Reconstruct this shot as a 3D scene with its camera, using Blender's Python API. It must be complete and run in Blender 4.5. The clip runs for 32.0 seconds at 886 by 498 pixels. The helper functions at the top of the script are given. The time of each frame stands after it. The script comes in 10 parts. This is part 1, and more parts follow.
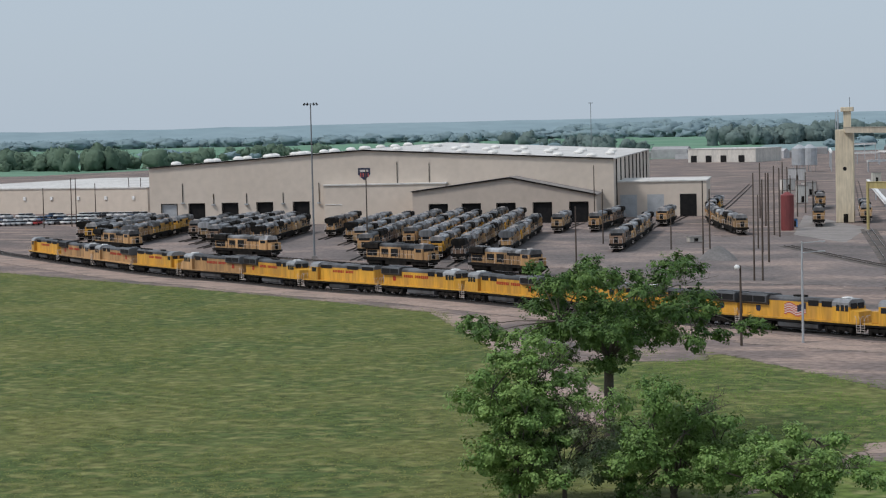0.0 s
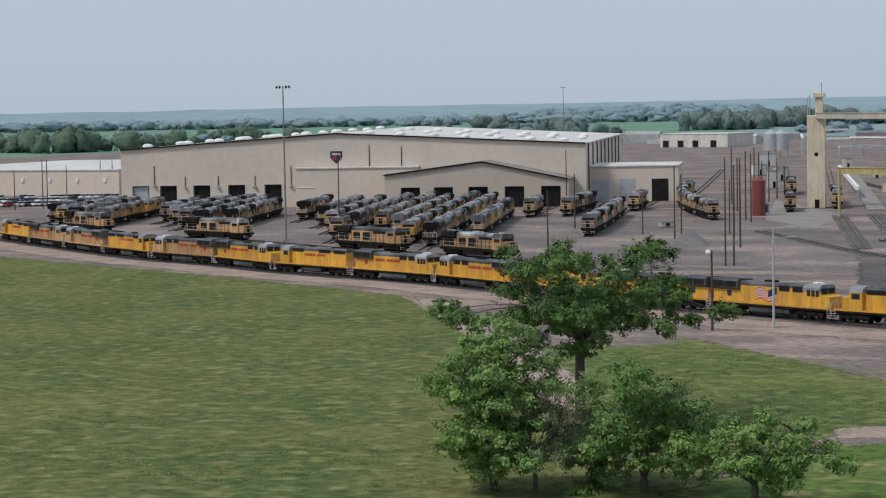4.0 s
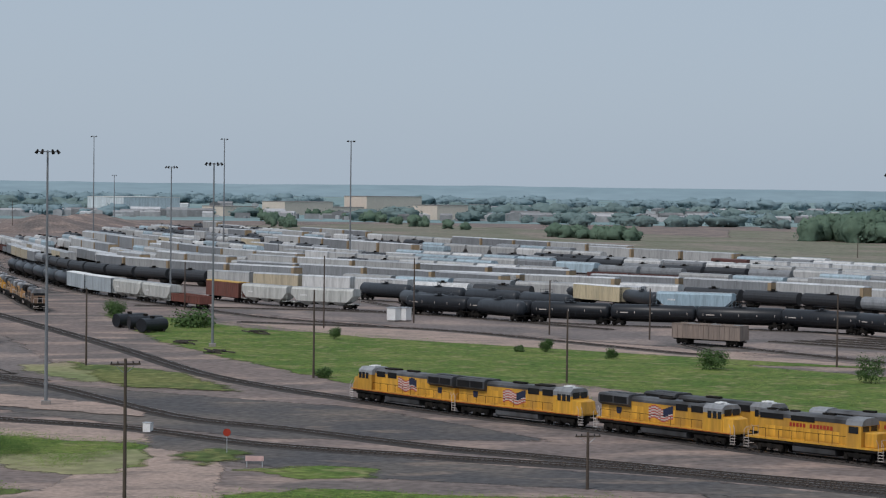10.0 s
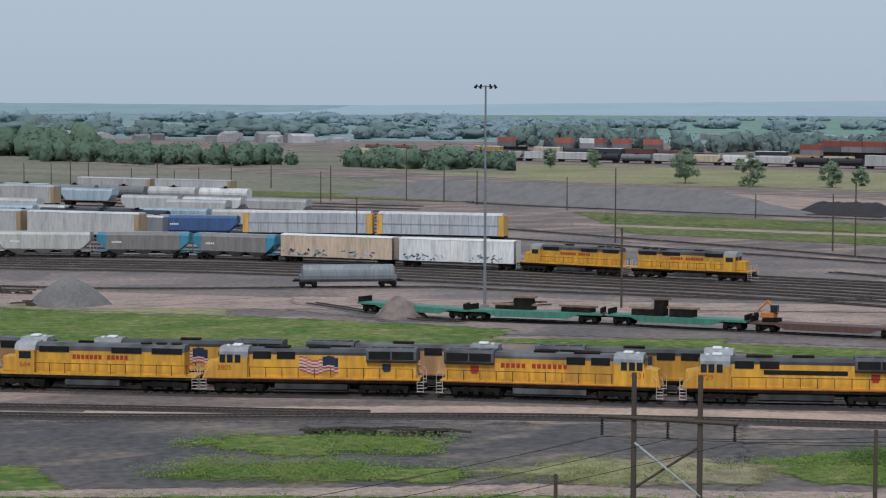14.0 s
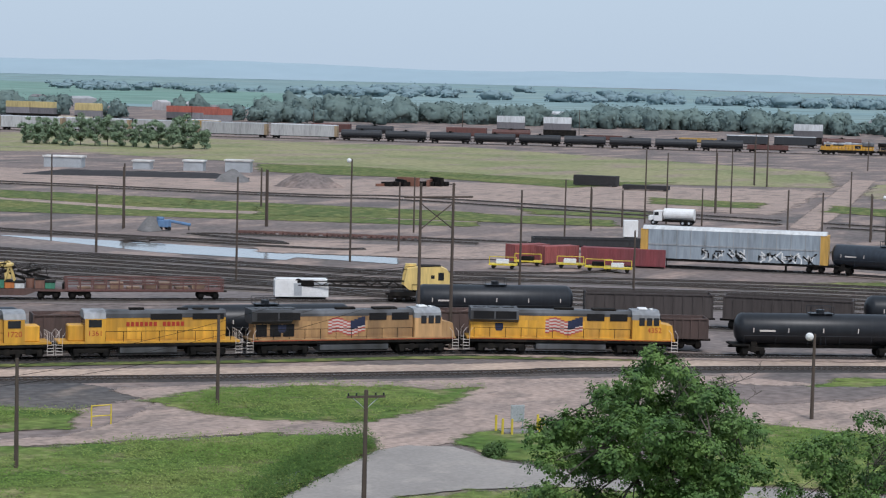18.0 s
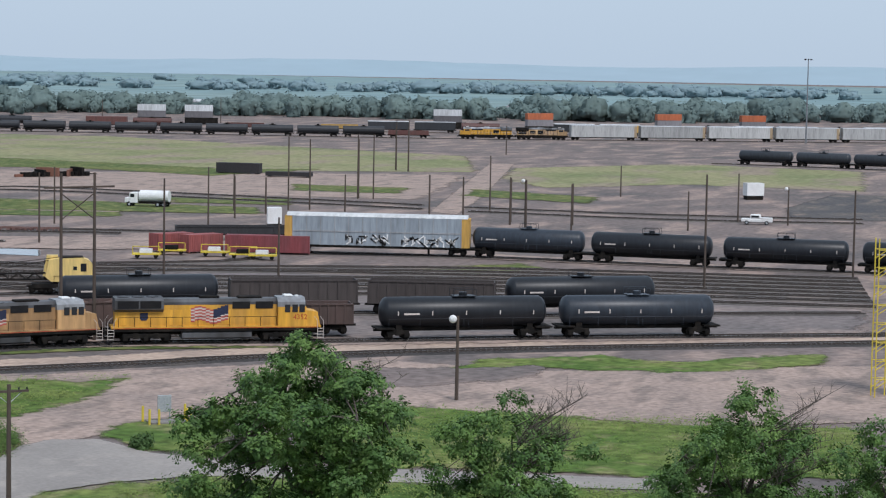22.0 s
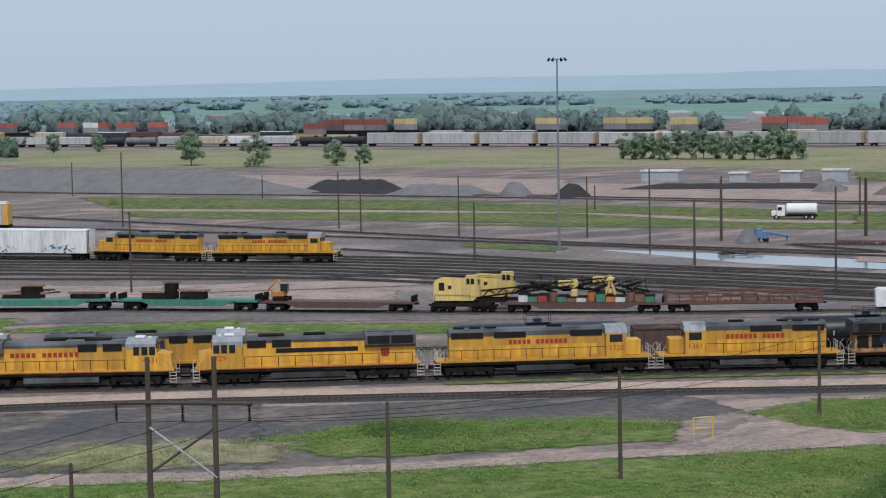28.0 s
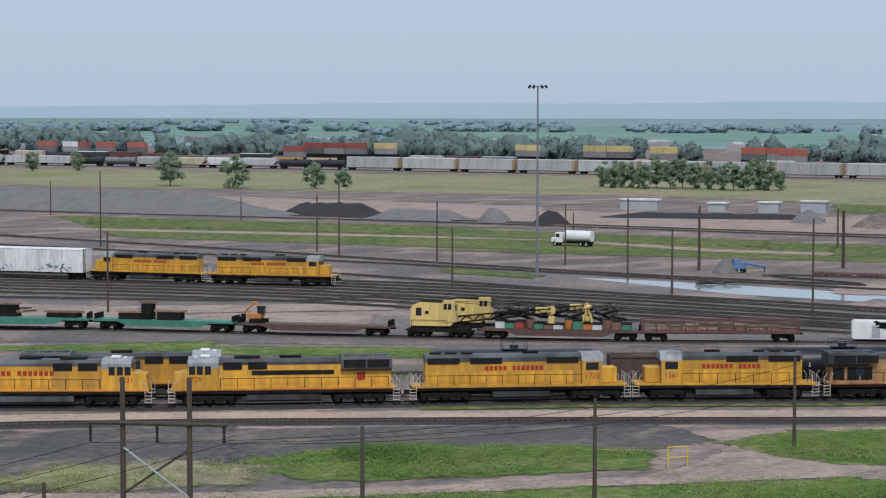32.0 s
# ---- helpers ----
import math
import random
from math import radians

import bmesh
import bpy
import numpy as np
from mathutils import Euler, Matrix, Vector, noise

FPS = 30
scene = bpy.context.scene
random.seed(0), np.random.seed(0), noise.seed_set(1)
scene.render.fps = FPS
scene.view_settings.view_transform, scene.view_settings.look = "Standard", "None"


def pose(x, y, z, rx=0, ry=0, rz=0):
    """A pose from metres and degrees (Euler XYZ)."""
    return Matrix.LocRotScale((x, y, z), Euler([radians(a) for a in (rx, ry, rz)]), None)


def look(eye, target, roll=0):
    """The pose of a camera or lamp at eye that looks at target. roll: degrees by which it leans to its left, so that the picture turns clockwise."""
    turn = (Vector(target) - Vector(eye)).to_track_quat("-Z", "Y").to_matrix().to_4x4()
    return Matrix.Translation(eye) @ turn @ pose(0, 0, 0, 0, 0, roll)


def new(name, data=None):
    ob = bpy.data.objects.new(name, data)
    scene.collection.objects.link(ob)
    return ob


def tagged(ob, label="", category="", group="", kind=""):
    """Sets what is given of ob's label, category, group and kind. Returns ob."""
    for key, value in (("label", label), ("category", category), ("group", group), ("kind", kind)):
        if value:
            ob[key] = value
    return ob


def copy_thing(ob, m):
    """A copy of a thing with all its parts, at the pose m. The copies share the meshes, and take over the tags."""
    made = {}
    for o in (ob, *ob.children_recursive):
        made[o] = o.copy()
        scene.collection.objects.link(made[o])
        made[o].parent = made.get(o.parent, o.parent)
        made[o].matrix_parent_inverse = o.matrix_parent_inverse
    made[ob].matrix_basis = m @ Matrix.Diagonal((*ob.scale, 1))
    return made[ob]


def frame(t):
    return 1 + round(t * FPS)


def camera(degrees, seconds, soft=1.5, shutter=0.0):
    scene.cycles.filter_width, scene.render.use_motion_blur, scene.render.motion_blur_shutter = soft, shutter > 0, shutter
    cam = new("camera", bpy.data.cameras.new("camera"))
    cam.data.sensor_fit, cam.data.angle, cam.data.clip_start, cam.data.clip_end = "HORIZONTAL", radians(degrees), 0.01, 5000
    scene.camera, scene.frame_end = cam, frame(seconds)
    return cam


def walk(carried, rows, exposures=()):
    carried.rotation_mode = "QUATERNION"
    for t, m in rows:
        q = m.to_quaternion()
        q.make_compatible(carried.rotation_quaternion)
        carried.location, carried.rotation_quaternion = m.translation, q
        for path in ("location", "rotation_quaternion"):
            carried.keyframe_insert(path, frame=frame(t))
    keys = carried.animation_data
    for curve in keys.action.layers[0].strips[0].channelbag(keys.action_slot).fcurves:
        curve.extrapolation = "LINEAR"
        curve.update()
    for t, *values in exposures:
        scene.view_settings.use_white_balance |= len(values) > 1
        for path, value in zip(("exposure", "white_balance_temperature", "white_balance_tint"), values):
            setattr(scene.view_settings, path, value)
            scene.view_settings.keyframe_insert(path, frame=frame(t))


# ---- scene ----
EYE = (0.0, 0.0, 28.0)


def aim(yaw, pitch, roll):
    """A pose at the lookout: yaw to the right of +y, pitch up, roll."""
    return pose(*EYE, 90 + pitch, 0, -yaw) @ pose(0, 0, 0, 0, 0, roll)


cam = camera(22.44, 32.0, soft=1.2, shutter=0.0)
walk(cam, [
    (0.0, aim(-43.75, -3.29, -1.35)),
    (0.5, aim(-43.78, -3.35, -1.36)),
    (1.0, aim(-43.71, -3.50, -1.29)),
    (1.5, aim(-43.58, -3.53, -1.27)),
    (2.0, aim(-43.41, -3.52, -1.24)),
    (2.5, aim(-43.33, -3.56, -1.22)),
    (3.0, aim(-43.27, -3.66, -1.28)),
    (3.5, aim(-43.12, -3.69, -1.13)),
    (5.5, aim(-42.73, -3.84, -1.09)),
    (6.0, aim(-41.12, -3.74, -0.90)),
    (6.5, aim(-36.73, -3.60, -0.63)),
    (7.0, aim(-30.06, -3.34, -0.21)),
    (7.5, aim(-27.96, -3.11, 0.22)),
    (8.0, aim(-25.08, -2.85, 0.68)),
    (8.5, aim(-22.66, -2.52, 0.74)),
    (9.0, aim(-21.23, -2.19, 0.71)),
    (9.5, aim(-19.48, -1.92, 0.66)),
    (10.0, aim(-16.66, -1.66, 0.70)),
    (10.5, aim(-13.69, -1.48, 0.65)),
    (11.0, aim(-10.75, -1.36, 0.58)),
    (11.5, aim(-5.89, -1.22, 0.49)),
    (12.0, aim(-2.49, -1.57, 0.33)),
    (12.5, aim(-1.57, -2.62, 0.25)),
    (13.0, aim(1.85, -2.89, 0.17)),
    (13.3, aim(5.22, -3.12, 0.07)),
    (13.4, aim(6.26, -3.17, 0.13)),
    (13.5, aim(7.17, -3.20, 0.10)),
    (14.0, aim(11.27, -3.79, 0.17)),
    (14.5, aim(15.83, -4.11, 0.28)),
    (16.5, aim(23.69, -4.88, 0.97)),
    (17.0, aim(33.34, -4.46, 1.66)),
    (17.4, aim(37.64, -4.48, 1.43)),
    (17.5, aim(38.56, -4.49, 1.50)),
    (18.0, aim(39.15, -4.59, 1.41)),
    (18.5, aim(40.24, -4.90, 1.58)),
    (19.0, aim(42.45, -5.05, 1.31)),
    (19.5, aim(44.12, -5.35, 0.89)),
    (20.0, aim(45.63, -5.49, 0.97)),
    (20.5, aim(46.35, -4.83, 0.98)),
    (21.0, aim(47.21, -4.62, 1.02)),
    (21.5, aim(47.93, -4.69, 1.03)),
    (22.0, aim(48.29, -4.73, 1.01)),
    (22.5, aim(48.42, -4.76, 1.03)),
    (23.0, aim(47.72, -4.71, 0.81)),
    (23.5, aim(44.74, -4.16, 0.39)),
    (24.0, aim(41.31, -3.49, 0.03)),
    (24.5, aim(40.95, -3.36, -0.03)),
    (26.5, aim(34.01, -3.45, -0.45)),
    (27.0, aim(30.14, -3.55, -0.65)),
    (27.5, aim(23.98, -4.20, -1.12)),
    (28.0, aim(23.85, -4.34, -0.98)),
    (28.5, aim(22.58, -4.59, -0.87)),
    (29.0, aim(23.34, -4.58, -0.44)),
    (29.5, aim(23.83, -4.35, -0.42)),
    (30.0, aim(24.19, -4.14, -0.33)),
    (30.5, aim(24.21, -3.85, -0.20)),
    (31.0, aim(24.21, -3.65, -0.08)),
    (31.5, aim(24.26, -3.62, 0.07)),
    (32.0, aim(24.42, -3.70, 0.05)),
], exposures=((0.0, 0.06, 6450, 13), (7.5, 0.05, 6400, 14), (10.0, -0.13, 6340, 13.5), (13.0, -0.16, 6210, 13.5), (14.5, 0.07, 6190, 13), (17.0, 0.26, 6110, 13), (20.0, 0.27, 6080, 13.5), (23.0, 0.22, 6080, 13), (26.5, 0.12, 6120, 12.5), (28.0, 0.12, 6120, 13), (32.0, 0.12, 6120, 13)))

# ---- light: hazy summer sky, soft high sun from behind ----
SUN_ELEV, SUN_TURN = 52.0, 200.0
world = bpy.data.worlds.new("hazy_sky")
scene.world = world
world.use_nodes = True
wn, wl = world.node_tree.nodes, world.node_tree.links
sky = wn.new("ShaderNodeTexSky")
sky.sky_type = "NISHITA"
sky.sun_disc = False
sky.sun_elevation, sky.sun_rotation = radians(SUN_ELEV), radians(SUN_TURN)
sky.altitude, sky.air_density, sky.dust_density, sky.ozone_density = 900, 1.0, 4.0, 2.0
haze = wn.new("ShaderNodeMix")
haze.data_type = "RGBA"
haze.inputs["Factor"].default_value = 0.86
haze.inputs["B"].default_value = (4.6, 5.52, 6.3, 1)
wl.new(sky.outputs[0], haze.inputs["A"])
wl.new(haze.outputs["Result"], wn["Background"].inputs["Color"])
wn["Background"].inputs["Strength"].default_value = 0.1
sun_data = bpy.data.lights.new("sun", "SUN")
sun_data.energy, sun_data.angle, sun_data.color = 2.15, radians(11), (1.0, 0.96, 0.9)
sun = new("sun", sun_data)
sd = Vector((math.sin(radians(SUN_TURN)) * math.cos(radians(SUN_ELEV)), math.cos(radians(SUN_TURN)) * math.cos(radians(SUN_ELEV)), math.sin(radians(SUN_ELEV))))
sun.matrix_world = look(tuple(sd * 100), (0, 0, 0))
scene.view_settings.exposure = 0.0


# ---- materials ----
def mat(name, color, rough=0.7, metal=0.0, dirt=None, amount=0.35, scale=0.6, grain=8.0, bump=0.0, vary=0.0, streak=False, island=0.0, third=None, lane=None, spread=0.17, leafy=False, gloss=0.5):
    """Paint, metal, earth: base colour, broken by dirt at two scales, with fine relief."""
    m = bpy.data.materials.new(name)
    m.use_nodes = True
    n, l = m.node_tree.nodes, m.node_tree.links
    b = n["Principled BSDF"]
    b.inputs["Roughness"].default_value, b.inputs["Metallic"].default_value = rough, metal
    b.inputs["Specular IOR Level"].default_value = gloss
    dirt = dirt or tuple(c * 0.55 for c in color)
    geo = n.new("ShaderNodeNewGeometry")
    tex = n.new("ShaderNodeTexCoord")
    mp = n.new("ShaderNodeMapping")
    l.new(tex.outputs["Object"] if streak else geo.outputs["Position"], mp.inputs["Vector"])
    if streak:
        mp.inputs["Scale"].default_value = (1.0, 1.0, 0.15)
    big = n.new("ShaderNodeTexNoise")
    big.inputs["Scale"].default_value, big.inputs["Detail"].default_value = scale, 5
    fine = n.new("ShaderNodeTexNoise")
    fine.inputs["Scale"].default_value, fine.inputs["Detail"].default_value = grain, 4
    l.new(mp.outputs[0], big.inputs["Vector"])
    l.new(mp.outputs[0], fine.inputs["Vector"])
    r1 = n.new("ShaderNodeMapRange")
    r1.inputs["From Min"].default_value, r1.inputs["From Max"].default_value = 0.42, 0.68
    r1.inputs["To Max"].default_value = amount
    l.new(big.outputs["Fac"], r1.inputs["Value"])
    mix = n.new("ShaderNodeMix")
    mix.data_type = "RGBA"
    mix.inputs["A"].default_value, mix.inputs["B"].default_value = (*color, 1), (*dirt, 1)
    l.new(r1.outputs[0], mix.inputs["Factor"])
    r2 = n.new("ShaderNodeMapRange")
    r2.inputs["From Min"].default_value, r2.inputs["From Max"].default_value = 0.3, 0.7
    r2.inputs["To Min"].default_value, r2.inputs["To Max"].default_value = 1 - spread, 1 + spread
    l.new(fine.outputs["Fac"], r2.inputs["Value"])
    val = n.new("ShaderNodeHueSaturation")
    tone = mix.outputs["Result"]
    if third:
        # bare or stained patches, drawn out along the traffic where a lane angle is given
        m3 = n.new("ShaderNodeMapping")
        l.new(geo.outputs["Position"], m3.inputs["Vector"])
        if lane is not None:
            m3.inputs["Rotation"].default_value[2] = radians(-lane)
            m3.vector_type = "TEXTURE"
            m3.inputs["Rotation"].default_value[2] = radians(lane)
            m3.inputs["Scale"].default_value = (2.2, 1.0, 1.0)
        n3 = n.new("ShaderNodeTexNoise")
        n3.inputs["Scale"].default_value, n3.inputs["Detail"].default_value = third[1], 6
        l.new(m3.outputs[0], n3.inputs["Vector"])
        r3 = n.new("ShaderNodeMapRange")
        r3.inputs["From Min"].default_value, r3.inputs["From Max"].default_value = third[2], third[2] + 0.14
        r3.inputs["To Max"].default_value = third[3]
        l.new(n3.outputs["Fac"], r3.inputs["Value"])
        x3 = n.new("ShaderNodeMix")
        x3.data_type = "RGBA"
        x3.inputs["B"].default_value = (*third[0], 1)
        l.new(tone, x3.inputs["A"])
        l.new(r3.outputs[0], x3.inputs["Factor"])
        tone = x3.outputs["Result"]
    l.new(tone, val.inputs["Color"])
    out = r2.outputs[0]
    if island:
        ri = n.new("ShaderNodeMapRange")
        ri.inputs["To Min"].default_value, ri.inputs["To Max"].default_value = 1 - island, 1 + island
        l.new(geo.outputs["Random Per Island"], ri.inputs["Value"])
        mi = n.new("ShaderNodeMath")
        mi.operation = "MULTIPLY"
        l.new(ri.outputs[0], mi.inputs[0])
        l.new(out, mi.inputs[1])
        out = mi.outputs[0]
    if vary:
        info = n.new("ShaderNodeObjectInfo")
        r3 = n.new("ShaderNodeMapRange")
        r3.inputs["To Min"].default_value, r3.inputs["To Max"].default_value = 1 - vary, 1 + vary
        l.new(info.outputs["Random"], r3.inputs["Value"])
        mul = n.new("ShaderNodeMath")
        mul.operation = "MULTIPLY"
        l.new(r3.outputs[0], mul.inputs[0])
        l.new(out, mul.inputs[1])
        out = mul.outputs[0]
    l.new(out, val.inputs["Value"])
    l.new(val.outputs[0], b.inputs["Base Color"])
    if leafy:
        # thin leaves let part of the light through
        tr = n.new("ShaderNodeBsdfTranslucent")
        l.new(val.outputs[0], tr.inputs["Color"])
        mx = n.new("ShaderNodeMixShader")
        mx.inputs["Fac"].default_value = 0.16
        l.new(b.outputs[0], mx.inputs[1])
        l.new(tr.outputs[0], mx.inputs[2])
        l.new(mx.outputs[0], n["Material Output"].inputs["Surface"])
    if bump:
        bp = n.new("ShaderNodeBump")
        bp.inputs["Strength"].default_value, bp.inputs["Distance"].default_value = 0.6, bump
        l.new(fine.outputs["Fac"], bp.inputs["Height"])
        l.new(bp.outputs[0], b.inputs["Normal"])
    return m


DIRT = mat("packed_dirt", (0.188, 0.151, 0.138), 0.95, dirt=(0.112, 0.102, 0.098), amount=0.9, scale=0.035, grain=0.9, bump=0.06, third=((0.32, 0.242, 0.205), 0.12, 0.49, 0.85), lane=24, spread=0.3, gloss=0.15)
ROADDIRT = mat("pale_dirt_road", (0.36, 0.273, 0.229), 0.95, dirt=(0.26, 0.206, 0.18), amount=0.85, scale=0.12, grain=1.6, bump=0.05, third=((0.21, 0.168, 0.146), 0.35, 0.5, 0.85), lane=24, spread=0.25, gloss=0.15)
SHOULDER = mat("pale_tan_gravel", (0.44, 0.335, 0.265), 0.95, dirt=(0.31, 0.24, 0.2), amount=0.8, scale=0.15, grain=1.6, bump=0.04, third=((0.24, 0.19, 0.16), 0.3, 0.55, 0.7), lane=-18, spread=0.22, gloss=0.15)
CINDER = mat("dark_cinder_ground", (0.083, 0.08, 0.082), 0.95, dirt=(0.145, 0.125, 0.11), amount=0.9, scale=0.06, grain=1.0, bump=0.05, third=((0.225, 0.178, 0.145), 0.2, 0.56, 0.8), lane=24, spread=0.32, gloss=0.15)
YARDEARTH = mat("yard_earth", (0.19, 0.161, 0.152), 0.95, dirt=(0.112, 0.104, 0.102), amount=0.9, scale=0.05, grain=1.0, bump=0.05, third=((0.31, 0.243, 0.212), 0.045, 0.5, 0.85), spread=0.3, gloss=0.15)
ASPHALT = mat("worn_asphalt", (0.30, 0.272, 0.248), 0.9, dirt=(0.22, 0.2, 0.185), amount=0.6, scale=0.1, grain=3.0, third=((0.36, 0.32, 0.285), 0.3, 0.52, 0.7), spread=0.1, gloss=0.2)
GRASS = mat("rough_grass", (0.076, 0.108, 0.036), 0.95, dirt=(0.142, 0.15, 0.053), amount=0.95, scale=0.05, grain=0.75, bump=0.2, third=((0.195, 0.197, 0.078), 0.42, 0.49, 0.85), spread=0.38, gloss=0.1)
LUSH = mat("lush_grass", (0.08, 0.134, 0.031), 0.95, dirt=(0.165, 0.192, 0.058), amount=0.95, scale=0.1, grain=0.9, bump=0.2, third=((0.22, 0.205, 0.1), 0.3, 0.53, 0.8), spread=0.42, gloss=0.1)
DULL = mat("grimy_dead_line_yellow", (0.45, 0.295, 0.15), 0.75, dirt=(0.19, 0.13, 0.088), amount=0.8, scale=0.6, grain=3, vary=0.3, streak=True, gloss=0.3)
DRYGRASS = mat("dry_grass", (0.265, 0.25, 0.137), 0.95, dirt=(0.165, 0.19, 0.088), amount=0.95, scale=0.03, grain=0.5, bump=0.1, third=((0.265, 0.213, 0.165), 0.06, 0.5, 0.9), lane=24, spread=0.28, gloss=0.1)
SCRUB = mat("grey_green_scrub", (0.19, 0.183, 0.14), 0.95, dirt=(0.135, 0.152, 0.1), amount=0.95, scale=0.02, grain=0.3, bump=0.1, third=((0.25, 0.205, 0.18), 0.035, 0.5, 0.9), lane=-40, spread=0.28, gloss=0.1)
BALLAST = mat("dark_ballast", (0.058, 0.053, 0.051), 0.95, dirt=(0.033, 0.03, 0.029), amount=0.7, scale=0.2, grain=3.0, bump=0.05, third=((0.13, 0.108, 0.093), 0.1, 0.55, 0.7), spread=0.32, gloss=0.15)
YARDBALLAST = mat("brown_yard_ballast", (0.13, 0.113, 0.104), 0.95, dirt=(0.07, 0.064, 0.061), amount=0.8, scale=0.15, grain=2.0, bump=0.05, third=((0.2, 0.16, 0.137), 0.1, 0.53, 0.8), spread=0.32, gloss=0.15)
RAILHEAD = mat("worn_rail_head", (0.42, 0.41, 0.41), 0.35, 0.8, dirt=(0.2, 0.15, 0.12), amount=0.7, scale=0.05, grain=0.5)
STEEL = mat("rusty_rail_steel", (0.05, 0.041, 0.036), 0.7, 0.1, scale=1.0, gloss=0.2)
TIE = mat("creosoted_tie", (0.055, 0.045, 0.04), 0.9, scale=1.0)
YELLOW = mat("locomotive_yellow", (0.6, 0.315, 0.036), 0.5, dirt=(0.3, 0.165, 0.05), amount=0.6, scale=0.55, grain=2.5, vary=0.16, streak=True, gloss=0.35)
FADED = mat("faded_locomotive_yellow", (0.47, 0.28, 0.125), 0.7, dirt=(0.21, 0.13, 0.07), amount=0.8, scale=0.6, grain=3, vary=0.22, streak=True, gloss=0.3)
GREY = mat("roof_grey", (0.095, 0.098, 0.104), 0.55, dirt=(0.032, 0.031, 0.031), amount=0.95, scale=0.5, grain=2.0, vary=0.35, streak=True, gloss=0.3)
CABROOF = mat("pale_cab_roof", (0.27, 0.28, 0.292), 0.5, dirt=(0.12, 0.117, 0.115), amount=0.8, scale=0.7, grain=2.0, vary=0.25, streak=True)
# black for sooty parts, and for painted dark in doorways and openings
BLACK = mat("soot_and_shade_black", (0.012, 0.012, 0.013), 0.7, dirt=(0.03, 0.027, 0.024), scale=0.8, gloss=0.15)
UNDER = mat("grimy_underframe", (0.011, 0.0105, 0.01), 0.9, dirt=(0.035, 0.029, 0.024), amount=0.6, scale=0.9, grain=3, gloss=0.1)
RED = mat("lettering_red", (0.36, 0.04, 0.02), 0.6, scale=1, gloss=0.3)
WHITE = mat("white_paint", (0.74, 0.74, 0.73), 0.5, dirt=(0.5, 0.48, 0.45), scale=0.5)
FLAGRED = mat("faded_flag_red", (0.42, 0.09, 0.07), 0.6, scale=1, gloss=0.3)
FLAGWHITE = mat("faded_flag_white", (0.56, 0.5, 0.46), 0.6, scale=1, gloss=0.3)
NAVY = mat("flag_blue", (0.022, 0.028, 0.06), 0.6, scale=1, gloss=0.3)
TANWALL = mat("tan_wall_panel", (0.6, 0.52, 0.44), 0.7, dirt=(0.5, 0.43, 0.36), amount=0.4, scale=0.05, grain=0.5, spread=0.05)
VENTWHITE = mat("vent_hood_white", (0.74, 0.73, 0.7), 0.6, dirt=(0.5, 0.48, 0.45), scale=0.5, gloss=0.3)
# the shop wall's tan, made evenly darker for the annex
ANNEXTAN = mat("darker_tan_wall_panel", (0.5, 0.425, 0.36), 0.7, dirt=(0.42, 0.355, 0.3), amount=0.5, scale=0.05, grain=0.5, spread=0.06)
MASTGREY = mat("dull_mast_steel", (0.2, 0.213, 0.225), 0.6, 0.2, scale=0.5)
ROOFWHITE = mat("white_membrane_roof", (0.6, 0.585, 0.56), 0.75, dirt=(0.42, 0.4, 0.375), amount=0.6, scale=0.08, grain=0.6)
CONC = mat("concrete", (0.27, 0.248, 0.234), 0.9, dirt=(0.17, 0.156, 0.147), amount=0.7, scale=0.2, gloss=0.2)
POLEWOOD = mat("weathered_pole_wood", (0.075, 0.056, 0.044), 0.9, dirt=(0.035, 0.027, 0.022), scale=1.0, grain=5, streak=True)
GALV = mat("galvanised_steel", (0.42, 0.44, 0.46), 0.55, 0.3, scale=0.5)
GLASS = mat("dark_window_glass", (0.02, 0.023, 0.027), 0.12, scale=1)
LEAF = mat("cottonwood_leaf", (0.11, 0.2, 0.05), 0.6, dirt=(0.2, 0.305, 0.085), amount=0.95, scale=0.5, grain=2.5, island=0.2, leafy=True, gloss=0.3)
# far fields and plain: haze is painted in as a paler, bluer green
FIELD = mat("haze_muted_crop_field", (0.145, 0.262, 0.185), 0.95, dirt=(0.175, 0.265, 0.205), amount=0.8, scale=0.004, grain=0.02, gloss=0.0)
MEADOW = mat("haze_tinted_crops", (0.175, 0.272, 0.235), 0.95, dirt=(0.205, 0.285, 0.25), amount=0.8, scale=0.004, grain=0.02, gloss=0.0)
PLAIN = mat("haze_tinted_plain", (0.205, 0.287, 0.295), 0.95, dirt=(0.235, 0.3, 0.29), amount=0.9, scale=0.003, grain=0.015, gloss=0.0)
GRAVEL = mat("grey_gravel", (0.165, 0.158, 0.155), 0.95, dirt=(0.11, 0.105, 0.10), amount=0.6, scale=0.3, grain=2.5, bump=0.06)
COAL = mat("black_stockpile", (0.03, 0.028, 0.03), 0.95, scale=0.4, grain=2.5, bump=0.06)
# water: the reflected sky is put into its pale grey base colour
WATER = mat("sky_pale_puddle_water", (0.32, 0.335, 0.34), 0.12, scale=0.1)
# far foliage: distance haze is mixed into these leaf colours, most in HAZELEAF
FARLEAF = mat("haze_tinted_foliage", (0.148, 0.2, 0.192), 0.9, dirt=(0.178, 0.236, 0.216), amount=0.8, scale=0.04, grain=0.3, island=0.06, spread=0.12, leafy=True, gloss=0.0)
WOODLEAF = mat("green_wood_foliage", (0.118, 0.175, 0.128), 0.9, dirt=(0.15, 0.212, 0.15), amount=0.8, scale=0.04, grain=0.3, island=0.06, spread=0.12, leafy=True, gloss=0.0)
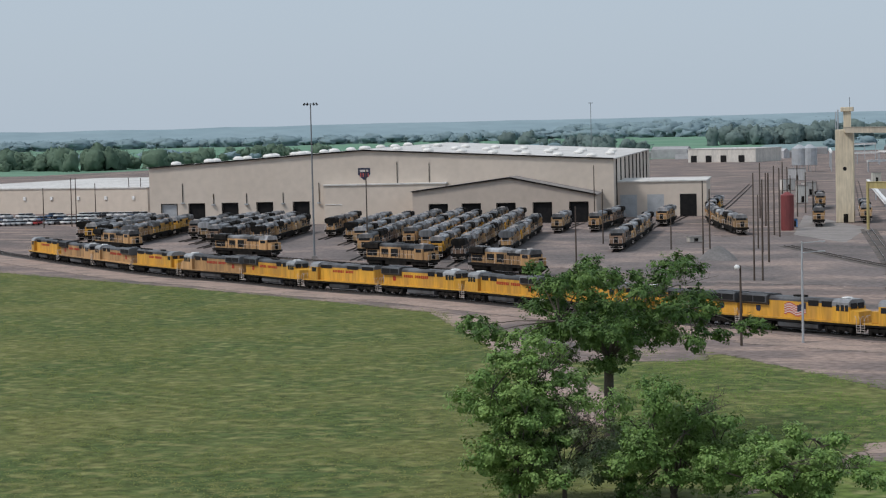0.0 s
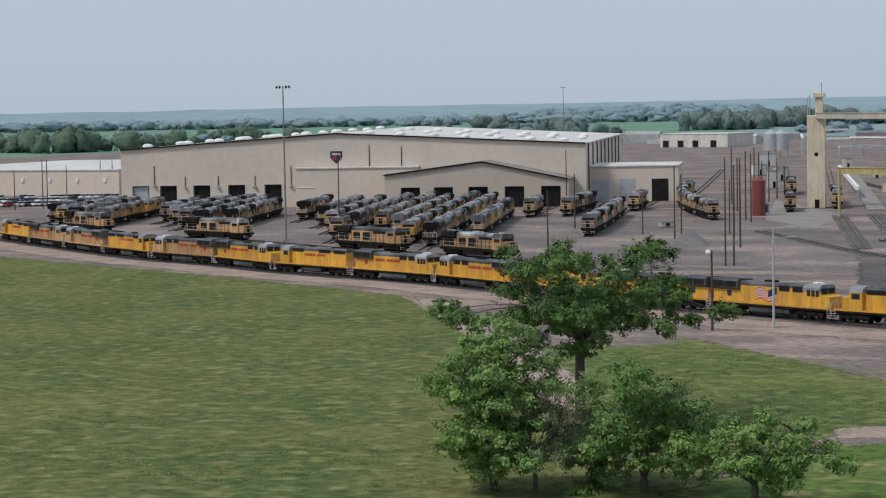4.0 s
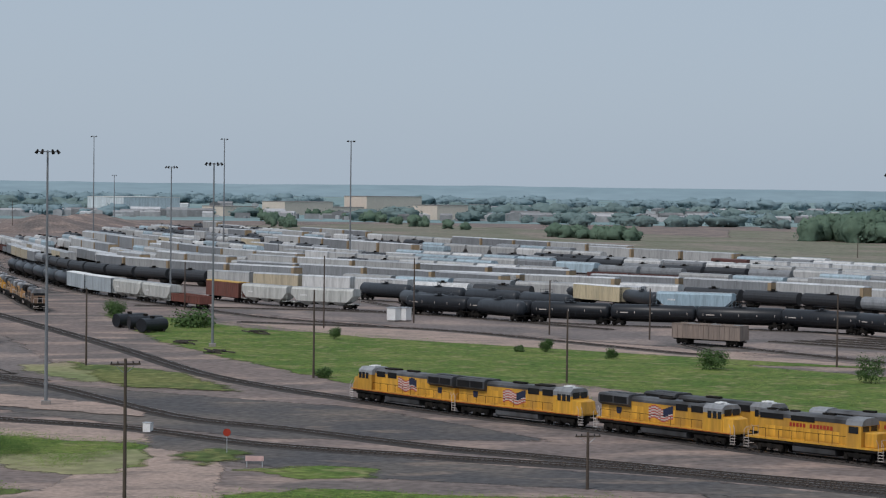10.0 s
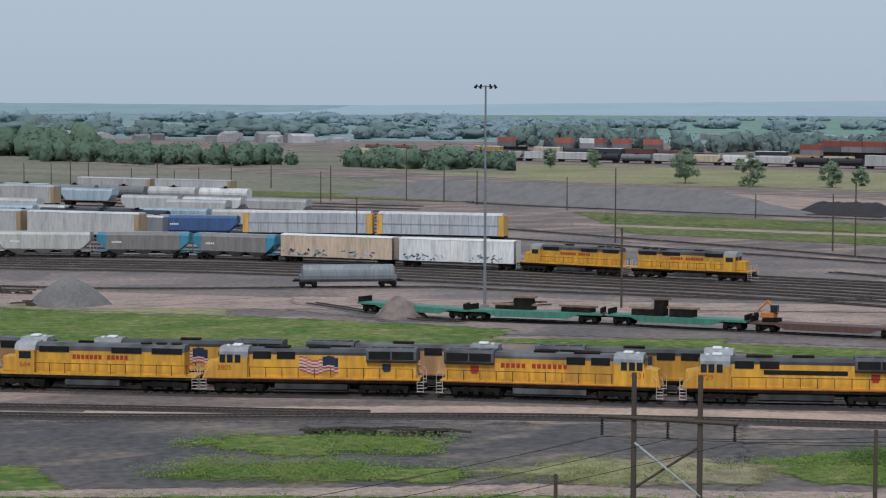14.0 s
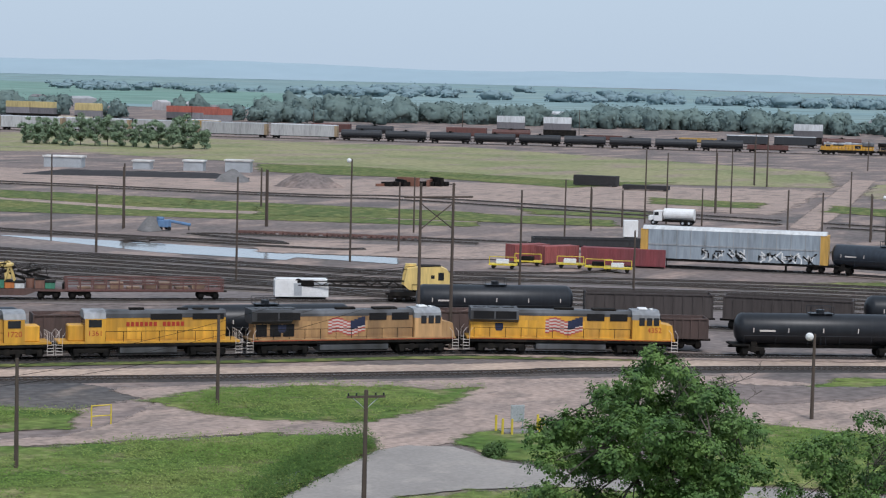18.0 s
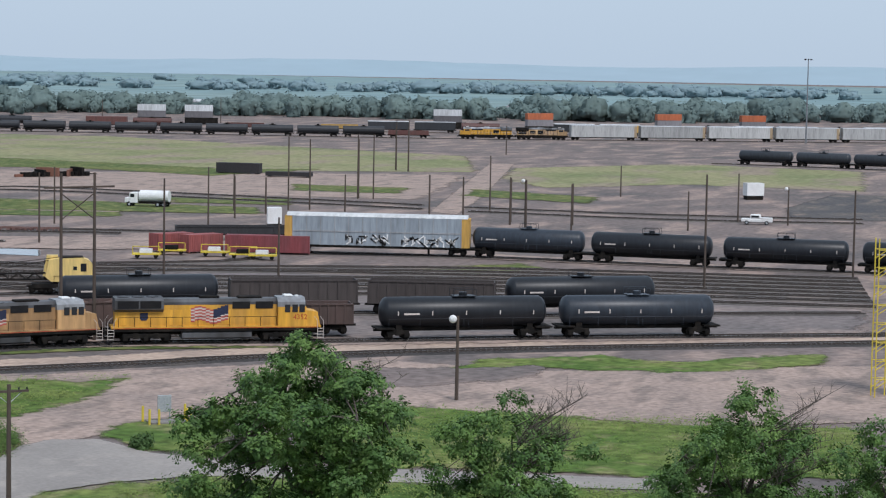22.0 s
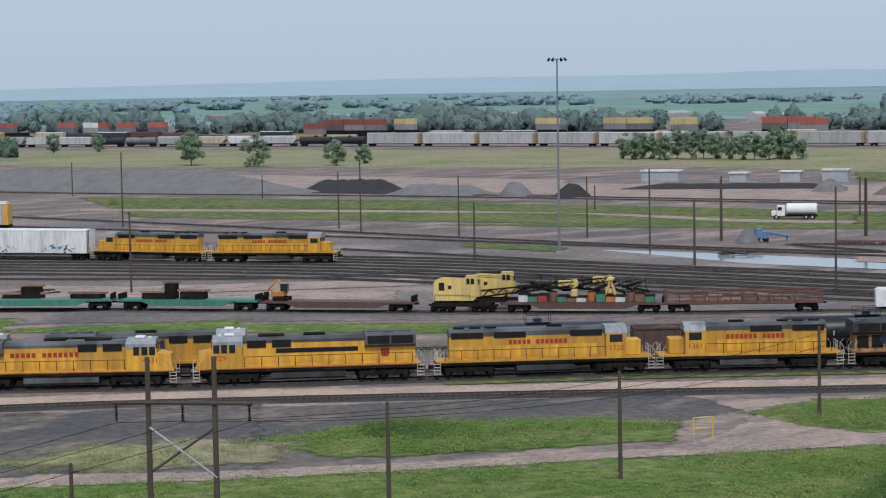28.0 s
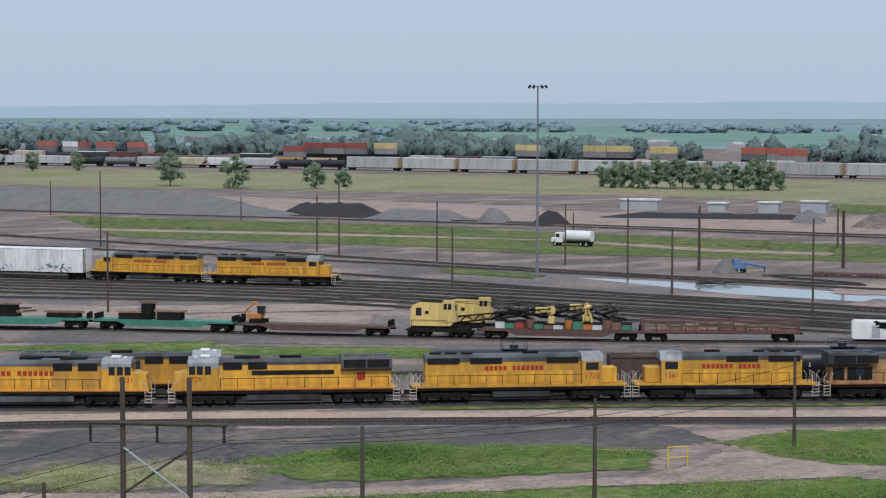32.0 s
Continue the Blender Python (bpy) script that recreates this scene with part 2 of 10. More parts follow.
MIDLEAF = mat("haze_paled_foliage", (0.165, 0.228, 0.226), 0.95, dirt=(0.195, 0.26, 0.25), amount=0.8, scale=0.02, grain=0.2, island=0.06, spread=0.08, leafy=True, gloss=0.0)
HAZELEAF = mat("haze_painted_far_foliage", (0.225, 0.31, 0.34), 0.95, dirt=(0.25, 0.335, 0.365), amount=0.8, scale=0.01, grain=0.1, spread=0.05, leafy=True, gloss=0.0)
# horizon hills: their blue is air haze put into the base colour
BLUFF = mat("haze_blue_bluff", (0.235, 0.315, 0.35), 0.95, dirt=(0.27, 0.35, 0.385), amount=0.6, scale=0.004, grain=0.02, spread=0.06, gloss=0.0)
RIDGE = mat("haze_blue_ridge", (0.3, 0.385, 0.435), 0.95, dirt=(0.28, 0.37, 0.42), amount=0.6, scale=0.002, grain=0.01, spread=0.03)
DEADROOF = mat("patchy_roof_grey", (0.23, 0.235, 0.245), 0.5, dirt=(0.04, 0.039, 0.038), amount=0.97, scale=0.45, grain=2.0, vary=0.7, streak=True, gloss=0.3)
RUST = mat("burnt_rusty_paint", (0.27, 0.175, 0.118), 0.8, dirt=(0.115, 0.08, 0.06), amount=0.8, scale=0.4, grain=2.5, vary=0.3, streak=True, gloss=0.3)
BARK = mat("grey_bark", (0.085, 0.07, 0.058), 0.95, scale=1, grain=6, bump=0.02)


# ---- building blocks ----
def part(name, bm, material, parent, label=""):
    me = bpy.data.meshes.new(name)
    bm.to_mesh(me)
    bm.free()
    me.materials.append(material)
    ob = new(name, me)
    ob.parent = parent
    if label:
        tagged(ob, label)
    return ob


def thing(name, label, category, group="", kind=""):
    return tagged(new(name), label, category, group, kind)


def box(bm, x0, x1, y0, y1, z0, z1, bevel=0.0):
    r = bmesh.ops.create_cube(bm, size=1.0, matrix=Matrix.Translation(((x0 + x1) / 2, (y0 + y1) / 2, (z0 + z1) / 2)) @ Matrix.Diagonal((x1 - x0, y1 - y0, z1 - z0, 1)))
    if bevel:
        es = list({e for v in r["verts"] for e in v.link_edges})
        bmesh.ops.bevel(bm, geom=es, offset=bevel, segments=1, affect="EDGES")
    return bm


def rod(bm, p, q, r, seg=6, r2=None):
    p, q = Vector(p), Vector(q)
    d = q - p
    m = Matrix.Translation((p + q) / 2) @ d.to_track_quat("Z", "Y").to_matrix().to_4x4()
    bmesh.ops.create_cone(bm, cap_ends=True, segments=seg, radius1=r, radius2=r if r2 is None else r2, depth=d.length, matrix=m)
    return bm


def prism(bm, prof, x0, x1):
    """A profile of (y, z) drawn out from x0 to x1."""
    a = [bm.verts.new((x0, y, z)) for y, z in prof]
    b = [bm.verts.new((x1, y, z)) for y, z in prof]
    n = len(prof)
    bm.faces.new(a[::-1])
    bm.faces.new(b)
    for i in range(n):
        bm.faces.new((a[i], a[(i + 1) % n], b[(i + 1) % n], b[i]))
    bmesh.ops.recalc_face_normals(bm, faces=bm.faces)
    return bm


def B():
    return bmesh.new()


def tube(line, radii, seg=6):
    """One skin through rings round a line of points."""
    bm = B()
    prev = None
    for k, (p, r) in enumerate(zip(line, radii)):
        d = (line[min(k + 1, len(line) - 1)] - line[max(k - 1, 0)]).normalized()
        u = d.orthogonal().normalized() if abs(d.z) > 0.9 else d.cross(Vector((0, 0, 1))).normalized()
        v = d.cross(u)
        ring = [bm.verts.new(p + (u * math.cos(6.2832 * j / seg) + v * math.sin(6.2832 * j / seg)) * r) for j in range(seg)]
        if prev:
            for j in range(seg):
                bm.faces.new((prev[j], prev[(j + 1) % seg], ring[(j + 1) % seg], ring[j]))
        else:
            bm.faces.new(ring[::-1])
        prev = ring
    bm.faces.new(prev)
    bmesh.ops.recalc_face_normals(bm, faces=bm.faces)
    return bm


def boxes(rows):
    bm = B()
    for r in rows:
        box(bm, *r)
    return bm


class Line:
    """A smooth line through ground points, walked by length."""

    def __init__(self, pts, step=2.0):
        p = [Vector(q) for q in pts]
        p = [p[0] * 2 - p[1]] + p + [p[-1] * 2 - p[-2]]
        out = []
        for i in range(1, len(p) - 2):
            a, b, c, d = p[i - 1], p[i], p[i + 1], p[i + 2]
            n = max(2, int((c - b).length / step))
            for k in range(n):
                t = k / n
                out.append(0.5 * (2 * b + (c - a) * t + (2 * a - 5 * b + 4 * c - d) * t * t + (3 * b - a - 3 * c + d) * t ** 3))
        out.append(p[-2])
        self.p = out
        self.s = [0.0]
        for a, b in zip(out, out[1:]):
            self.s.append(self.s[-1] + (b - a).length)
        self.length = self.s[-1]

    def at(self, s):
        clamped = min(max(s, -200.0), self.length + 200.0)
        i = int(np.searchsorted(self.s, clamped)) - 1
        i = min(max(i, 0), len(self.p) - 2)
        d = self.p[i + 1] - self.p[i]
        t = (clamped - self.s[i]) / d.length
        return self.p[i] + d * t

    def near(self, q):
        q = Vector(q)
        i = min(range(len(self.p)), key=lambda k: (self.p[k] - q).length)
        i = min(max(i, 1), len(self.p) - 2)
        d = (self.p[i + 1] - self.p[i - 1]).normalized()
        return self.s[i] + (q - self.p[i]).dot(d)

    def seat(self, s0, s1, z=0.3):
        """The pose of a vehicle whose ends lie at s0 and s1; its x axis points from s0 to s1."""
        a, b = self.at(s0), self.at(s1)
        c, d = (a + b) / 2, b - a
        return pose(c.x, c.y, z, 0, 0, math.degrees(math.atan2(d.y, d.x)))


def ribbon(bm, line, offs, z, s0=None, s1=None, step=4.0, both=True):
    """A strip along a line between two offsets, at height z."""
    s0, s1 = 0.0 if s0 is None else s0, line.length if s1 is None else s1
    n = max(2, int((s1 - s0) / step))
    prev = None
    for i in range(n + 1):
        s = s0 + (s1 - s0) * i / n
        p, q = line.at(s), line.at(s + 0.5)
        d = (q - p).normalized()
        nrm = Vector((-d.y, d.x))
        row = [bm.verts.new((p.x + nrm.x * o, p.y + nrm.y * o, zz)) for o, zz in zip(offs, z)]
        if prev:
            for k in range(len(row) - 1):
                bm.faces.new((prev[k], row[k], row[k + 1], prev[k + 1]))
        prev = row
    return bm


def track(pts, ties=False, bed=True, label="steel rail track on dark ballast"):
    line = pts if isinstance(pts, Line) else Line(pts)
    t = thing("railway_track", label, "railway track", "yard tracks", "structure")
    if bed:
        part("ballast_bed", ribbon(B(), line, (1.95, 1.4, -1.4, -1.95), (0.0, 0.13, 0.13, 0.0)), BALLAST if ties else YARDBALLAST, t)
    for o in (0.75, -0.75):
        part("rail", ribbon(B(), line, (o + 0.09, o + 0.04, o - 0.04, o - 0.09), (0.1, 0.3, 0.3, 0.1)), STEEL, t)
        if bed:
            part("rail_head", ribbon(B(), line, (o + 0.036, o - 0.036), (0.304, 0.304)), RAILHEAD, t, "bright worn rail head")
    if ties:
        vs, fs = [], []
        s = 0.0
        while s < line.length:
            p, q = line.at(s), line.at(s + 0.3)
            d = (q - p).normalized()
            nn = Vector((-d.y, d.x))
            k = len(vs)
            for zz in (0.1, 0.19):
                for a, b in ((-0.12, -1.3), (0.12, -1.3), (0.12, 1.3), (-0.12, 1.3)):
                    c = p + d * a + nn * b
                    vs.append((c.x, c.y, zz))
            fs += [(k + 4, k + 5, k + 6, k + 7), (k, k + 1, k + 5, k + 4), (k + 2, k + 3, k + 7, k + 6), (k + 1, k + 2, k + 6, k + 5), (k + 3, k, k + 4, k + 7)]
            s += 0.55
        me = bpy.data.meshes.new("ties")
        me.from_pydata(vs, [], fs)
        me.materials.append(TIE)
        ob = new("ties", me)
        ob.parent = t
        tagged(ob, kind="stuff")
    return line


FEATHERED = {}


def feathered(material, amp):
    """The same ground, thinning out raggedly where the sheet's edge value falls to zero."""
    key = (material.name, round(amp, 2))
    if key not in FEATHERED:
        m = material.copy()
        n, l = m.node_tree.nodes, m.node_tree.links
        out = n["Material Output"]
        shader = out.inputs["Surface"].links[0].from_socket
        at = n.new("ShaderNodeAttribute")
        at.attribute_name = "edge"
        geo = n.new("ShaderNodeNewGeometry")
        tex = n.new("ShaderNodeTexNoise")
        tex.inputs["Scale"].default_value, tex.inputs["Detail"].default_value, tex.inputs["Roughness"].default_value = 0.4 / max(amp, 0.35), 8, 0.68
        l.new(geo.outputs["Position"], tex.inputs["Vector"])
        drift = n.new("ShaderNodeMapRange")
        drift.inputs["From Min"].default_value, drift.inputs["From Max"].default_value = 0.28, 0.72
        drift.inputs["To Min"].default_value, drift.inputs["To Max"].default_value = -amp, amp
        l.new(tex.outputs["Fac"], drift.inputs["Value"])
        add = n.new("ShaderNodeMath")
        l.new(at.outputs["Fac"], add.inputs[0])
        l.new(drift.outputs[0], add.inputs[1])
        cover = n.new("ShaderNodeMapRange")
        cover.inputs["From Min"].default_value, cover.inputs["From Max"].default_value = -0.3 * amp, 0.3 * amp
        l.new(add.outputs[0], cover.inputs["Value"])
        clear = n.new("ShaderNodeBsdfTransparent")
        mx = n.new("ShaderNodeMixShader")
        l.new(cover.outputs[0], mx.inputs["Fac"])
        l.new(clear.outputs[0], mx.inputs[1])
        l.new(shader, mx.inputs[2])
        l.new(mx.outputs[0], out.inputs["Surface"])
        FEATHERED[key] = m
    return FEATHERED[key]


def patch(name, pts, z, material, label, category, rag=0.6):
    """A sheet lying on the ground, cut into cells that know how far the edge is, so that it thins out there."""
    amp = max(0.12, rag * 1.15)
    poly = np.array([tuple(p) for p in pts], float)
    lo, hi = poly.min(0) - amp * 1.5, poly.max(0) + amp * 1.5
    cell = max(0.7, math.sqrt((hi[0] - lo[0]) * (hi[1] - lo[1])) / 110)
    nx, ny = int((hi[0] - lo[0]) / cell) + 2, int((hi[1] - lo[1]) / cell) + 2
    gx, gy = np.meshgrid(lo[0] + cell * np.arange(nx), lo[1] + cell * np.arange(ny))
    p = np.stack([gx.ravel(), gy.ravel()], 1)
    far = np.full(len(p), 1e9)
    inside = np.zeros(len(p), bool)
    for a, b in zip(poly, np.roll(poly, -1, 0)):
        d = b - a
        f = np.clip(((p - a) @ d) / max(d @ d, 1e-9), 0, 1)
        far = np.minimum(far, np.hypot(*(p - a - f[:, None] * d).T))
        if a[1] != b[1]:
            inside ^= ((a[1] > p[:, 1]) != (b[1] > p[:, 1])) & (p[:, 0] < a[0] + (p[:, 1] - a[1]) / (b[1] - a[1]) * d[0])
    edge = np.clip(np.where(inside, far, -far), -3 * cell - amp, 3 * cell + amp)
    i = (np.arange(ny - 1)[:, None] * nx + np.arange(nx - 1)).ravel()
    quads = np.stack([i, i + 1, i + nx + 1, i + nx], 1)
    quads = quads[edge[quads].max(1) > -1.3 * amp]
    used, flat = np.unique(quads, return_inverse=True)
    me = bpy.data.meshes.new(name)
    me.from_pydata(np.column_stack([p[used], np.full(len(used), z)]).tolist(), [], flat.reshape(-1, 4).tolist())
    me.attributes.new("edge", "FLOAT", "POINT").data.foreach_set("value", edge[used])
    me.materials.append(feathered(material, amp))
    return tagged(new(name, me), label, category, kind="structure")


from mathutils.geometry import tessellate_polygon as tessellate

# ---- ground ----
bm = B()
bmesh.ops.create_circle(bm, cap_ends=True, segments=96, radius=4900)
g = bpy.data.meshes.new("ground")
bm.to_mesh(g)
bm.free()
g.materials.append(DIRT)
tagged(new("ground", g), "packed brown dirt and gravel of a rail yard", "ground", kind="structure")

ROAD_Z = [0.004]


def ztop():
    """Each sheet lies a little above the one before it."""
    ROAD_Z[0] += 0.0018
    return ROAD_Z[0]


# far ground sheets whose colours already hold the haze
patch("haze_tinted_plain", [(-3800, 700), (-1500, 1050), (-600, 1500), (0, 1700), (600, 1350), (1100, 900), (1700, 300), (4000, 800), (2800, 3700), (0, 4700), (-2800, 3700), (-4300, 1600)], ztop(), PLAIN, "hazy far plain of fields", "ground", 6)
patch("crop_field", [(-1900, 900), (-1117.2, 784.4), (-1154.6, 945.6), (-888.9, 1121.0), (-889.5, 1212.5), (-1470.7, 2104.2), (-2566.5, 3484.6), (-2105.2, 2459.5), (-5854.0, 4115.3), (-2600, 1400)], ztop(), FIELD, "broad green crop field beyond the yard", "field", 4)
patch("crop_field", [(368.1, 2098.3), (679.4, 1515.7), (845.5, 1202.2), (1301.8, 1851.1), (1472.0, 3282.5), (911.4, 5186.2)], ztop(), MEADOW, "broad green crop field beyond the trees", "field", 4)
patch("grass_field", [(-426.9, 255.2), (-368.4, 257.9), (-300.1, 248.7), (-245.9, 238.5), (-223.0, 233.3), (-172.6, 190.8), (-153.1, 202.7), (-163.2, 213.5), (-135.6, 199.2), (-116.0, 188.2), (-102.9, 184.3), (-92.0, 180.7), (-96.6, 167.0), (-101.8, 156.1), (-100.0, 142.9), (-96.7, 131.1), (-40, 60), (-300, 60)], ztop(), GRASS, "wide field of rough green grass", "grass", 1.0)
patch("bare_strip", [(-163.1, 221.2), (-136.5, 220.3), (-112.7, 209.4), (-99.6, 216.9), (-103.7, 233.6), (-122.9, 228.2), (-145.7, 229.8), (-167.6, 233.4)], ztop(), ROADDIRT, "bare pinkish dirt beside the front track", "ground", 1.0)
patch("tree_shade_dirt", [(-227.9, 234.8), (-216.7, 232.6), (-167.0, 194.3), (-136.2, 166.7), (-128.0, 153.4), (-148.4, 169.1), (-188.1, 203.8)], ztop(), ROADDIRT, "bare pale dirt path under the trees", "path", 0.6)
patch("dirt_road", [(-103.9, 159.4), (-97.4, 168.4), (-91.9, 181.6), (-98.0, 212.0), (-93.3, 220.5), (-82.5, 202.2), (-77.3, 186.8), (-70.5, 180.6), (-51.8, 173.2), (-50.3, 168.3), (-67.9, 175.2), (-77.1, 178.7), (-84.0, 174.8), (-91.6, 164.1), (-100.7, 154.5)], ztop(), ROADDIRT, "pale dirt road crossing the grass", "road", 0.5)
patch("cinder_yard", [(-359.4, 313.7), (-281.2, 319.5), (-225.6, 299.0), (-202.5, 302.4), (-179.3, 302.8), (-161.3, 288.8), (-146.8, 297.4), (-188.0, 357.7), (-280.9, 463.5), (-281.0, 433.5), (-302.6, 412.0), (-353.0, 433.4), (-444.0, 444.7), (-518.1, 413.0), (-447.1, 335.0)], ztop(), YARDEARTH, "oily brown ground round the stored locomotives", "ground", 1.5)
patch("concrete_apron", [(-266.7, 402.6), (-294.7, 454.7), (-350.1, 508.8), (-295.2, 424.6)], ztop(), CONC, "pale concrete apron at the sand tower", "pavement", 0.1)
patch("cinder_field", [(-128.0, 234.5), (-106.3, 230.7), (-70.4, 216.4), (-36.8, 210.8), (6.4, 196.0), (41.2, 190.4), (46.2, 187.1), (77.8, 176.5), (97.4, 169.7), (99.8, 159.7), (90.1, 157.1), (68.1, 164.1), (52.8, 161.0), (39.5, 160.5), (34.5, 181.0), (2.0, 175.5), (-30.1, 181.2), (-35.1, 201.2), (-66.4, 200.5), (-79.8, 205.5)], ztop(), CINDER, "dark grey cinder ground beside the tracks", "ground", 1.0)
patch("cinder_field", [(-34.9, 201.5), (15.4, 194.1), (44.8, 187.1), (63.5, 184.3), (52.2, 151.5), (12.7, 160.3), (-29.0, 166.7)], ztop(), CINDER, "dark grey cinder ground beside the tracks", "ground", 1.0)
patch("cinder_field", [(-216.0, 339.7), (-170.9, 307.6), (-137.4, 276.0), (-88.7, 263.1), (-57.9, 237.2), (-88.4, 227.4), (-113.3, 236.6), (-135.1, 246.1), (-163.3, 256.8)], ztop(), CINDER, "dark cinder ground between yard leads", "ground", 1.0)
patch("cinder_field", [(-526.0, 924.5), (-585.4, 1056.5), (-561.0, 1049.5), (-458.8, 867.3), (-377.3, 708.3), (-296.9, 568.4), (-246.7, 499.3), (-261.0, 502.2), (-330.8, 606.1), (-419.6, 750.6)], ztop(), CINDER, "dark cinder ground of the hump lead", "ground", 4.0)
patch("yard_bowl_ground", [(-397.2, 753.6), (-310.4, 751.1), (-193.9, 593.3), (-276.5, 898.1), (-76.1, 768.8), (7.0, 636.4), (112.9, 485.3), (132.6, 385.8), (145.4, 375.1), (201.4, 286.4), (173.9, 305.0), (179.6, 227.6), (203.4, 221.3), (248.8, 149.5), (203.9, 122.3), (163.2, 154.7), (143.9, 213.9), (146.1, 215.4), (58.2, 261.5), (25.6, 319.5), (10.7, 330.8), (-65.4, 395.6), (-46.0, 370.6), (-67.1, 382.0), (-151.7, 427.7), (-210.5, 462.6), (-292.8, 562.4)], ztop(), YARDEARTH, "brown cinder ground of the classification yard", "ground", 2.0)
patch("grass_island", [(-122.6, 209.6), (-118.2, 220.6), (-109.1, 219.1), (-97.2, 216.9), (-90.3, 200.2), (-96.2, 193.4), (-105.7, 198.4), (-115.7, 200.1)], ztop(), LUSH, "island of tall green grass beside the track", "grass", 1.3)
patch("grass_island", [(-80.7, 201.7), (-74.5, 207.2), (-68.6, 207.3), (-67.0, 201.5), (-72.6, 197.4)], ztop(), LUSH, "small island of grass beside a dirt road", "grass", 1.3)
patch("yellow_weeds", [(-108.1, 204.1), (-101.3, 207.6), (-97.0, 213.6), (-92.9, 208.1), (-91.0, 195.1), (-95.0, 192.1), (-102.6, 195.0)], ztop(), DRYGRASS, "straw-coloured weeds beside the tall grass", "weeds", 1.0)
patch("bare_strip", [(-126.7, 226.8), (-122.7, 236.0), (-103.7, 228.2), (-97.5, 219.1), (-107.6, 217.5), (-118.2, 220.6)], ztop(), ROADDIRT, "pale spoil bank beside the track", "ground", 1.4)
patch("grass_verge", [(-98.1, 150.5), (-91.3, 163.5), (-83.0, 173.8), (-75.8, 175.6), (-74.6, 186.5), (-69.4, 191.6), (-57.2, 192.3), (-42.4, 195.2), (-31.2, 188.0), (-19.1, 185.6), (-14.8, 178.6), (-7.0, 175.7), (1.9, 171.7), (20, 100), (-60, 60), (-95, 110)], ztop(), LUSH, "lush grass beside a dirt road", "grass", 1.3)
patch("yellow_weeds", [(-156.1, 303.7), (-153.2, 311.5), (-135.5, 298.0), (-125.1, 282.8), (-135.3, 282.2), (-147.7, 291.1)], ztop(), DRYGRASS, "patch of yellow flowering weeds", "weeds", 2.6)
patch("grass_band", [(-203.0, 428.7), (-184.4, 422.2), (-157.2, 397.7), (-131.1, 388.2), (-64.8, 369.3), (-29.1, 353.3), (-58.2, 351.6), (-27.7, 335.7), (-4.4, 307.7), (9.7, 297.7), (32.5, 287.5), (62.1, 266.4), (57.1, 255.8), (86.3, 250.9), (81.3, 246.7), (104.4, 233.9), (100.2, 224.4), (56.1, 252.5), (20.0, 251.1), (27.8, 245.6), (-24.3, 270.0), (-73.3, 307.8), (-99.4, 292.2), (-133.9, 329.1), (-158.6, 358.2)], ztop(), LUSH, "long band of lush green grass behind the locomotives", "grass", 1.3)
patch("dry_weed_strip", [(-21.1, 325.8), (-8.3, 341.0), (8.6, 325.9), (30.0, 299.3), (29.1, 289.8), (3.4, 303.4)], ztop(), DRYGRASS, "strip of dry straw-coloured weeds", "weeds")
patch("pale_dirt_strip", [(-171.4, 415.1), (-136.1, 416.8), (-66.6, 379.4), (-30.8, 373.6), (-62.1, 375.4), (10.7, 330.8), (69.8, 299.3), (76.8, 294.5), (70.1, 314.2), (114.2, 274.1), (109.7, 263.4), (67.2, 301.2), (57.8, 278.6), (48.5, 295.3), (9.9, 303.4), (-30.7, 340.9), (-29.1, 353.3), (-63.8, 363.2), (-129.6, 384.0)], ztop(), ROADDIRT, "strip of pale pinkish dirt along the tracks", "ground", 0.8)
patch("stock_dirt", [(106.8, 820.5), (185.1, 710.4), (279.5, 547.2), (269.2, 527.6), (336.9, 444.6), (427.8, 374.2), (341.0, 310.4), (296.7, 376.1), (232.0, 455.0), (243.7, 476.9), (139.1, 623.6), (11.2, 1016.9), (-99.7, 1109.9)], ztop(), ROADDIRT, "broad strip of pinkish dirt with stockpiles", "ground", 2.0)
patch("grass_meadow", [(176.2, 1030.8), (398.9, 781.5), (427.9, 749.5), (519.8, 625.5), (514.4, 450.0), (441.2, 382.1), (398.7, 411.8), (343.6, 602.0), (307.5, 627.7), (195.5, 750.2), (150.7, 881.8)], ztop(), DRYGRASS, "flat pasture of pale dry grass", "grass", 2)
patch("grass_meadow", [(469.0, 391.3), (535.6, 383.3), (543.8, 327.9), (454.3, 273.7), (441.6, 315.9), (398.2, 324.5), (422.9, 358.2)], ztop(), DRYGRASS, "flat pasture of pale dry grass", "grass", 2)
patch("scrub_meadow", [(-206.5, 1251.3), (11.8, 1065.9), (194.5, 837.5), (252.1, 1085.9), (85.0, 1377.3), (-241.8, 1465.4)], ztop(), SCRUB, "dry grass beyond the yard", "grass", 2)
patch("scrub_meadow", [(-560, 1230), (-400, 1100), (-250, 965), (-60, 800), (110, 640), (165, 700), (20, 1040), (-206, 1245), (-480, 1500)], ztop(), SCRUB, "grey-green scrub beyond the yard", "grass", 5)
patch("grass_strip", [(143.3, 549.7), (229.5, 449.1), (197.7, 470.8), (283.6, 337.5), (257.0, 305.9), (167.2, 398.4), (194.6, 380.7), (131.7, 457.5)], ztop(), GRASS, "strip of short green grass between tracks", "grass", 1)
patch("service_lane", [(129.9, 498.5), (213.3, 417.3), (227.1, 372.9), (268.6, 319.7), (264.6, 315.0), (222.7, 365.6), (209.8, 410.4), (127.5, 489.3)], ztop(), ROADDIRT, "thin pale service lane through the grass", "road", 0.4)
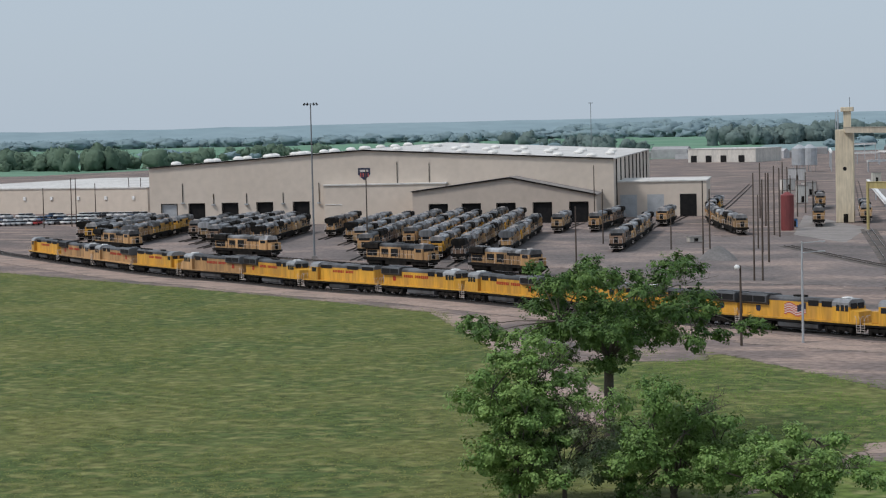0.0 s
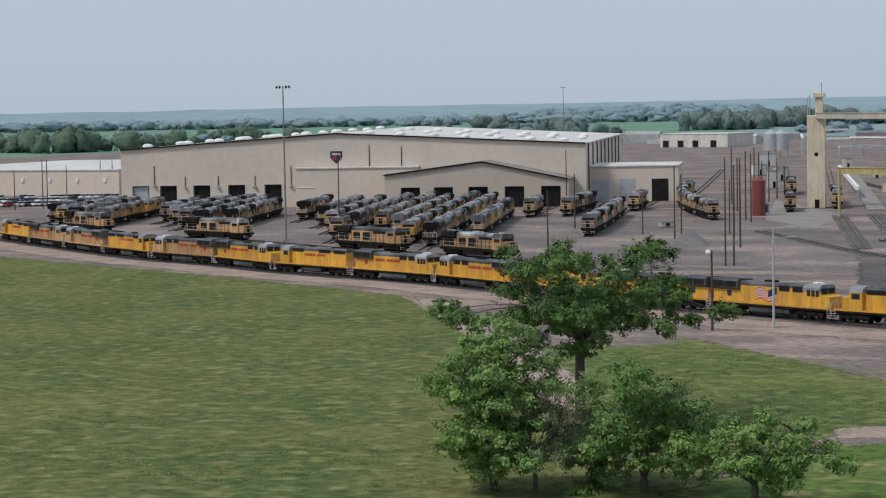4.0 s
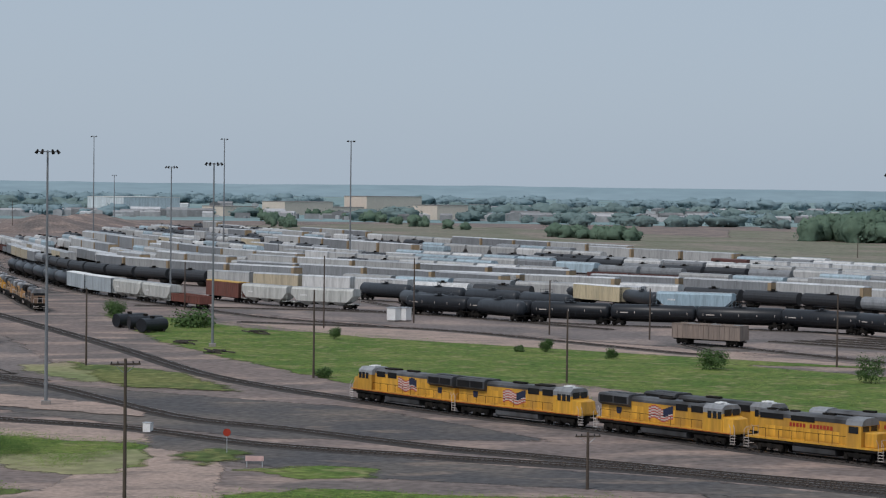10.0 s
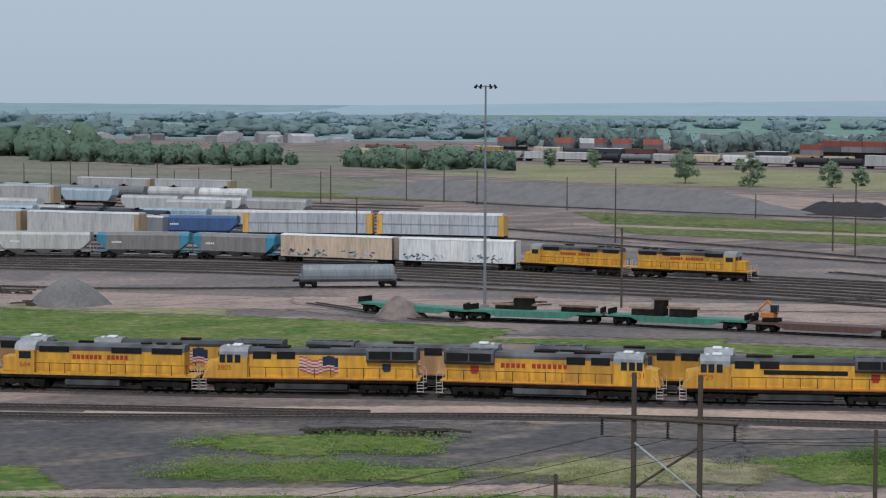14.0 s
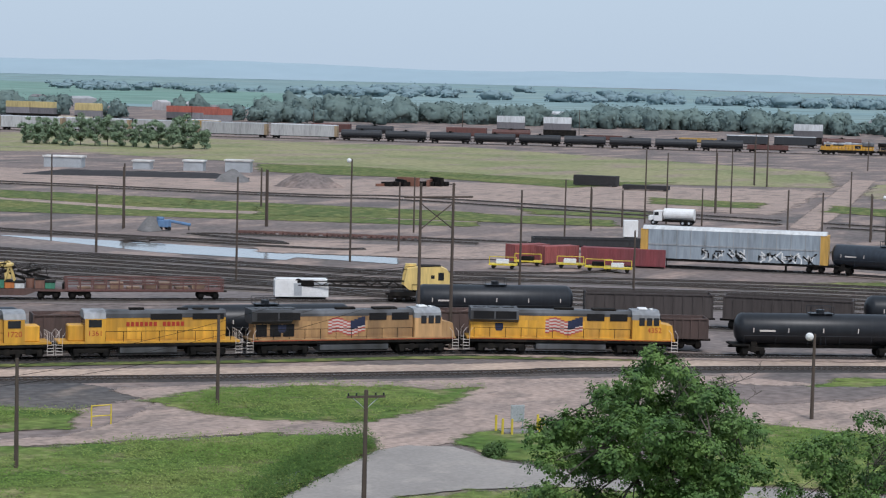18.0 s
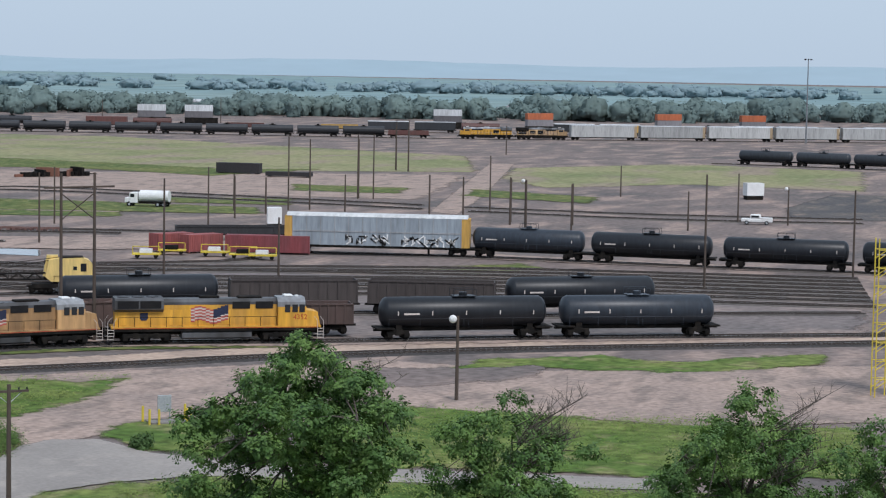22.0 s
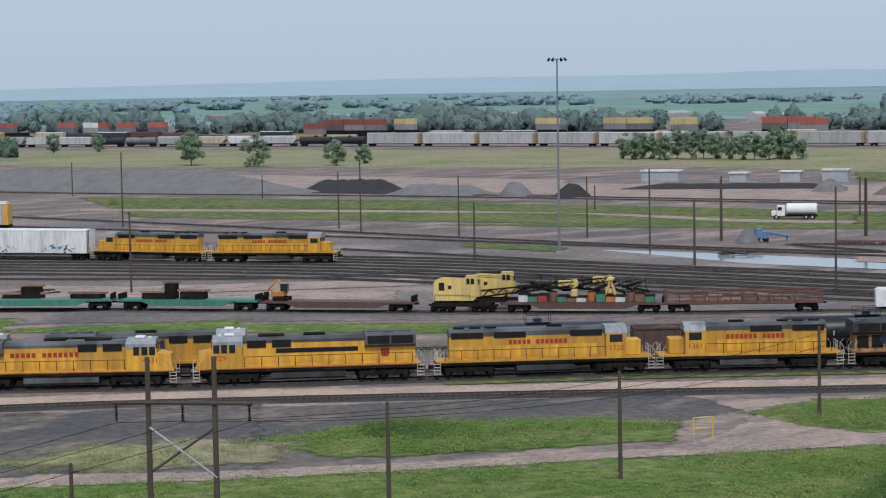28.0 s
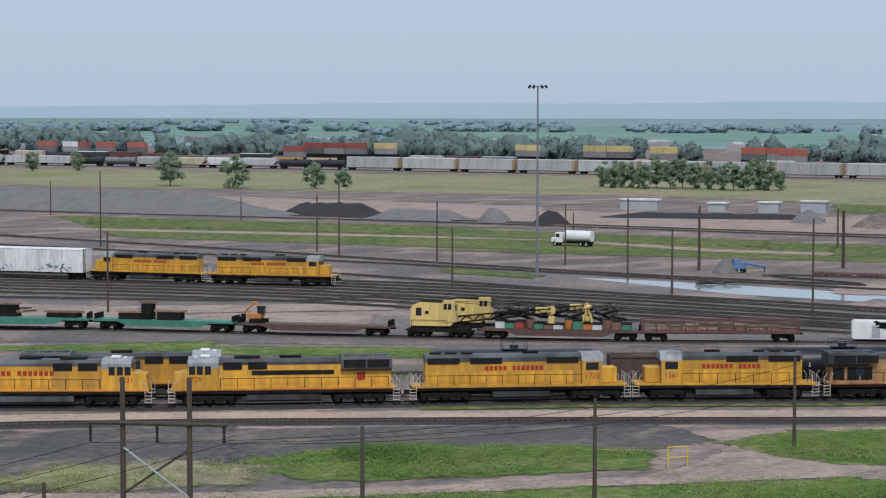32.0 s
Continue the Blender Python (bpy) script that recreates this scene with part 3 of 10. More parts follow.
patch("crossing_road", [(483.3, 413.6), (489.9, 409.8), (369.8, 317.2), (313.5, 275.8), (313.9, 283.3), (391.4, 342.7)], ztop(), ROADDIRT, "pale dirt crossing road", "road", 0.5)
patch("dark_gravel_pad", [(384.2, 249.5), (438.3, 271.1), (448.8, 251.2), (372.7, 208.4), (358.8, 231.6)], ztop(), CINDER, "dark grey gravel pad", "ground", 0.8)
patch("storm_puddle", [(168.4, 320.6), (177.2, 308.4), (186.7, 290.4), (194.1, 276.1), (202.8, 259.5), (196.4, 251.2), (189.5, 266.6), (185.2, 263.4), (174.8, 282.5), (172.2, 299.7)], ztop(), WATER, "long shallow puddle painted pale like the sky", "water", 0.3)
patch("storm_puddle", [(243.5, 180.4), (248.1, 172.5), (250.9, 167.1), (244.4, 164.5), (236.9, 173.6)], ztop(), WATER, "shallow rain puddle between tracks", "water", 0.3)
patch("grass_island", [(57.4, 165.1), (65.7, 167.8), (74.9, 165.9), (85.8, 160.6), (90.2, 154.6), (84.4, 148.9), (71.5, 150.2), (60.0, 153.4), (57.3, 158.4)], ztop(), LUSH, "island of lush grass beside a dirt road", "grass", 1.3)
patch("dirt_road", [(37.3, 158.0), (50.0, 152.4), (66.2, 148.7), (82.5, 145.5), (90.6, 150.0), (97.2, 156.4), (97.7, 165.5), (104.7, 162.9), (100.0, 165.2), (114.1, 160.1), (137.6, 150.4), (152.2, 144.3), (158.2, 128.5), (184.3, 110.4), (190.2, 99.9), (159.8, 83.8), (154.5, 92.4), (141.5, 100.6), (139.0, 110.5), (130.2, 123.3), (107.2, 128.4), (98.1, 127.8), (102.1, 132.9), (96.5, 138.3), (97.6, 138.9), (81.6, 142.2), (64.8, 145.6), (48.8, 148.9), (36.1, 153.3)], ztop(), ROADDIRT, "wide pale dirt road beside the tracks", "road", 0.5)
patch("dirt_road", [(-3.5, 161.6), (12.7, 160.3), (24.6, 158.5), (38.5, 157.1), (37.2, 152.2), (24.0, 154.8), (12.4, 156.6), (-3.5, 159.3)], ztop(), ROADDIRT, "pale dirt road beside the cinders", "road", 0.5)
patch("grass_foreground", [(-21.2, 162.5), (-3.5, 158.9), (12.4, 156.6), (24.0, 154.6), (35.7, 152.6), (29.3, 125.0), (-18.0, 137.3)], ztop(), LUSH, "lush grass in front of a dirt road", "grass", 1.3)
patch("grass_strip", [(15.7, 181.0), (19.3, 185.1), (28.5, 184.1), (36.3, 179.6), (33.1, 173.1), (22.6, 174.5), (16.7, 176.9)], ztop(), LUSH, "strip of grass on the cinders", "grass", 2.4)
patch("grass_strip", [(10.7, 166.2), (16.1, 170.6), (27.4, 168.5), (33.7, 164.5), (31.9, 159.8), (20.9, 161.6)], ztop(), LUSH, "strip of tall dark grass on the cinders", "grass", 2.4)
patch("dry_weed_strip", [(34.9, 164.2), (43.9, 168.1), (52.9, 167.2), (59.3, 161.4), (53.5, 155.3), (41.1, 157.5)], ztop(), DRYGRASS, "thin dry weeds on grey cinders", "weeds", 2.5)
patch("grass_foreground", [(33.8, 153.4), (48.7, 148.5), (64.6, 145.2), (83.4, 141.2), (97.3, 138.4), (96.1, 137.6), (100.9, 135.6), (101.2, 132.5), (99.0, 128.9), (93.7, 124.6), (87.7, 121.0), (79.4, 115.6), (75.2, 111.8), (70, 60), (0, 80), (15, 120)], ztop(), LUSH, "lush grass in front of a dirt road", "grass", 1.3)
patch("grass_island", [(97.0, 157.5), (105.8, 160.9), (112.5, 158.6), (120.1, 154.1), (121.9, 150.4), (127.2, 149.4), (122.0, 146.3), (114.8, 141.9), (106.3, 139.2), (101.5, 142.4), (97.3, 148.7)], ztop(), LUSH, "island of lush grass between dirt roads", "grass", 1.3)
patch("grass_strip", [(148.7, 134.6), (160.3, 137.1), (171.1, 131.9), (172.1, 123.9), (189.5, 118.0), (181.5, 112.9), (167.4, 119.3), (159.7, 129.7), (150.2, 129.8)], ztop(), LUSH, "strip of grass on the bank of the road", "grass", 1.3)
patch("bare_bank", [(147.7, 140.9), (153.6, 134.3), (160.7, 131.5), (154.9, 125.7), (145.7, 128.7), (138.1, 131.4)], ztop(), DIRT, "reddish bare earth bank beside the dirt road", "ground", 1.2)
patch("asphalt_road", [(76.4, 113.0), (87.5, 120.7), (98.6, 128.3), (101.8, 129.1), (104.7, 126.8), (103.7, 120.4), (105.0, 114.5), (109.6, 106.8), (122.2, 89.0), (119.0, 86.6), (110.6, 97.3), (100.6, 110.8), (94.5, 113.2), (89.2, 113.6), (82.0, 108.9)], ztop(), ASPHALT, "pale worn asphalt road with a curve", "road", 0.15)
patch("grass_corner", [(81.5, 108.2), (88.7, 113.0), (94.0, 112.5), (100.0, 110.2), (110.0, 96.8), (118.3, 86.1), (125.9, 75.1), (200, 100), (140, 60), (70, 60)], ztop(), LUSH, "grass in front of the asphalt road", "grass", 1.3)
patch("grass_island", [(106.3, 128.7), (110.8, 131.4), (116.3, 129.6), (115.2, 124.5), (105.6, 115.2), (104.7, 120.3), (105.3, 126.1)], ztop(), LUSH, "small grass island with a sign", "grass", 1.3)
patch("grass_verge", [(130.1, 125.1), (133.9, 121.1), (141.0, 102.9), (151.5, 90.6), (132.9, 79.4), (123.0, 89.6), (110.4, 107.5), (108.6, 111.4)], ztop(), LUSH, "grass verge behind the trees", "grass", 1.3)
patch("ditch_water", [(85.1, 121.8), (87.0, 123.3), (90.1, 125.2), (89.6, 123.9), (86.4, 121.4), (84.3, 120.3)], ztop(), WATER, "narrow ditch of standing water", "water", 0.25)


for a in ([(250.3, 366.1), (275.6, 345.2), (294.7, 310.5), (281.6, 296.7), (259.2, 324.6), (236.3, 345.6)], [(359.1, 525.2), (378.2, 509.1), (386.0, 468.9), (394.5, 424.3), (416.8, 413.4), (366.1, 401.8), (362.3, 440.1), (332.8, 486.8)], [(301.9, 346.7), (317.8, 324.8), (304.3, 312.5), (291.6, 329.8)], [(357.7, 364.7), (369.7, 340.6), (351.5, 327.1), (340.4, 347.0)], [(379.4, 328.8), (379.5, 293.6), (361.7, 282.7), (357.7, 313.2)], [(225.6, 205.5), (242.0, 201.1), (238.4, 193.0), (224.2, 196.1)], [(148.9, 538.4), (206.8, 462.1), (251.4, 391.0), (238.6, 373.1), (186.2, 446.2), (140.4, 507.9)], [(158.0, 348.5), (166.4, 326.6), (161.1, 320.2), (153.4, 336.2)], [(44.5, 720.9), (144.9, 623.4), (138.6, 596.2), (42.1, 680.9)], [(-153.8, 311.5), (-130.3, 301.5), (-111.4, 276.8), (-127.9, 276.6)], [(-84.8, 203.0), (-84.2, 213.6), (-88.8, 215.6), (-91.5, 209.8)]):
    patch("weed_strip", a, ztop(), GRASS, "ragged strip of weeds between the tracks", "weeds", 2.0)
for a in ([(67.2, 301.2), (86.1, 284.7), (109.7, 263.4), (106.6, 256.1), (83.4, 275.8), (64.8, 290.8)], [(41.0, 316.0), (78.5, 301.2), (124.1, 288.1), (119.7, 277.9), (75.5, 289.7), (39.3, 303.0)], [(249.8, 216.3), (256.9, 198.5), (266.6, 175.7), (261.4, 172.2), (251.0, 193.9), (243.2, 210.6)], [(201.0, 294.1), (225.6, 271.2), (263.1, 260.7), (244.9, 242.7), (210.8, 253.4), (189.0, 276.5)], [(133.5, 180.7), (154.3, 161.9), (208.3, 125.0), (203.9, 122.3), (150.6, 158.0), (129.5, 175.4)], [(-161.2, 267.7), (-130.4, 258.7), (-111.1, 251.1), (-110.2, 242.5), (-132.6, 247.4), (-153.9, 252.9)]):
    patch("pink_gravel", a, ztop(), ROADDIRT, "band of pinkish gravel between the tracks", "ground", 1.0)


def strip(name, line, a, b, z, s0, s1, material, label, category):
    me = bpy.data.meshes.new(name)
    w, n = abs(b - a), 7
    offs = [a + (b - a) * (-0.15 + 1.3 * k / (n - 1)) for k in range(n)]
    bm = ribbon(B(), line, offs, [z] * n, s0, s1)
    bm.to_mesh(me)
    bm.free()
    me.attributes.new("edge", "FLOAT", "POINT").data.foreach_set("value", [w / 2 - abs(o - (a + b) / 2) for o in offs] * (len(me.vertices) // n))
    me.materials.append(feathered(material, min(0.7, w * 0.22)))
    return tagged(new(name, me), label, category, kind="structure")


FRONT = track([(-399.8, 628.4), (-195.1, 385.3), (-157.0, 339.4), (-122.2, 296.1), (-91.1, 270.7), (-74.7, 259.5), (-55.3, 248.7), (-34.8, 235.6), (-19.0, 227.0), (2.0, 218.6), (19.7, 212.0), (41.3, 205.7), (61.9, 196.9), (82.7, 190.2), (103.2, 183.5), (119.6, 176.8), (140.3, 169.1), (157.7, 156.9), (177.8, 143.7), (192.0, 133.3), (209.4, 120.7)], ties=True)
LEFT = track([(-526.7, 350.5), (-443.0, 307.1), (-402.2, 290.8), (-352.6, 274.3), (-323.3, 266.0), (-301.1, 262.7), (-279.7, 257.3), (-260.7, 254.8), (-240.2, 252.7), (-179.5, 237.8), (-170.1, 238.8), (-147.0, 233.5), (-127.2, 233.3), (-106.1, 230.4), (-85.7, 221.2), (-64.9, 218.0), (-37.3, 213.8), (6.5, 198.5), (44.8, 191.7), (79.1, 179.4), (109.2, 166.3), (135.8, 155.2), (140.9, 154.0), (165.6, 141.7), (199.6, 119.7), (209.1, 113.2)], ties=True)
track([(-277.8, 458.5), (-199.9, 345.5), (-155.3, 288.3), (-133.2, 269.8), (-105.3, 243.8), (-88.2, 236.1), (-68.2, 226.2), (-59.1, 223.5), (-34.1, 215.2), (-19.1, 211.5), (7.5, 204.1), (32.3, 196.0)], ties=True)
track([(-284.7, 454.2), (-214.6, 354.2), (-174.3, 301.3), (-156.7, 287.4), (-141.7, 279.9)])
track([(-291.6, 449.9), (-221.8, 349.9)])
track([(-270.5, 386.9), (-237.9, 359.1), (-212.0, 338.1), (-175.4, 314.1), (-151.5, 288.2)])
strip("pink_ballast_shoulder", LEFT, 2.1, 6.8, 0.07, LEFT.near((6.5, 198.5)), LEFT.length, SHOULDER, "pale pinkish gravel shoulder beside the track", "ground")
strip("gravel_road", LEFT, -2.6, -10.5, 0.05, 0, LEFT.near((-168.0, 238.0)), ROADDIRT, "pale gravel road along the curved track", "road")
strip("weed_shoulder", FRONT, -2.2, -4.2, 0.08, FRONT.near((83.8, 191.0)), FRONT.near((157.7, 156.9)), GRASS, "thin grass along the front track", "grass")

# the running tracks behind the front string, and the yard leads
COIL = track([(-165.7, 413.1), (-121.6, 407.0), (-64.6, 367.8), (-71.9, 393.8), (-36.0, 364.9), (10.9, 334.3), (60.2, 328.5), (74.7, 319.5), (110.6, 296.9), (131.7, 294.7), (163.4, 232.5), (168.7, 213.9), (205.0, 191.3)])
CRANE = track([(42.2, 304.4), (54.4, 276.3), (61.9, 278.0), (89.0, 257.8), (105.2, 245.6), (128.7, 229.4), (148.7, 219.3), (157.2, 213.4), (173.1, 208.3)])
TANKS = track([(82.8, 214.3), (133.6, 197.0), (156.3, 188.1), (179.3, 171.6), (188.9, 159.3), (204.5, 149.7), (224.1, 134.5)], bed=True)
MOVER = track([(-208.2, 457.6), (-149.5, 457.7), (-107.6, 439.4), (-54.2, 435.9), (-38.0, 421.8), (-1.7, 403.6), (30.5, 395.2), (44.7, 385.5), (63.8, 371.2), (81.5, 359.1), (91.0, 350.1), (107.2, 333.0), (124.2, 320.7), (152.7, 282.1), (172.3, 245.1), (182.4, 231.3), (201.2, 218.9), (228.9, 186.2), (252.7, 151.9)])
for a in (5, 10, 15, 20, 25, 30, 36):
    q = [MOVER.at(s) for s in np.linspace(MOVER.length * 0.30, MOVER.length, 9)]
    d = [MOVER.at(s + 1) - MOVER.at(s) for s in np.linspace(MOVER.length * 0.30, MOVER.length, 9)]
    track([(p.x - e.y * a, p.y + e.x * a) if a < 15 else (p.x + e.y * (a - 10), p.y - e.x * (a - 10)) for p, e in zip(q, d)])
RACKS = track([(134.0, 345.8), (158.3, 292.4), (177.1, 251.9), (210.7, 228.9), (227.2, 234.5), (243.6, 213.1), (251.8, 197.1), (259.0, 181.0), (268.5, 163.4), (276.1, 145.6)])
track([(99.6, 444.6), (130.9, 395.7), (157.4, 352.1), (198.0, 281.6), (207.4, 273.8)])
track([(107.1, 477.9), (137.2, 414.7), (171.4, 336.5), (201.7, 286.9), (199.8, 310.2), (231.6, 275.7)])
track([(137.6, 616.9), (132.3, 589.3), (216.5, 483.8), (275.8, 392.2), (293.6, 372.0), (317.6, 289.1)])
track([(137.5, 612.5), (220.8, 493.3), (280.6, 399.1), (301.4, 382.0), (326.5, 297.2)])
track([(320.4, 279.0), (333.5, 244.7), (356.9, 214.9)])
track([(328.4, 287.5), (343.9, 252.4), (366.5, 220.7)])
track([(220.9, 299.0), (249.6, 262.2), (275.2, 238.3)])


# ---- rolling stock ----
PAINTS = {}


def paint(name, color, rough=0.55, amount=0.45, vary=0.1, gloss=0.4):
    if name not in PAINTS:
        PAINTS[name] = mat(name, color, rough, dirt=tuple(c * 0.5 + min(0.03, c * 0.5) for c in color), amount=amount, scale=0.5, grain=3, vary=vary, streak=True, gloss=gloss)
    return PAINTS[name]


def lettering(bm, x, z, y, w, h, n, gap=0.35, skip=None):
    """A row of n plain bars, for writing that is not spelled out."""
    step = w / n
    for i in range(n):
        if i != skip:
            box(bm, x + step * i, x + step * (i + 0.72), y - 0.006, y + 0.006, z, z + h * 0.86)


def numeral(text, size, material, parent, x, y, z, turn):
    cu = bpy.data.curves.new("road_number", "FONT")
    cu.body, cu.size, cu.align_x, cu.extrude = text, size, "CENTER", 0.004
    tmp = bpy.data.objects.new("road_number", cu)
    scene.collection.objects.link(tmp)
    bpy.context.view_layer.update()
    me = bpy.data.meshes.new_from_object(tmp.evaluated_get(bpy.context.evaluated_depsgraph_get()))
    bpy.data.objects.remove(tmp)
    me.materials.clear()
    me.materials.append(material)
    ob = new("road_number", me)
    ob.parent = parent
    ob.matrix_basis = pose(x, y, z, 90, 0, turn)
    return ob


def repeat(name, size, material, parent, spots):
    """Alike pieces of one part, each an object on one shared mesh."""
    first = part(name, box(B(), *size), material, parent)
    first.matrix_basis = Matrix.Translation(spots[0])
    for p in spots[1:]:
        o = new(name, first.data)
        o.parent = parent
        o.matrix_basis = Matrix.Translation(p)


def bogie(parent, x, axles, wheel=0.52, base=3.6, full=True, w=1.2):
    bm = B()
    for y in (-w, w):
        box(bm, x - base / 2 - 0.3, x + base / 2 + 0.3, y - 0.12, y + 0.12, 0.5, 0.92, 0.05)
        for i in range(axles):
            cx = x - base / 2 + base * i / (axles - 1)
            box(bm, cx - 0.22, cx + 0.22, y - 0.2, y + 0.2, 0.28, 0.78)
            if i:
                box(bm, cx - base / (axles - 1) / 2 - 0.25, cx - base / (axles - 1) / 2 + 0.25, y - 0.17, y + 0.17, 0.42, 1.0)
    box(bm, x - 0.5, x + 0.5, -w, w, 0.55, 1.05)
    b = part("bogie", bm, UNDER, parent)
    for i in range(axles):
        cx = x - base / 2 + base * i / (axles - 1)
        wb = B()
        for y in (-0.76, 0.76):
            rod(wb, (cx, y - 0.08, wheel), (cx, y + 0.08, wheel), wheel, 14)
        rod(wb, (cx, -0.76, wheel), (cx, 0.76, wheel), 0.09, 6)
        if full:
            part("wheelset", wb, UNDER, b)
        else:
            b.data.materials.append(STEEL)
            me = bpy.data.meshes.new("wheelset")
            wb.to_mesh(me)
            wb.free()
            bm2 = B()
            bm2.from_mesh(b.data)
            bm2.from_mesh(me)
            bm2.to_mesh(b.data)
            bm2.free()


def stars_and_stripes(parent, x0, x1, z0, z1, y, flip, canton_left):
    """A waving painted flag of stripes and a dark field."""
    n, segs = 9, 10
    rows = {0: B(), 1: B()}
    h = (z1 - z0) / n
    for i in range(n):
        for k in range(segs):
            xa, xb = x0 + (x1 - x0) * k / segs, x0 + (x1 - x0) * (k + 1) / segs
            dz = 0.2 * math.sin(k * 0.85)
            box(rows[i % 2], xa, xb, y - 0.006, y + 0.006, z0 + h * i + dz, z0 + h * (i + 1) + dz)
    part("flag_stripe", rows[0], FLAGRED, parent, "red painted flag stripes")
    part("flag_stripe", rows[1], FLAGWHITE, parent, "white painted flag stripes")
    bm = B()
    for k in range(segs):
        if (k < 4) if canton_left else (k > segs - 5):
            xa, xb = x0 + (x1 - x0) * k / segs, x0 + (x1 - x0) * (k + 1) / segs
            dz = 0.2 * math.sin(k * 0.85)
            box(bm, xa, xb, y - 0.012, y + 0.012, z0 + (z1 - z0) * 0.42 + dz, z1 + 0.06 + dz)
    part("flag_field", bm, NAVY, parent, "dark blue painted flag field")


def handrail(bm, x0, x1, y, z0, z1, step=1.5):
    n = max(1, int(abs(x1 - x0) / step))
    for i in range(n + 1):
        x = x0 + (x1 - x0) * i / n
        rod(bm, (x, y, z0), (x, y, z1), 0.03, 4)
    rod(bm, (x0, y, z1), (x1, y, z1), 0.024, 4)


def end_steps(parent, x, sx):
    for y in (-1, 1):
        bm = B()
        for k in range(4):
            box(bm, x - 0.28, x + 0.28, y * 1.38 - 0.14, y * 1.38 + 0.14, 0.4 + 0.3 * k, 0.44 + 0.3 * k)
        for dx in (-0.3, 0.3):
            rod(bm, (x + dx, y * 1.52, 0.35), (x + dx, y * 1.52, 2.1), 0.024, 5)
            rod(bm, (x + dx, y * 1.52, 2.1), (x + dx - sx * 0.3, y * 1.45, 2.5), 0.024, 5)
        part("end_steps", bm, FLAGWHITE, parent, "white-edged end steps and grab irons")


def loco_wide(number="", flag=0, letters=True, body=None, full=True, ge=False):
    """A six-axle road locomotive, wide nose at +x, 22 m over couplers."""
    body = body or YELLOW
    t = thing("locomotive", "yellow diesel locomotive with a grey roof" if body is YELLOW else "faded tan-yellow diesel locomotive with a grey roof", "locomotive", "stored locomotives")
    part("underframe", box(box(B(), -10.3, 10.3, -1.45, 1.45, 1.12, 1.42, 0.04), -10.9, 10.9, -0.3, 0.3, 0.75, 1.1), UNDER, t)
    part("walkway", boxes([(-10.3, 10.4, -1.5, 1.5, 1.42, 1.62)]), body, t)
    part("hood", prism(B(), [(-0.98, 1.62), (0.98, 1.62), (0.98, 3.72), (-0.98, 3.72)], -9.9, 6.1), body, t)
    part("roof", prism(B(), [(-1.0, 3.72), (1.0, 3.72), (1.0, 3.98), (0.7, 4.28), (-0.7, 4.28), (-1.0, 3.98)], -9.92, 6.1), GREY, t, "grey roof with sooty patches")
    r = part("radiator_housing", prism(B(), [(-1.02, 3.05), (-1.5, 3.35), (-1.5, 4.2), (-1.2, 4.42), (1.2, 4.42), (1.5, 4.2), (1.5, 3.35), (1.02, 3.05)], -9.95 if not ge else -10.2, -5.2 if not ge else -6.2), GREY, t)
    part("fuel_tank", prism(B(), [(-1.35, 0.95), (-1.3, 0.5), (-0.9, 0.32), (0.9, 0.32), (1.3, 0.5), (1.35, 0.95), (1.1, 1.13), (-1.1, 1.13)], -3.4, 3.5), GREY, t, "grey steel fuel tank under the frame")
    cab = part("cab", prism(B(), [(-1.5, 1.62), (1.5, 1.62), (1.5, 3.5), (-1.5, 3.5)], 6.1, 8.9), body, t)
    part("cab_roof", prism(B(), [(-1.51, 3.5), (1.51, 3.5), (1.51, 4.0), (1.0, 4.4), (-1.0, 4.4), (-1.51, 4.0)], 6.05, 8.8), CABROOF, cab)
    nb = B()
    vs = [nb.verts.new(c) for c in ((8.9, -1.45, 1.62), (10.35, -1.3, 1.62), (10.35, 1.3, 1.62), (8.9, 1.45, 1.62), (8.9, -1.45, 3.15), (10.1, -1.2, 2.95), (10.1, 1.2, 2.95), (8.9, 1.45, 3.15))]
    for f in ((0, 3, 2, 1), (4, 5, 6, 7), (0, 1, 5, 4), (1, 2, 6, 5), (2, 3, 7, 6), (3, 0, 4, 7)):
        nb.faces.new([vs[i] for i in f])
    part("nose", nb, body, cab)
    for y in (-1, 1):
        repeat("side_window", (0, 0.55, -0.012, 0.012, 0, 0.77), GLASS, cab, [(x, y * 1.52, 2.95) for x in (6.75, 7.5, 8.2)])
        repeat("radiator_grille", (0, 2.05, -0.01, 0.01, 0, 0.74), BLACK, r, [(x, y * 1.51, 3.42) for x in (-9.7, -7.5)])
        repeat("air_intake", (0, 1.75, -0.02, 0.02, 0, 0.7), BLACK, t, [(x, y * 1.01, 3.3) for x in (1.6, 3.9)])
        if full:
            repeat("hood_door", (0, 0.85, -0.012, 0.012, 0, 1.5), body, t, [(-5.1 + 0.95 * k, y * 0.985, 1.75) for k in range(7)] + [(-9.6, y * 0.985, 1.75)])
            bm = B()
            handrail(bm, -9.6, 5.9, y * 1.46, 1.6, 2.55)
            part("handrail", bm, UNDER, t)
            part("sill_stripe", boxes([(-10.2, 10.2, y * 1.503 - 0.006, y * 1.503 + 0.006, 1.44, 1.5)]), RED, t)
    if not (flag or letters):
        for y in (-1, 1):
            part("hood_grille", boxes([(-4.6, 3.0, y * 1.0 - 0.02, y * 1.0 + 0.02, 2.78, 3.2)]), BLACK, t, "long dark grille along the hood")
    if ge:
        for y in (-1, 1):
            # flat black plates paint the dark inside of open radiator bays
            repeat("radiator_opening", (0, 1.1, -0.02, 0.02, 0, 1.2), BLACK, r, [(x, y * 1.0, 1.8) for x in (-9.7, -8.3, -7.0)])
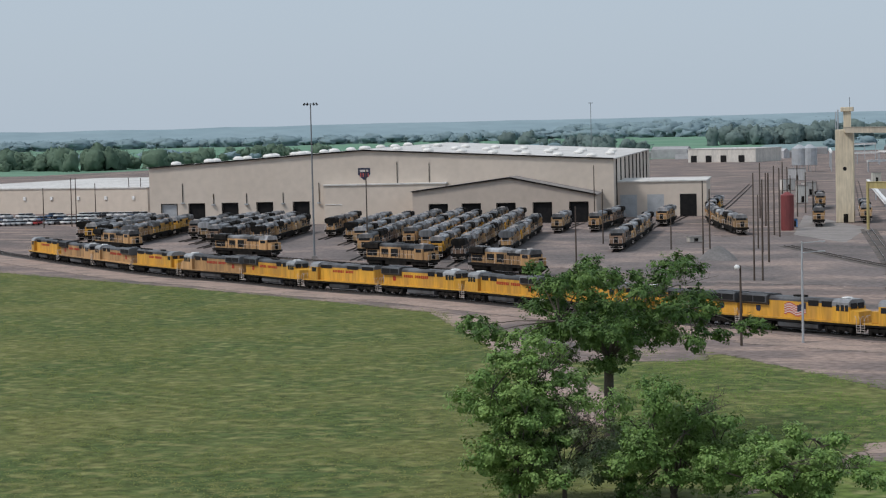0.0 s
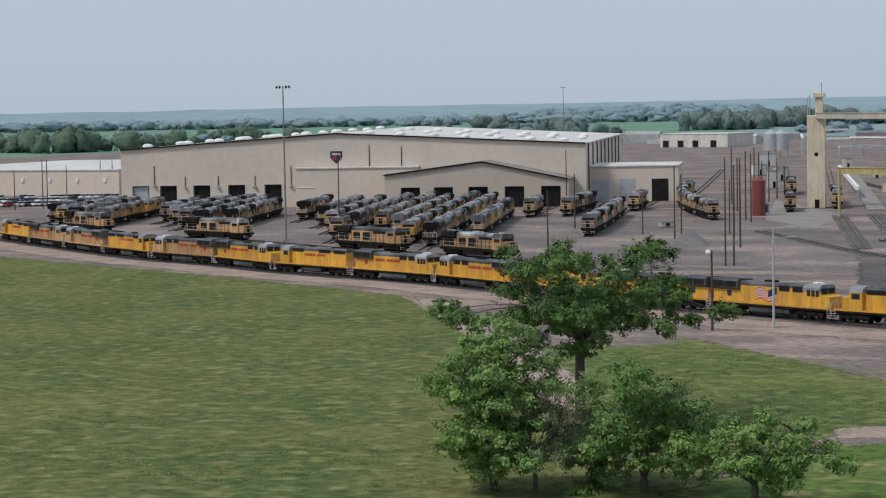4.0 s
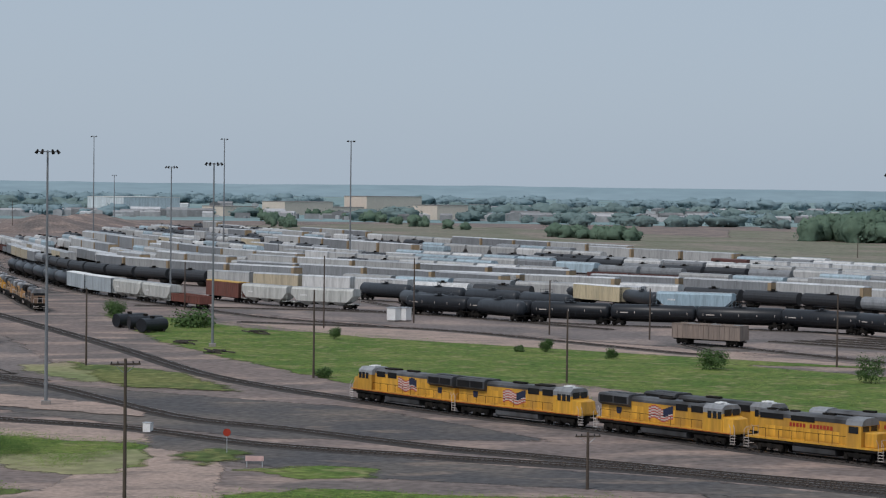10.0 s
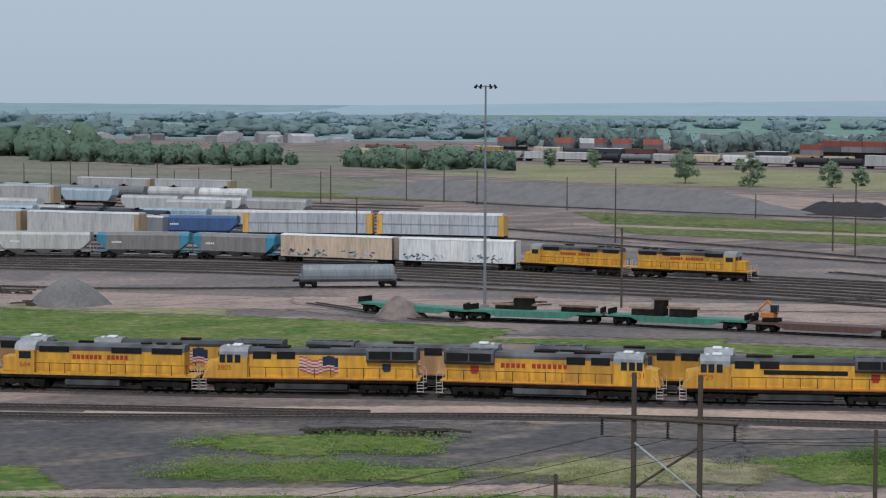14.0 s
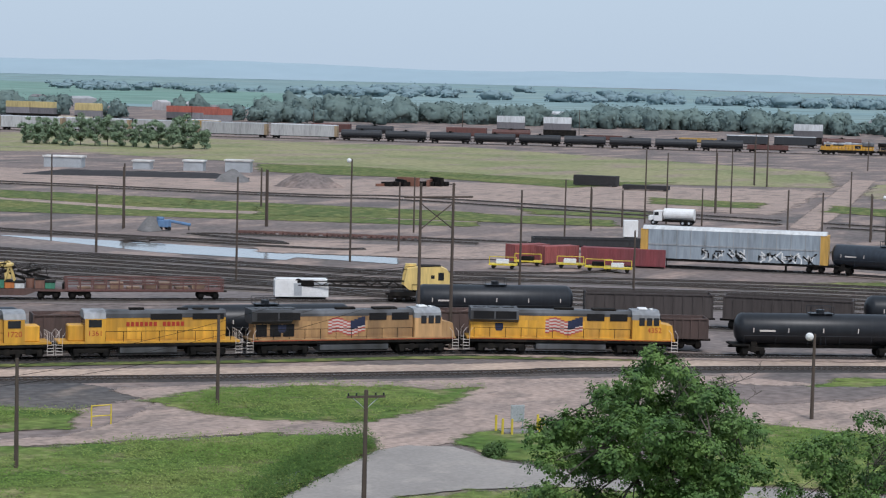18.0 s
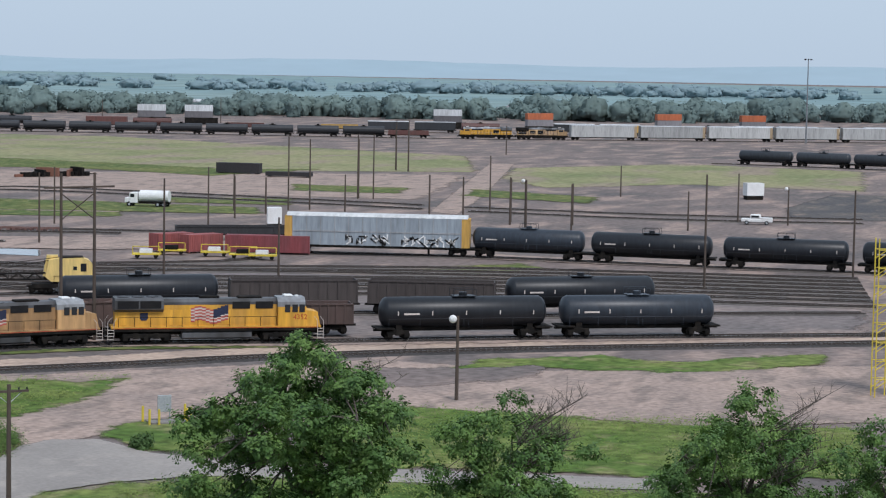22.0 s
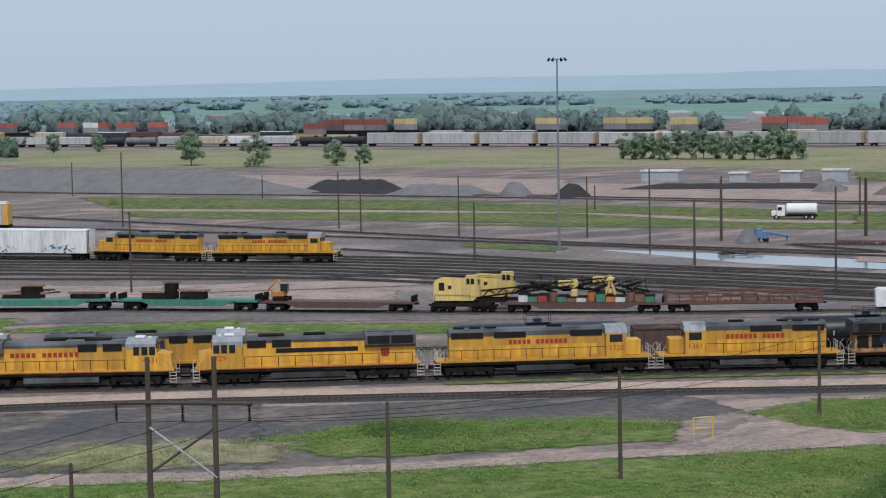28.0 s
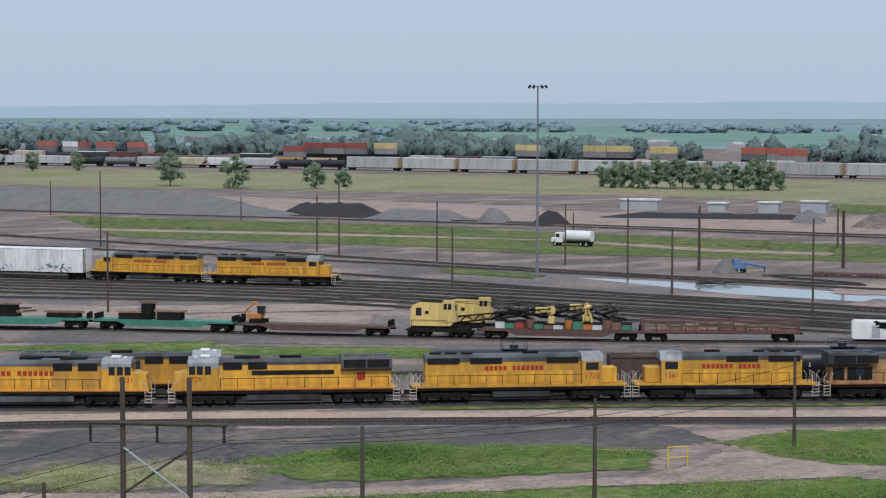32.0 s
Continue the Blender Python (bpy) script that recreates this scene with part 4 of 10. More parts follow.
    part("windscreen", boxes([(8.88, 8.93, -1.2, -0.1, 3.25, 3.95), (8.88, 8.93, 0.1, 1.2, 3.25, 3.95)]), GLASS, cab)
    bm = B()
    for x in (-9.0, -7.6, -6.2):
        rod(bm, (x, 0, 4.4), (x, 0, 4.5), 0.62, 14)
    part("roof_fan", bm, GREY, r)
    part("exhaust_pipe", box(B(), -1.6, 0.4, -0.35, 0.35, 4.28, 4.5, 0.05), UNDER, t)
    if full:
        part("brake_hatch", box(B(), 2.2, 4.6, -0.6, 0.6, 4.28, 4.46, 0.05), UNDER, t)
    part("roof_box", box(box(B(), 6.8, 7.7, -0.55, 0.55, 4.4, 4.6, 0.06), 8.0, 8.3, -0.25, 0.25, 4.4, 4.52), WHITE, cab, "white air conditioner on the cab roof")
    for x in (-6.9, 6.9):
        bogie(t, x, 3, base=4.0, full=full)
    for sx in (-1, 1):
        end_steps(t, sx * 10.35, sx)
    for y, turn in ((-1, 0), (1, 180)):
        if flag:
            stars_and_stripes(t, -2.5, 1.2, 2.0, 3.4, y * 1.012, False, (y < 0) == (flag < 0))
        if letters:
            for x, n in ((-4.6, 5), (-1.65, 7)):
                bm = B()
                lettering(bm, x, 2.85, y * 1.012, 0.492 * n, 0.5, n, gap=0.3)
                part("lettering", bm, RED, t, "word of red lettering")
        bm = box(box(B(), -7.5, -6.7, y * 1.012 - 0.01, y * 1.012 + 0.01, 2.35, 2.95), -7.4, -6.8, y * 1.016 - 0.01, y * 1.016 + 0.01, 2.2, 2.6)
        part("emblem", bm, NAVY if flag else RED, t, "small painted shield emblem")
        if number:
            numeral(number, 0.72, RED, t, 8.3, y * 1.512, 2.25, turn)
    return t


def loco_narrow(number="", body=None, full=True, four=False, cap=None):
    """A hood switcher: low short hood and cab at +x, open porches, 21 m."""
    body = body or YELLOW
    cap = cap or GREY
    L = 8.6 if four else 10.2
    t = thing("locomotive", "yellow hood locomotive with end porches and dark roof" if body is YELLOW else "faded hood locomotive with end porches", "locomotive", "stored locomotives")
    part("underframe", box(box(B(), -L, L, -1.45, 1.45, 1.12, 1.42, 0.04), -L - 0.6, L + 0.6, -0.3, 0.3, 0.75, 1.1), UNDER, t)
    part("walkway", boxes([(-L, L, -1.5, 1.5, 1.42, 1.6)]), body, t)
    x0, xc, xn = -L + 1.3, L - 4.4, L - 2.5
    part("hood", prism(B(), [(-0.92, 1.6), (0.92, 1.6), (0.92, 3.75), (-0.92, 3.75)], x0, xc), body, t)
    r = part("roof", prism(B(), [(-0.95, 3.75), (0.95, 3.75), (0.95, 4.15), (0.6, 4.42), (-0.6, 4.42), (-0.95, 4.15)], x0 - 0.02, xc), cap, t, "dark grey hood roof")
    cab = part("cab", prism(B(), [(-1.5, 1.6), (1.5, 1.6), (1.5, 3.75), (-1.5, 3.75)], xc, xn), body, t)
    part("cab_roof", prism(B(), [(-1.52, 3.75), (1.52, 3.75), (1.3, 4.25), (0.7, 4.5), (-0.7, 4.5), (-1.3, 4.25)], xc - 0.05, xn + 0.1), CABROOF, cab)
    part("nose", box(B(), xn, L - 1.0, -0.95, 0.95, 1.6, 3.1, 0.08), body, cab)
    part("fuel_tank", prism(B(), [(-1.35, 0.95), (-1.3, 0.5), (-0.9, 0.32), (0.9, 0.32), (1.3, 0.5), (1.35, 0.95), (1.1, 1.13), (-1.1, 1.13)], -2.6, 2.8), GREY, t)
    for y in (-1, 1):
        part("side_window", boxes([(xc + 0.35, xc + 1.55, y * 1.512 - 0.012, y * 1.512 + 0.012, 2.95, 3.65)]), GLASS, cab)
        repeat("radiator_grille", (0, 3.0, -0.02, 0.02, 0, 0.55), BLACK, r, [(x, y * 0.965, 3.57) for x in (x0 + 0.2, x0 + 4.2)] + ([] if four else [(xc - 3.3, y * 0.965, 3.57)]))
        for x, n in ((-3.3, 5), (-0.72, 7)):
            bm = B()
            lettering(bm, x, 2.95, y * 0.945, 0.43 * n, 0.48, n, gap=0.3)
            part("lettering", bm, RED, t, "word of red lettering")
        if full:
            repeat("hood_door", (0, 0.8, -0.012, 0.012, 0, 1.1), body, t, [(x0 + 0.5 + 0.9 * k, y * 0.926, 1.75) for k in range(int((xc - x0 - 1) / 0.9))])
            bm = B()
            handrail(bm, -L + 0.9, xc, y * 1.46, 1.6, 2.55)
            part("handrail", bm, UNDER, t)
        if number:
            numeral(number, 0.72, RED, t, xc + 0.95, y * 1.512, 2.15, 0 if y < 0 else 180)
    part("windscreen", boxes([(xn - 0.02, xn + 0.03, -1.2, -0.2, 3.15, 3.7), (xn - 0.02, xn + 0.03, 0.2, 1.2, 3.15, 3.7)]), GLASS, cab)
    bm = B()
    for k in range(3):
        rod(bm, (x0 + 1.0 + 1.5 * k, 0, 4.42), (x0 + 1.0 + 1.5 * k, 0, 4.56), 0.55, 12)
    box(bm, 0.4, 1.8, -0.3, 0.3, 4.42, 4.62)
    part("roof_fan", bm, UNDER, r)
    bm = B()
    for sx in (-1, 1):
        for y in (-1.3, -0.45, 0.45, 1.3):
            rod(bm, (sx * (L - 0.15), y, 1.6), (sx * (L - 0.15), y, 2.5), 0.024, 5)
        rod(bm, (sx * (L - 0.15), -1.3, 2.5), (sx * (L - 0.15), 1.3, 2.5), 0.024, 5)
    part("porch_rail", bm, FLAGWHITE, t, "white porch end railings")
    for sx in (-1, 1):
        bogie(t, sx * (L - 3.1), 2 if four else 3, base=2.7 if four else 4.0, full=full)
        end_steps(t, sx * (L - 0.1), sx)
    return t


def loco_far(kind=0, body=None):
    """A simpler locomotive for the deep rows of the dead line."""
    body = body or YELLOW
    t = thing("locomotive", "stored yellow diesel locomotive in a dead line" if body is YELLOW else "grimy faded stored diesel locomotive in a dead line", "locomotive", "stored locomotives")
    part("hood", prism(B(), [(-1.0, 1.55), (1.0, 1.55), (1.0, 3.7), (-1.0, 3.7)], -9.6, 6.0), body, t)
    bm = prism(B(), [(-1.05, 3.7), (1.05, 3.7), (1.0, 4.1), (0.6, 4.35), (-0.6, 4.35), (-1.0, 4.1)], -9.6, 6.0)
    for x in (-8.6, -7.2, -5.8):
        rod(bm, (x, 0, 4.4), (x, 0, 4.6), 0.6, 8)
    box(bm, -1.4, 0.8, -0.4, 0.4, 4.3, 4.6)
    part("roof", bm, DEADROOF, t, "patchy grey roof with fans")
    part("radiator_housing", prism(B(), [(-1.05, 3.1), (-1.45, 3.4), (-1.45, 4.2), (-1.1, 4.45), (1.1, 4.45), (1.45, 4.2), (1.45, 3.4), (1.05, 3.1)], -9.7, -5.4), UNDER if kind else DEADROOF, t)
    cab = part("cab", boxes([(6.0, 8.6, -1.5, 1.5, 1.55, 3.6), (8.6, 10.0, -1.25, 1.25, 1.55, 3.0)]), body, t)
    part("cab_roof", prism(B(), [(-1.52, 3.6), (1.52, 3.6), (1.1, 4.4), (-1.1, 4.4)], 5.95, 8.7), DEADROOF, cab)
    part("cab_window", boxes([(6.5, 8.2, -1.52, 1.52, 2.9, 3.5), (8.58, 8.63, -1.2, 1.2, 3.1, 3.75)]), GLASS, cab)
    dark = [(1.4, 5.5, -1.03, 1.03, 3.2, 3.9), (-9.62, -9.58, -0.7, 0.7, 2.3, 3.6), (-4.8, -2.6, -1.02, 1.02, 2.2, 3.3), (10.0, 10.03, -0.45, 0.45, 1.7, 2.9)]
    dark += [(-9.2 + 1.25 * k, -9.08 + 1.25 * k, -1.02, 1.02, 1.7, 3.3) for k in range(12)] + [(-9.5, 5.9, -1.47, 1.47, 1.55, 1.62)]
    if kind:
        dark += [(-9.4, -6.2, -1.03, 1.03, 1.9, 3.0), (-1.8, 0.4, -1.03, 1.03, 1.9, 3.4)]
    part("grille_panel", boxes(dark), BLACK, t, "sooty grilles and door seams")
    bm = B()
    for y in (-1.42, 1.42):
        handrail(bm, -9.6, 5.8, y, 1.55, 2.5, 2.2)
    for sx in (-1, 1):
        for y in (-1.35, -0.5, 0.5, 1.35):
            rod(bm, (sx * 10.15, y, 0.5 if abs(y) > 1 else 1.5), (sx * 10.15, y, 2.5), 0.04, 4)
        for z in (0.5, 0.85, 1.2, 2.5):
            rod(bm, (sx * 10.15, -1.35, z), (sx * 10.15, 1.35, z), 0.04, 4)
    box(bm, 6.7, 7.6, -0.5, 0.5, 4.4, 4.6)
    part("handrail", bm, FLAGWHITE, t, "grey-white handrails and end steps")
    bm = boxes([(-10.2, 10.2, -1.45, 1.45, 1.1, 1.55), (-10.9, 10.9, -0.3, 0.3, 0.75, 1.1), (-3.2, 3.4, -1.35, 1.35, 0.35, 1.1)])
    for x in (-6.9, 6.9):
        box(bm, x - 2.4, x + 2.4, -1.2, 1.2, 0.45, 1.0)
        for k in (-1.9, 0, 1.9):
            rod(bm, (x + k, -0.85, 0.52), (x + k, 0.85, 0.52), 0.52, 8)
    part("running_gear", bm, UNDER, t)
    return t


def underpinnings(t, L, full):
    part("centre_sill", box(boxes([(-L / 2 + 0.5, L / 2 - 0.5, -0.35, 0.35, 0.85, 1.15)]), -L / 2 - 0.0, L / 2, -0.16, 0.16, 0.78, 1.0), UNDER, t)
    for sx in (-1, 1):
        bogie(t, sx * (L / 2 - 2.3), 2, wheel=0.44, base=1.75, full=full, w=1.0)


def tank_car(color, L=17.5, r=1.5, full=True, label="black"):
    m = paint(label + "_tank_paint", color, 0.4, gloss=0.3)
    t = thing("tank_car", label + " railway tank car with a top platform", "tank car", "freight cars")
    bm = B()
    zc, n = 1.15 + r, 28 if full else 14
    hl = L / 2 - 1.2
    rings = [(-hl - 0.62, 0.25), (-hl - 0.5, r * 0.62), (-hl - 0.25, r * 0.88), (-hl + 0.1, r), (hl - 0.1, r), (hl + 0.25, r * 0.88), (hl + 0.5, r * 0.62), (hl + 0.62, 0.25)]
    prev = None
    for x, rr in rings:
        ring = [bm.verts.new((x, rr * math.cos(2 * math.pi * k / n), zc + rr * math.sin(2 * math.pi * k / n))) for k in range(n)]
        if prev:
            for k in range(n):
                bm.faces.new((prev[k], prev[(k + 1) % n], ring[(k + 1) % n], ring[k]))
        else:
            bm.faces.new(ring[::-1])
        prev = ring
    bm.faces.new(prev)
    for f in bm.faces:
        f.smooth = len(f.verts) == 4
    shell = part("tank_shell", bm, m, t)
    bm = B()
    rod(bm, (0, 0, zc + r - 0.1), (0, 0, zc + r + 0.42), 0.42, 12)
    box(bm, -1.2, 1.2, -0.75, 0.75, zc + r + 0.02, zc + r + 0.08)
    for x in (-1.2, 0, 1.2):
        for y in (-0.75, 0.75):
            rod(bm, (x, y, zc + r), (x, y, zc + r + 0.75), 0.03, 4)
    for y in (-0.75, 0.75):
        rod(bm, (-1.2, y, zc + r + 0.75), (1.2, y, zc + r + 0.75), 0.03, 4)
    part("dome_platform", bm, m, t, "manway dome with railed platform")
    if full:
        for y in (-1, 1):
            repeat("reflector_mark", (-0.05, 0.05, -0.012, 0.012, -0.22, 0.22), FLAGWHITE, shell, [(-hl + 1.0 + (2 * hl - 2) * k / 4, y * (r + 0.005), zc) for k in range(5)])
            part("stencil_bar", boxes([(-hl + 1.6, -hl + 3.2, y * (r + 0.005) - 0.01, y * (r + 0.005) + 0.01, zc - 0.16, zc + 0.02)]), FLAGWHITE, shell, "white stencilled car data")
            bm = B()
            for x in (-0.25, 0.25):
                rod(bm, (x, y * (r + 0.06), 1.2), (x, y * 0.75, zc + r), 0.03, 4)
            part("side_ladder", bm, m, t)
            bm = B()
            handrail(bm, -hl, hl, y * (r + 0.1), 1.2, zc - 0.55, 3.0)
            part("safety_rail", bm, m, t)
    for sx in (-1, 1):
        bm = box(B(), sx * (L / 2 - 1.0) - 0.9, sx * (L / 2 - 1.0) + 0.9, -1.4, 1.4, 1.05, 1.2)
        part("end_platform", box(bm, sx * (hl - 1.2) - 0.3, sx * (hl - 1.2) + 0.3, -1.0, 1.0, 1.0, 1.6), UNDER, t)
    underpinnings(t, L, full)
    return t


def covered_hopper(color, L=18.0, full=True, label="grey", ends=None):
    m = paint(label + "_hopper_paint", color)
    t = thing("hopper_car", label + " covered hopper car with sloped ends", "hopper car", "freight cars")
    W, h = 1.55, L / 2 - 0.6
    bm = B()
    prof = [(-W, 1.5), (W, 1.5), (W, 4.0), (1.1, 4.45), (-1.1, 4.45), (-W, 4.0)]
    prism(bm, prof, -h + 1.6, h - 1.6)
    part("body", bm, m, t)
    for sx in (-1, 1):
        bm = B()
        a = [bm.verts.new((sx * (h - 1.6), y, z)) for y, z in prof]
        b = [bm.verts.new((sx * h, y * 0.98, max(z, 2.9) if z < 3 else z)) for y, z in prof]
        for i in range(6):
            bm.faces.new((a[i], a[(i + 1) % 6], b[(i + 1) % 6], b[i]))
        bm.faces.new(b)
        bmesh.ops.recalc_face_normals(bm, faces=bm.faces)
        part("sloped_end", bm, ends or m, t)
        bm = B()
        for y in (-1.45, 1.45):
            rod(bm, (sx * (h + 0.1), y, 1.1), (sx * (h + 0.1), y, 4.3), 0.05, 4)
        for k in range(7):
            rod(bm, (sx * (h + 0.1), -1.45, 1.3 + 0.45 * k), (sx * (h + 0.1), -0.9, 1.3 + 0.45 * k), 0.03, 4)
        box(bm, sx * (h - 0.7) - 0.8, sx * (h - 0.7) + 0.8, -1.4, 1.4, 1.05, 1.15)
        part("end_ladder", bm, ends or m, t)
    bm = B()
    for k in (-1, 0, 1):
        x = k * h * 0.55
        vs = [bm.verts.new(c) for c in ((x - 2, -W, 1.5), (x + 2, -W, 1.5), (x + 2, W, 1.5), (x - 2, W, 1.5), (x - 0.6, -0.6, 0.6), (x + 0.6, -0.6, 0.6), (x + 0.6, 0.6, 0.6), (x - 0.6, 0.6, 0.6))]
        for f in ((4, 7, 6, 5), (0, 1, 5, 4), (1, 2, 6, 5), (2, 3, 7, 6), (3, 0, 4, 7)):
            bm.faces.new([vs[i] for i in f])
    part("discharge_bay", bm, m, t)
    part("roof_walk", boxes([(-h + 0.2, h - 0.2, -0.45, 0.45, 4.47, 4.56)]), GALV, t)
    if full:
        for y in (-1, 1):
            part("side_rib", boxes([(-h + 1.7 + k * (2 * h - 3.5) / 9, -h + 1.78 + k * (2 * h - 3.5) / 9, y * (W + 0.03) - 0.03, y * (W + 0.03) + 0.03, 1.5, 4.0) for k in range(10)]), m, t)
            bm = B()
            lettering(bm, -h + 2.6, 2.6, y * (W + 0.062), 1.8, 0.4, 5)
            part("stencil", bm, WHITE, t, "white stencilled car data")
    underpinnings(t, L, full)
    return t


def box_car(color, L=17.0, H=4.4, full=True, label="brown", roof=None, graffiti=False):
    m = paint(label + "_boxcar_paint", color)
    t = thing("box_car", label + " railway boxcar with sliding side doors", "boxcar", "freight cars")
    h = L / 2 - 0.5
    part("body", boxes([(-h, h, -1.5, 1.5, 1.05, H - 0.15)]), m, t)
    part("roof", prism(B(), [(-1.56, H - 0.15), (1.56, H - 0.15), (1.5, H - 0.02), (0, H + 0.12), (-1.5, H - 0.02)], -h - 0.05, h + 0.05), roof or m, t)
    for y in (-1, 1):
        part("side_door", boxes([(-1.5, 1.5, y * 1.53 - 0.03, y * 1.53 + 0.03, 1.15, H - 0.35), (-1.6, -1.5, y * 1.55 - 0.05, y * 1.55 + 0.05, 1.1, H - 0.3), (1.5, 1.6, y * 1.55 - 0.05, y * 1.55 + 0.05, 1.1, H - 0.3)]), m, t)
        if full:
            part("side_post", boxes([(x - 0.05, x + 0.05, y * 1.52 - 0.03, y * 1.52 + 0.03, 1.1, H - 0.2) for x in [sgn * (2.4 + (h - 2.5) * k / 6) for k in range(7) for sgn in (-1, 1)]]), m, t)
        if graffiti:
            rnd = random.Random(int(L * 10) + (1 if y > 0 else 0))
            for nm, gm in (("graffiti", NAVY), ("graffiti", paint("graffiti_white", (0.6, 0.62, 0.68))), ("graffiti", paint("graffiti_teal", (0.1, 0.3, 0.42)))):
                bm = B()
                for k in range(22):
                    x = rnd.uniform(-h + 0.4, h - 2.2)
                    if -1.9 < x < 1.4:
                        continue
                    z = rnd.uniform(1.2, 2.3)
                    s = 0.1 + rnd.random() * 0.12
                    a = rnd.uniform(-0.9, 0.9)
                    mm = Matrix.Translation((x, y * 1.57, z)) @ Matrix.Rotation(a, 4, "Y") @ Matrix.Diagonal((rnd.uniform(0.25, 0.8), 0.008, s, 1))
                    bmesh.ops.create_cube(bm, size=1.0, matrix=mm)
                part(nm, bm, gm, t, "sprayed graffiti strokes")
    bm = B()
    for sx in (-1, 1):
        for k in range(8):
            rod(bm, (sx * (h + 0.06), -1.4, 1.2 + 0.4 * k), (sx * (h + 0.06), -0.9, 1.2 + 0.4 * k), 0.03, 4)
        rod(bm, (sx * (h + 0.06), -1.4, 0.7), (sx * (h + 0.06), -1.4, H), 0.035, 4)
        rod(bm, (sx * (h + 0.06), -0.9, 0.7), (sx * (h + 0.06), -0.9, H), 0.035, 4)
    part("end_ladder", bm, UNDER, t)
    underpinnings(t, L, full)
    return t


def auto_rack(color, L=27.4, full=True, label="grey", H=5.7, graffiti=False):
    m = paint(label + "_rack_paint", color, 0.45)
    y2 = paint("rack_end_yellow", (0.62, 0.36, 0.08))
    t = thing("auto_rack", label + " bi-level auto rack car with yellow ends", "auto rack", "freight cars")
    h = L / 2 - 0.5
    part("side_screen", boxes([(-h + 1.2, h - 1.2, -1.5, 1.5, 1.25, H - 0.5)]), m, t)
    part("roof", prism(B(), [(-1.53, H - 0.5), (1.53, H - 0.5), (1.2, H - 0.1), (0, H), (-1.2, H - 0.1)], -h + 0.3, h - 0.3), paint("rack_roof", (0.55, 0.56, 0.56)), t)
    for sx in (-1, 1):
        part("end_door", boxes([(min(sx * (h - 1.2), sx * h), max(sx * (h - 1.2), sx * h), -1.45, 1.45, 1.2, H - 0.5)]), y2, t, "yellow end doors")
    n = 12
    for y in (-1, 1):
        if full:
            part("rack_post", boxes([(-h + 1.2 + k * (2 * h - 2.4) / n - 0.06, -h + 1.2 + k * (2 * h - 2.4) / n + 0.06, y * 1.53 - 0.04, y * 1.53 + 0.04, 1.2, H - 0.45) for k in range(n + 1)] + [(-h + 1.2, h - 1.2, y * 1.53 - 0.04, y * 1.53 + 0.04, 3.15, 3.35)]), paint("rack_post_paint", (0.3, 0.31, 0.32)), t)
        if graffiti:
            rnd = random.Random(5)
            for gm in (BLACK, WHITE):
                bm = B()
                for k in range(46):
                    x = -4.5 + 16 * rnd.random()
                    if 1.6 < x < 3.6:
                        continue
                    mm = Matrix.Translation((x, y * 1.585, 1.5 + rnd.random() * 1.1)) @ Matrix.Rotation(rnd.choice((0, 1.57, 0.7, -0.7)), 4, "Y") @ Matrix.Diagonal((rnd.uniform(0.5, 1.1), 0.008, 0.2, 1))
                    bmesh.ops.create_cube(bm, size=1.0, matrix=mm)
                part("graffiti", bm, gm, t, "sprayed graffiti strokes")
    part("deck", boxes([(-h, h, -1.4, 1.4, 0.95, 1.25)]), UNDER, t)
    underpinnings(t, L, full)
    return t


def gondola(color, L=16.5, H=2.6, full=True, label="brown", load=None, ribs=True):
    m = paint(label + "_gondola_paint", color, 0.7)
    t = thing("gondola_car", label + " open gondola car with ribbed sides", "gondola car", "freight cars")
    h = L / 2 - 0.5
    part("body", boxes([(-h, h, -1.5, -1.4, 1.1, H), (-h, h, 1.4, 1.5, 1.1, H), (-h, -h + 0.1, -1.4, 1.4, 1.1, H), (h - 0.1, h, -1.4, 1.4, 1.1, H), (-h + 0.1, h - 0.1, -1.4, 1.4, 1.1, 1.25)]), m, t)
    for y in (-1, 1):
        part("side_rib", boxes([(-h + k * 2 * h / 13 - 0.07, -h + k * 2 * h / 13 + 0.07, y * 1.55 - 0.05, y * 1.55 + 0.05, 1.1, H) for k in range(14)] + [(-h, h, y * 1.54 - 0.07, y * 1.54 + 0.07, H - 0.14, H + 0.02)]), m, t)
    if load:
        bm = B()
        bmesh.ops.create_grid(bm, x_segments=24, y_segments=6, size=1.0)
        for v in bm.verts:
            v.co = Vector((v.co.x * (h - 0.15), v.co.y * 1.38, H - 0.35 + 0.55 * (1 - v.co.y ** 2) * (0.5 + 0.5 * math.sin(v.co.x * 9)) + 0.1 * noise.noise(v.co * 5)))
        part("load", bm, load, t, "heaped loose load")
    underpinnings(t, L, full)
    return t


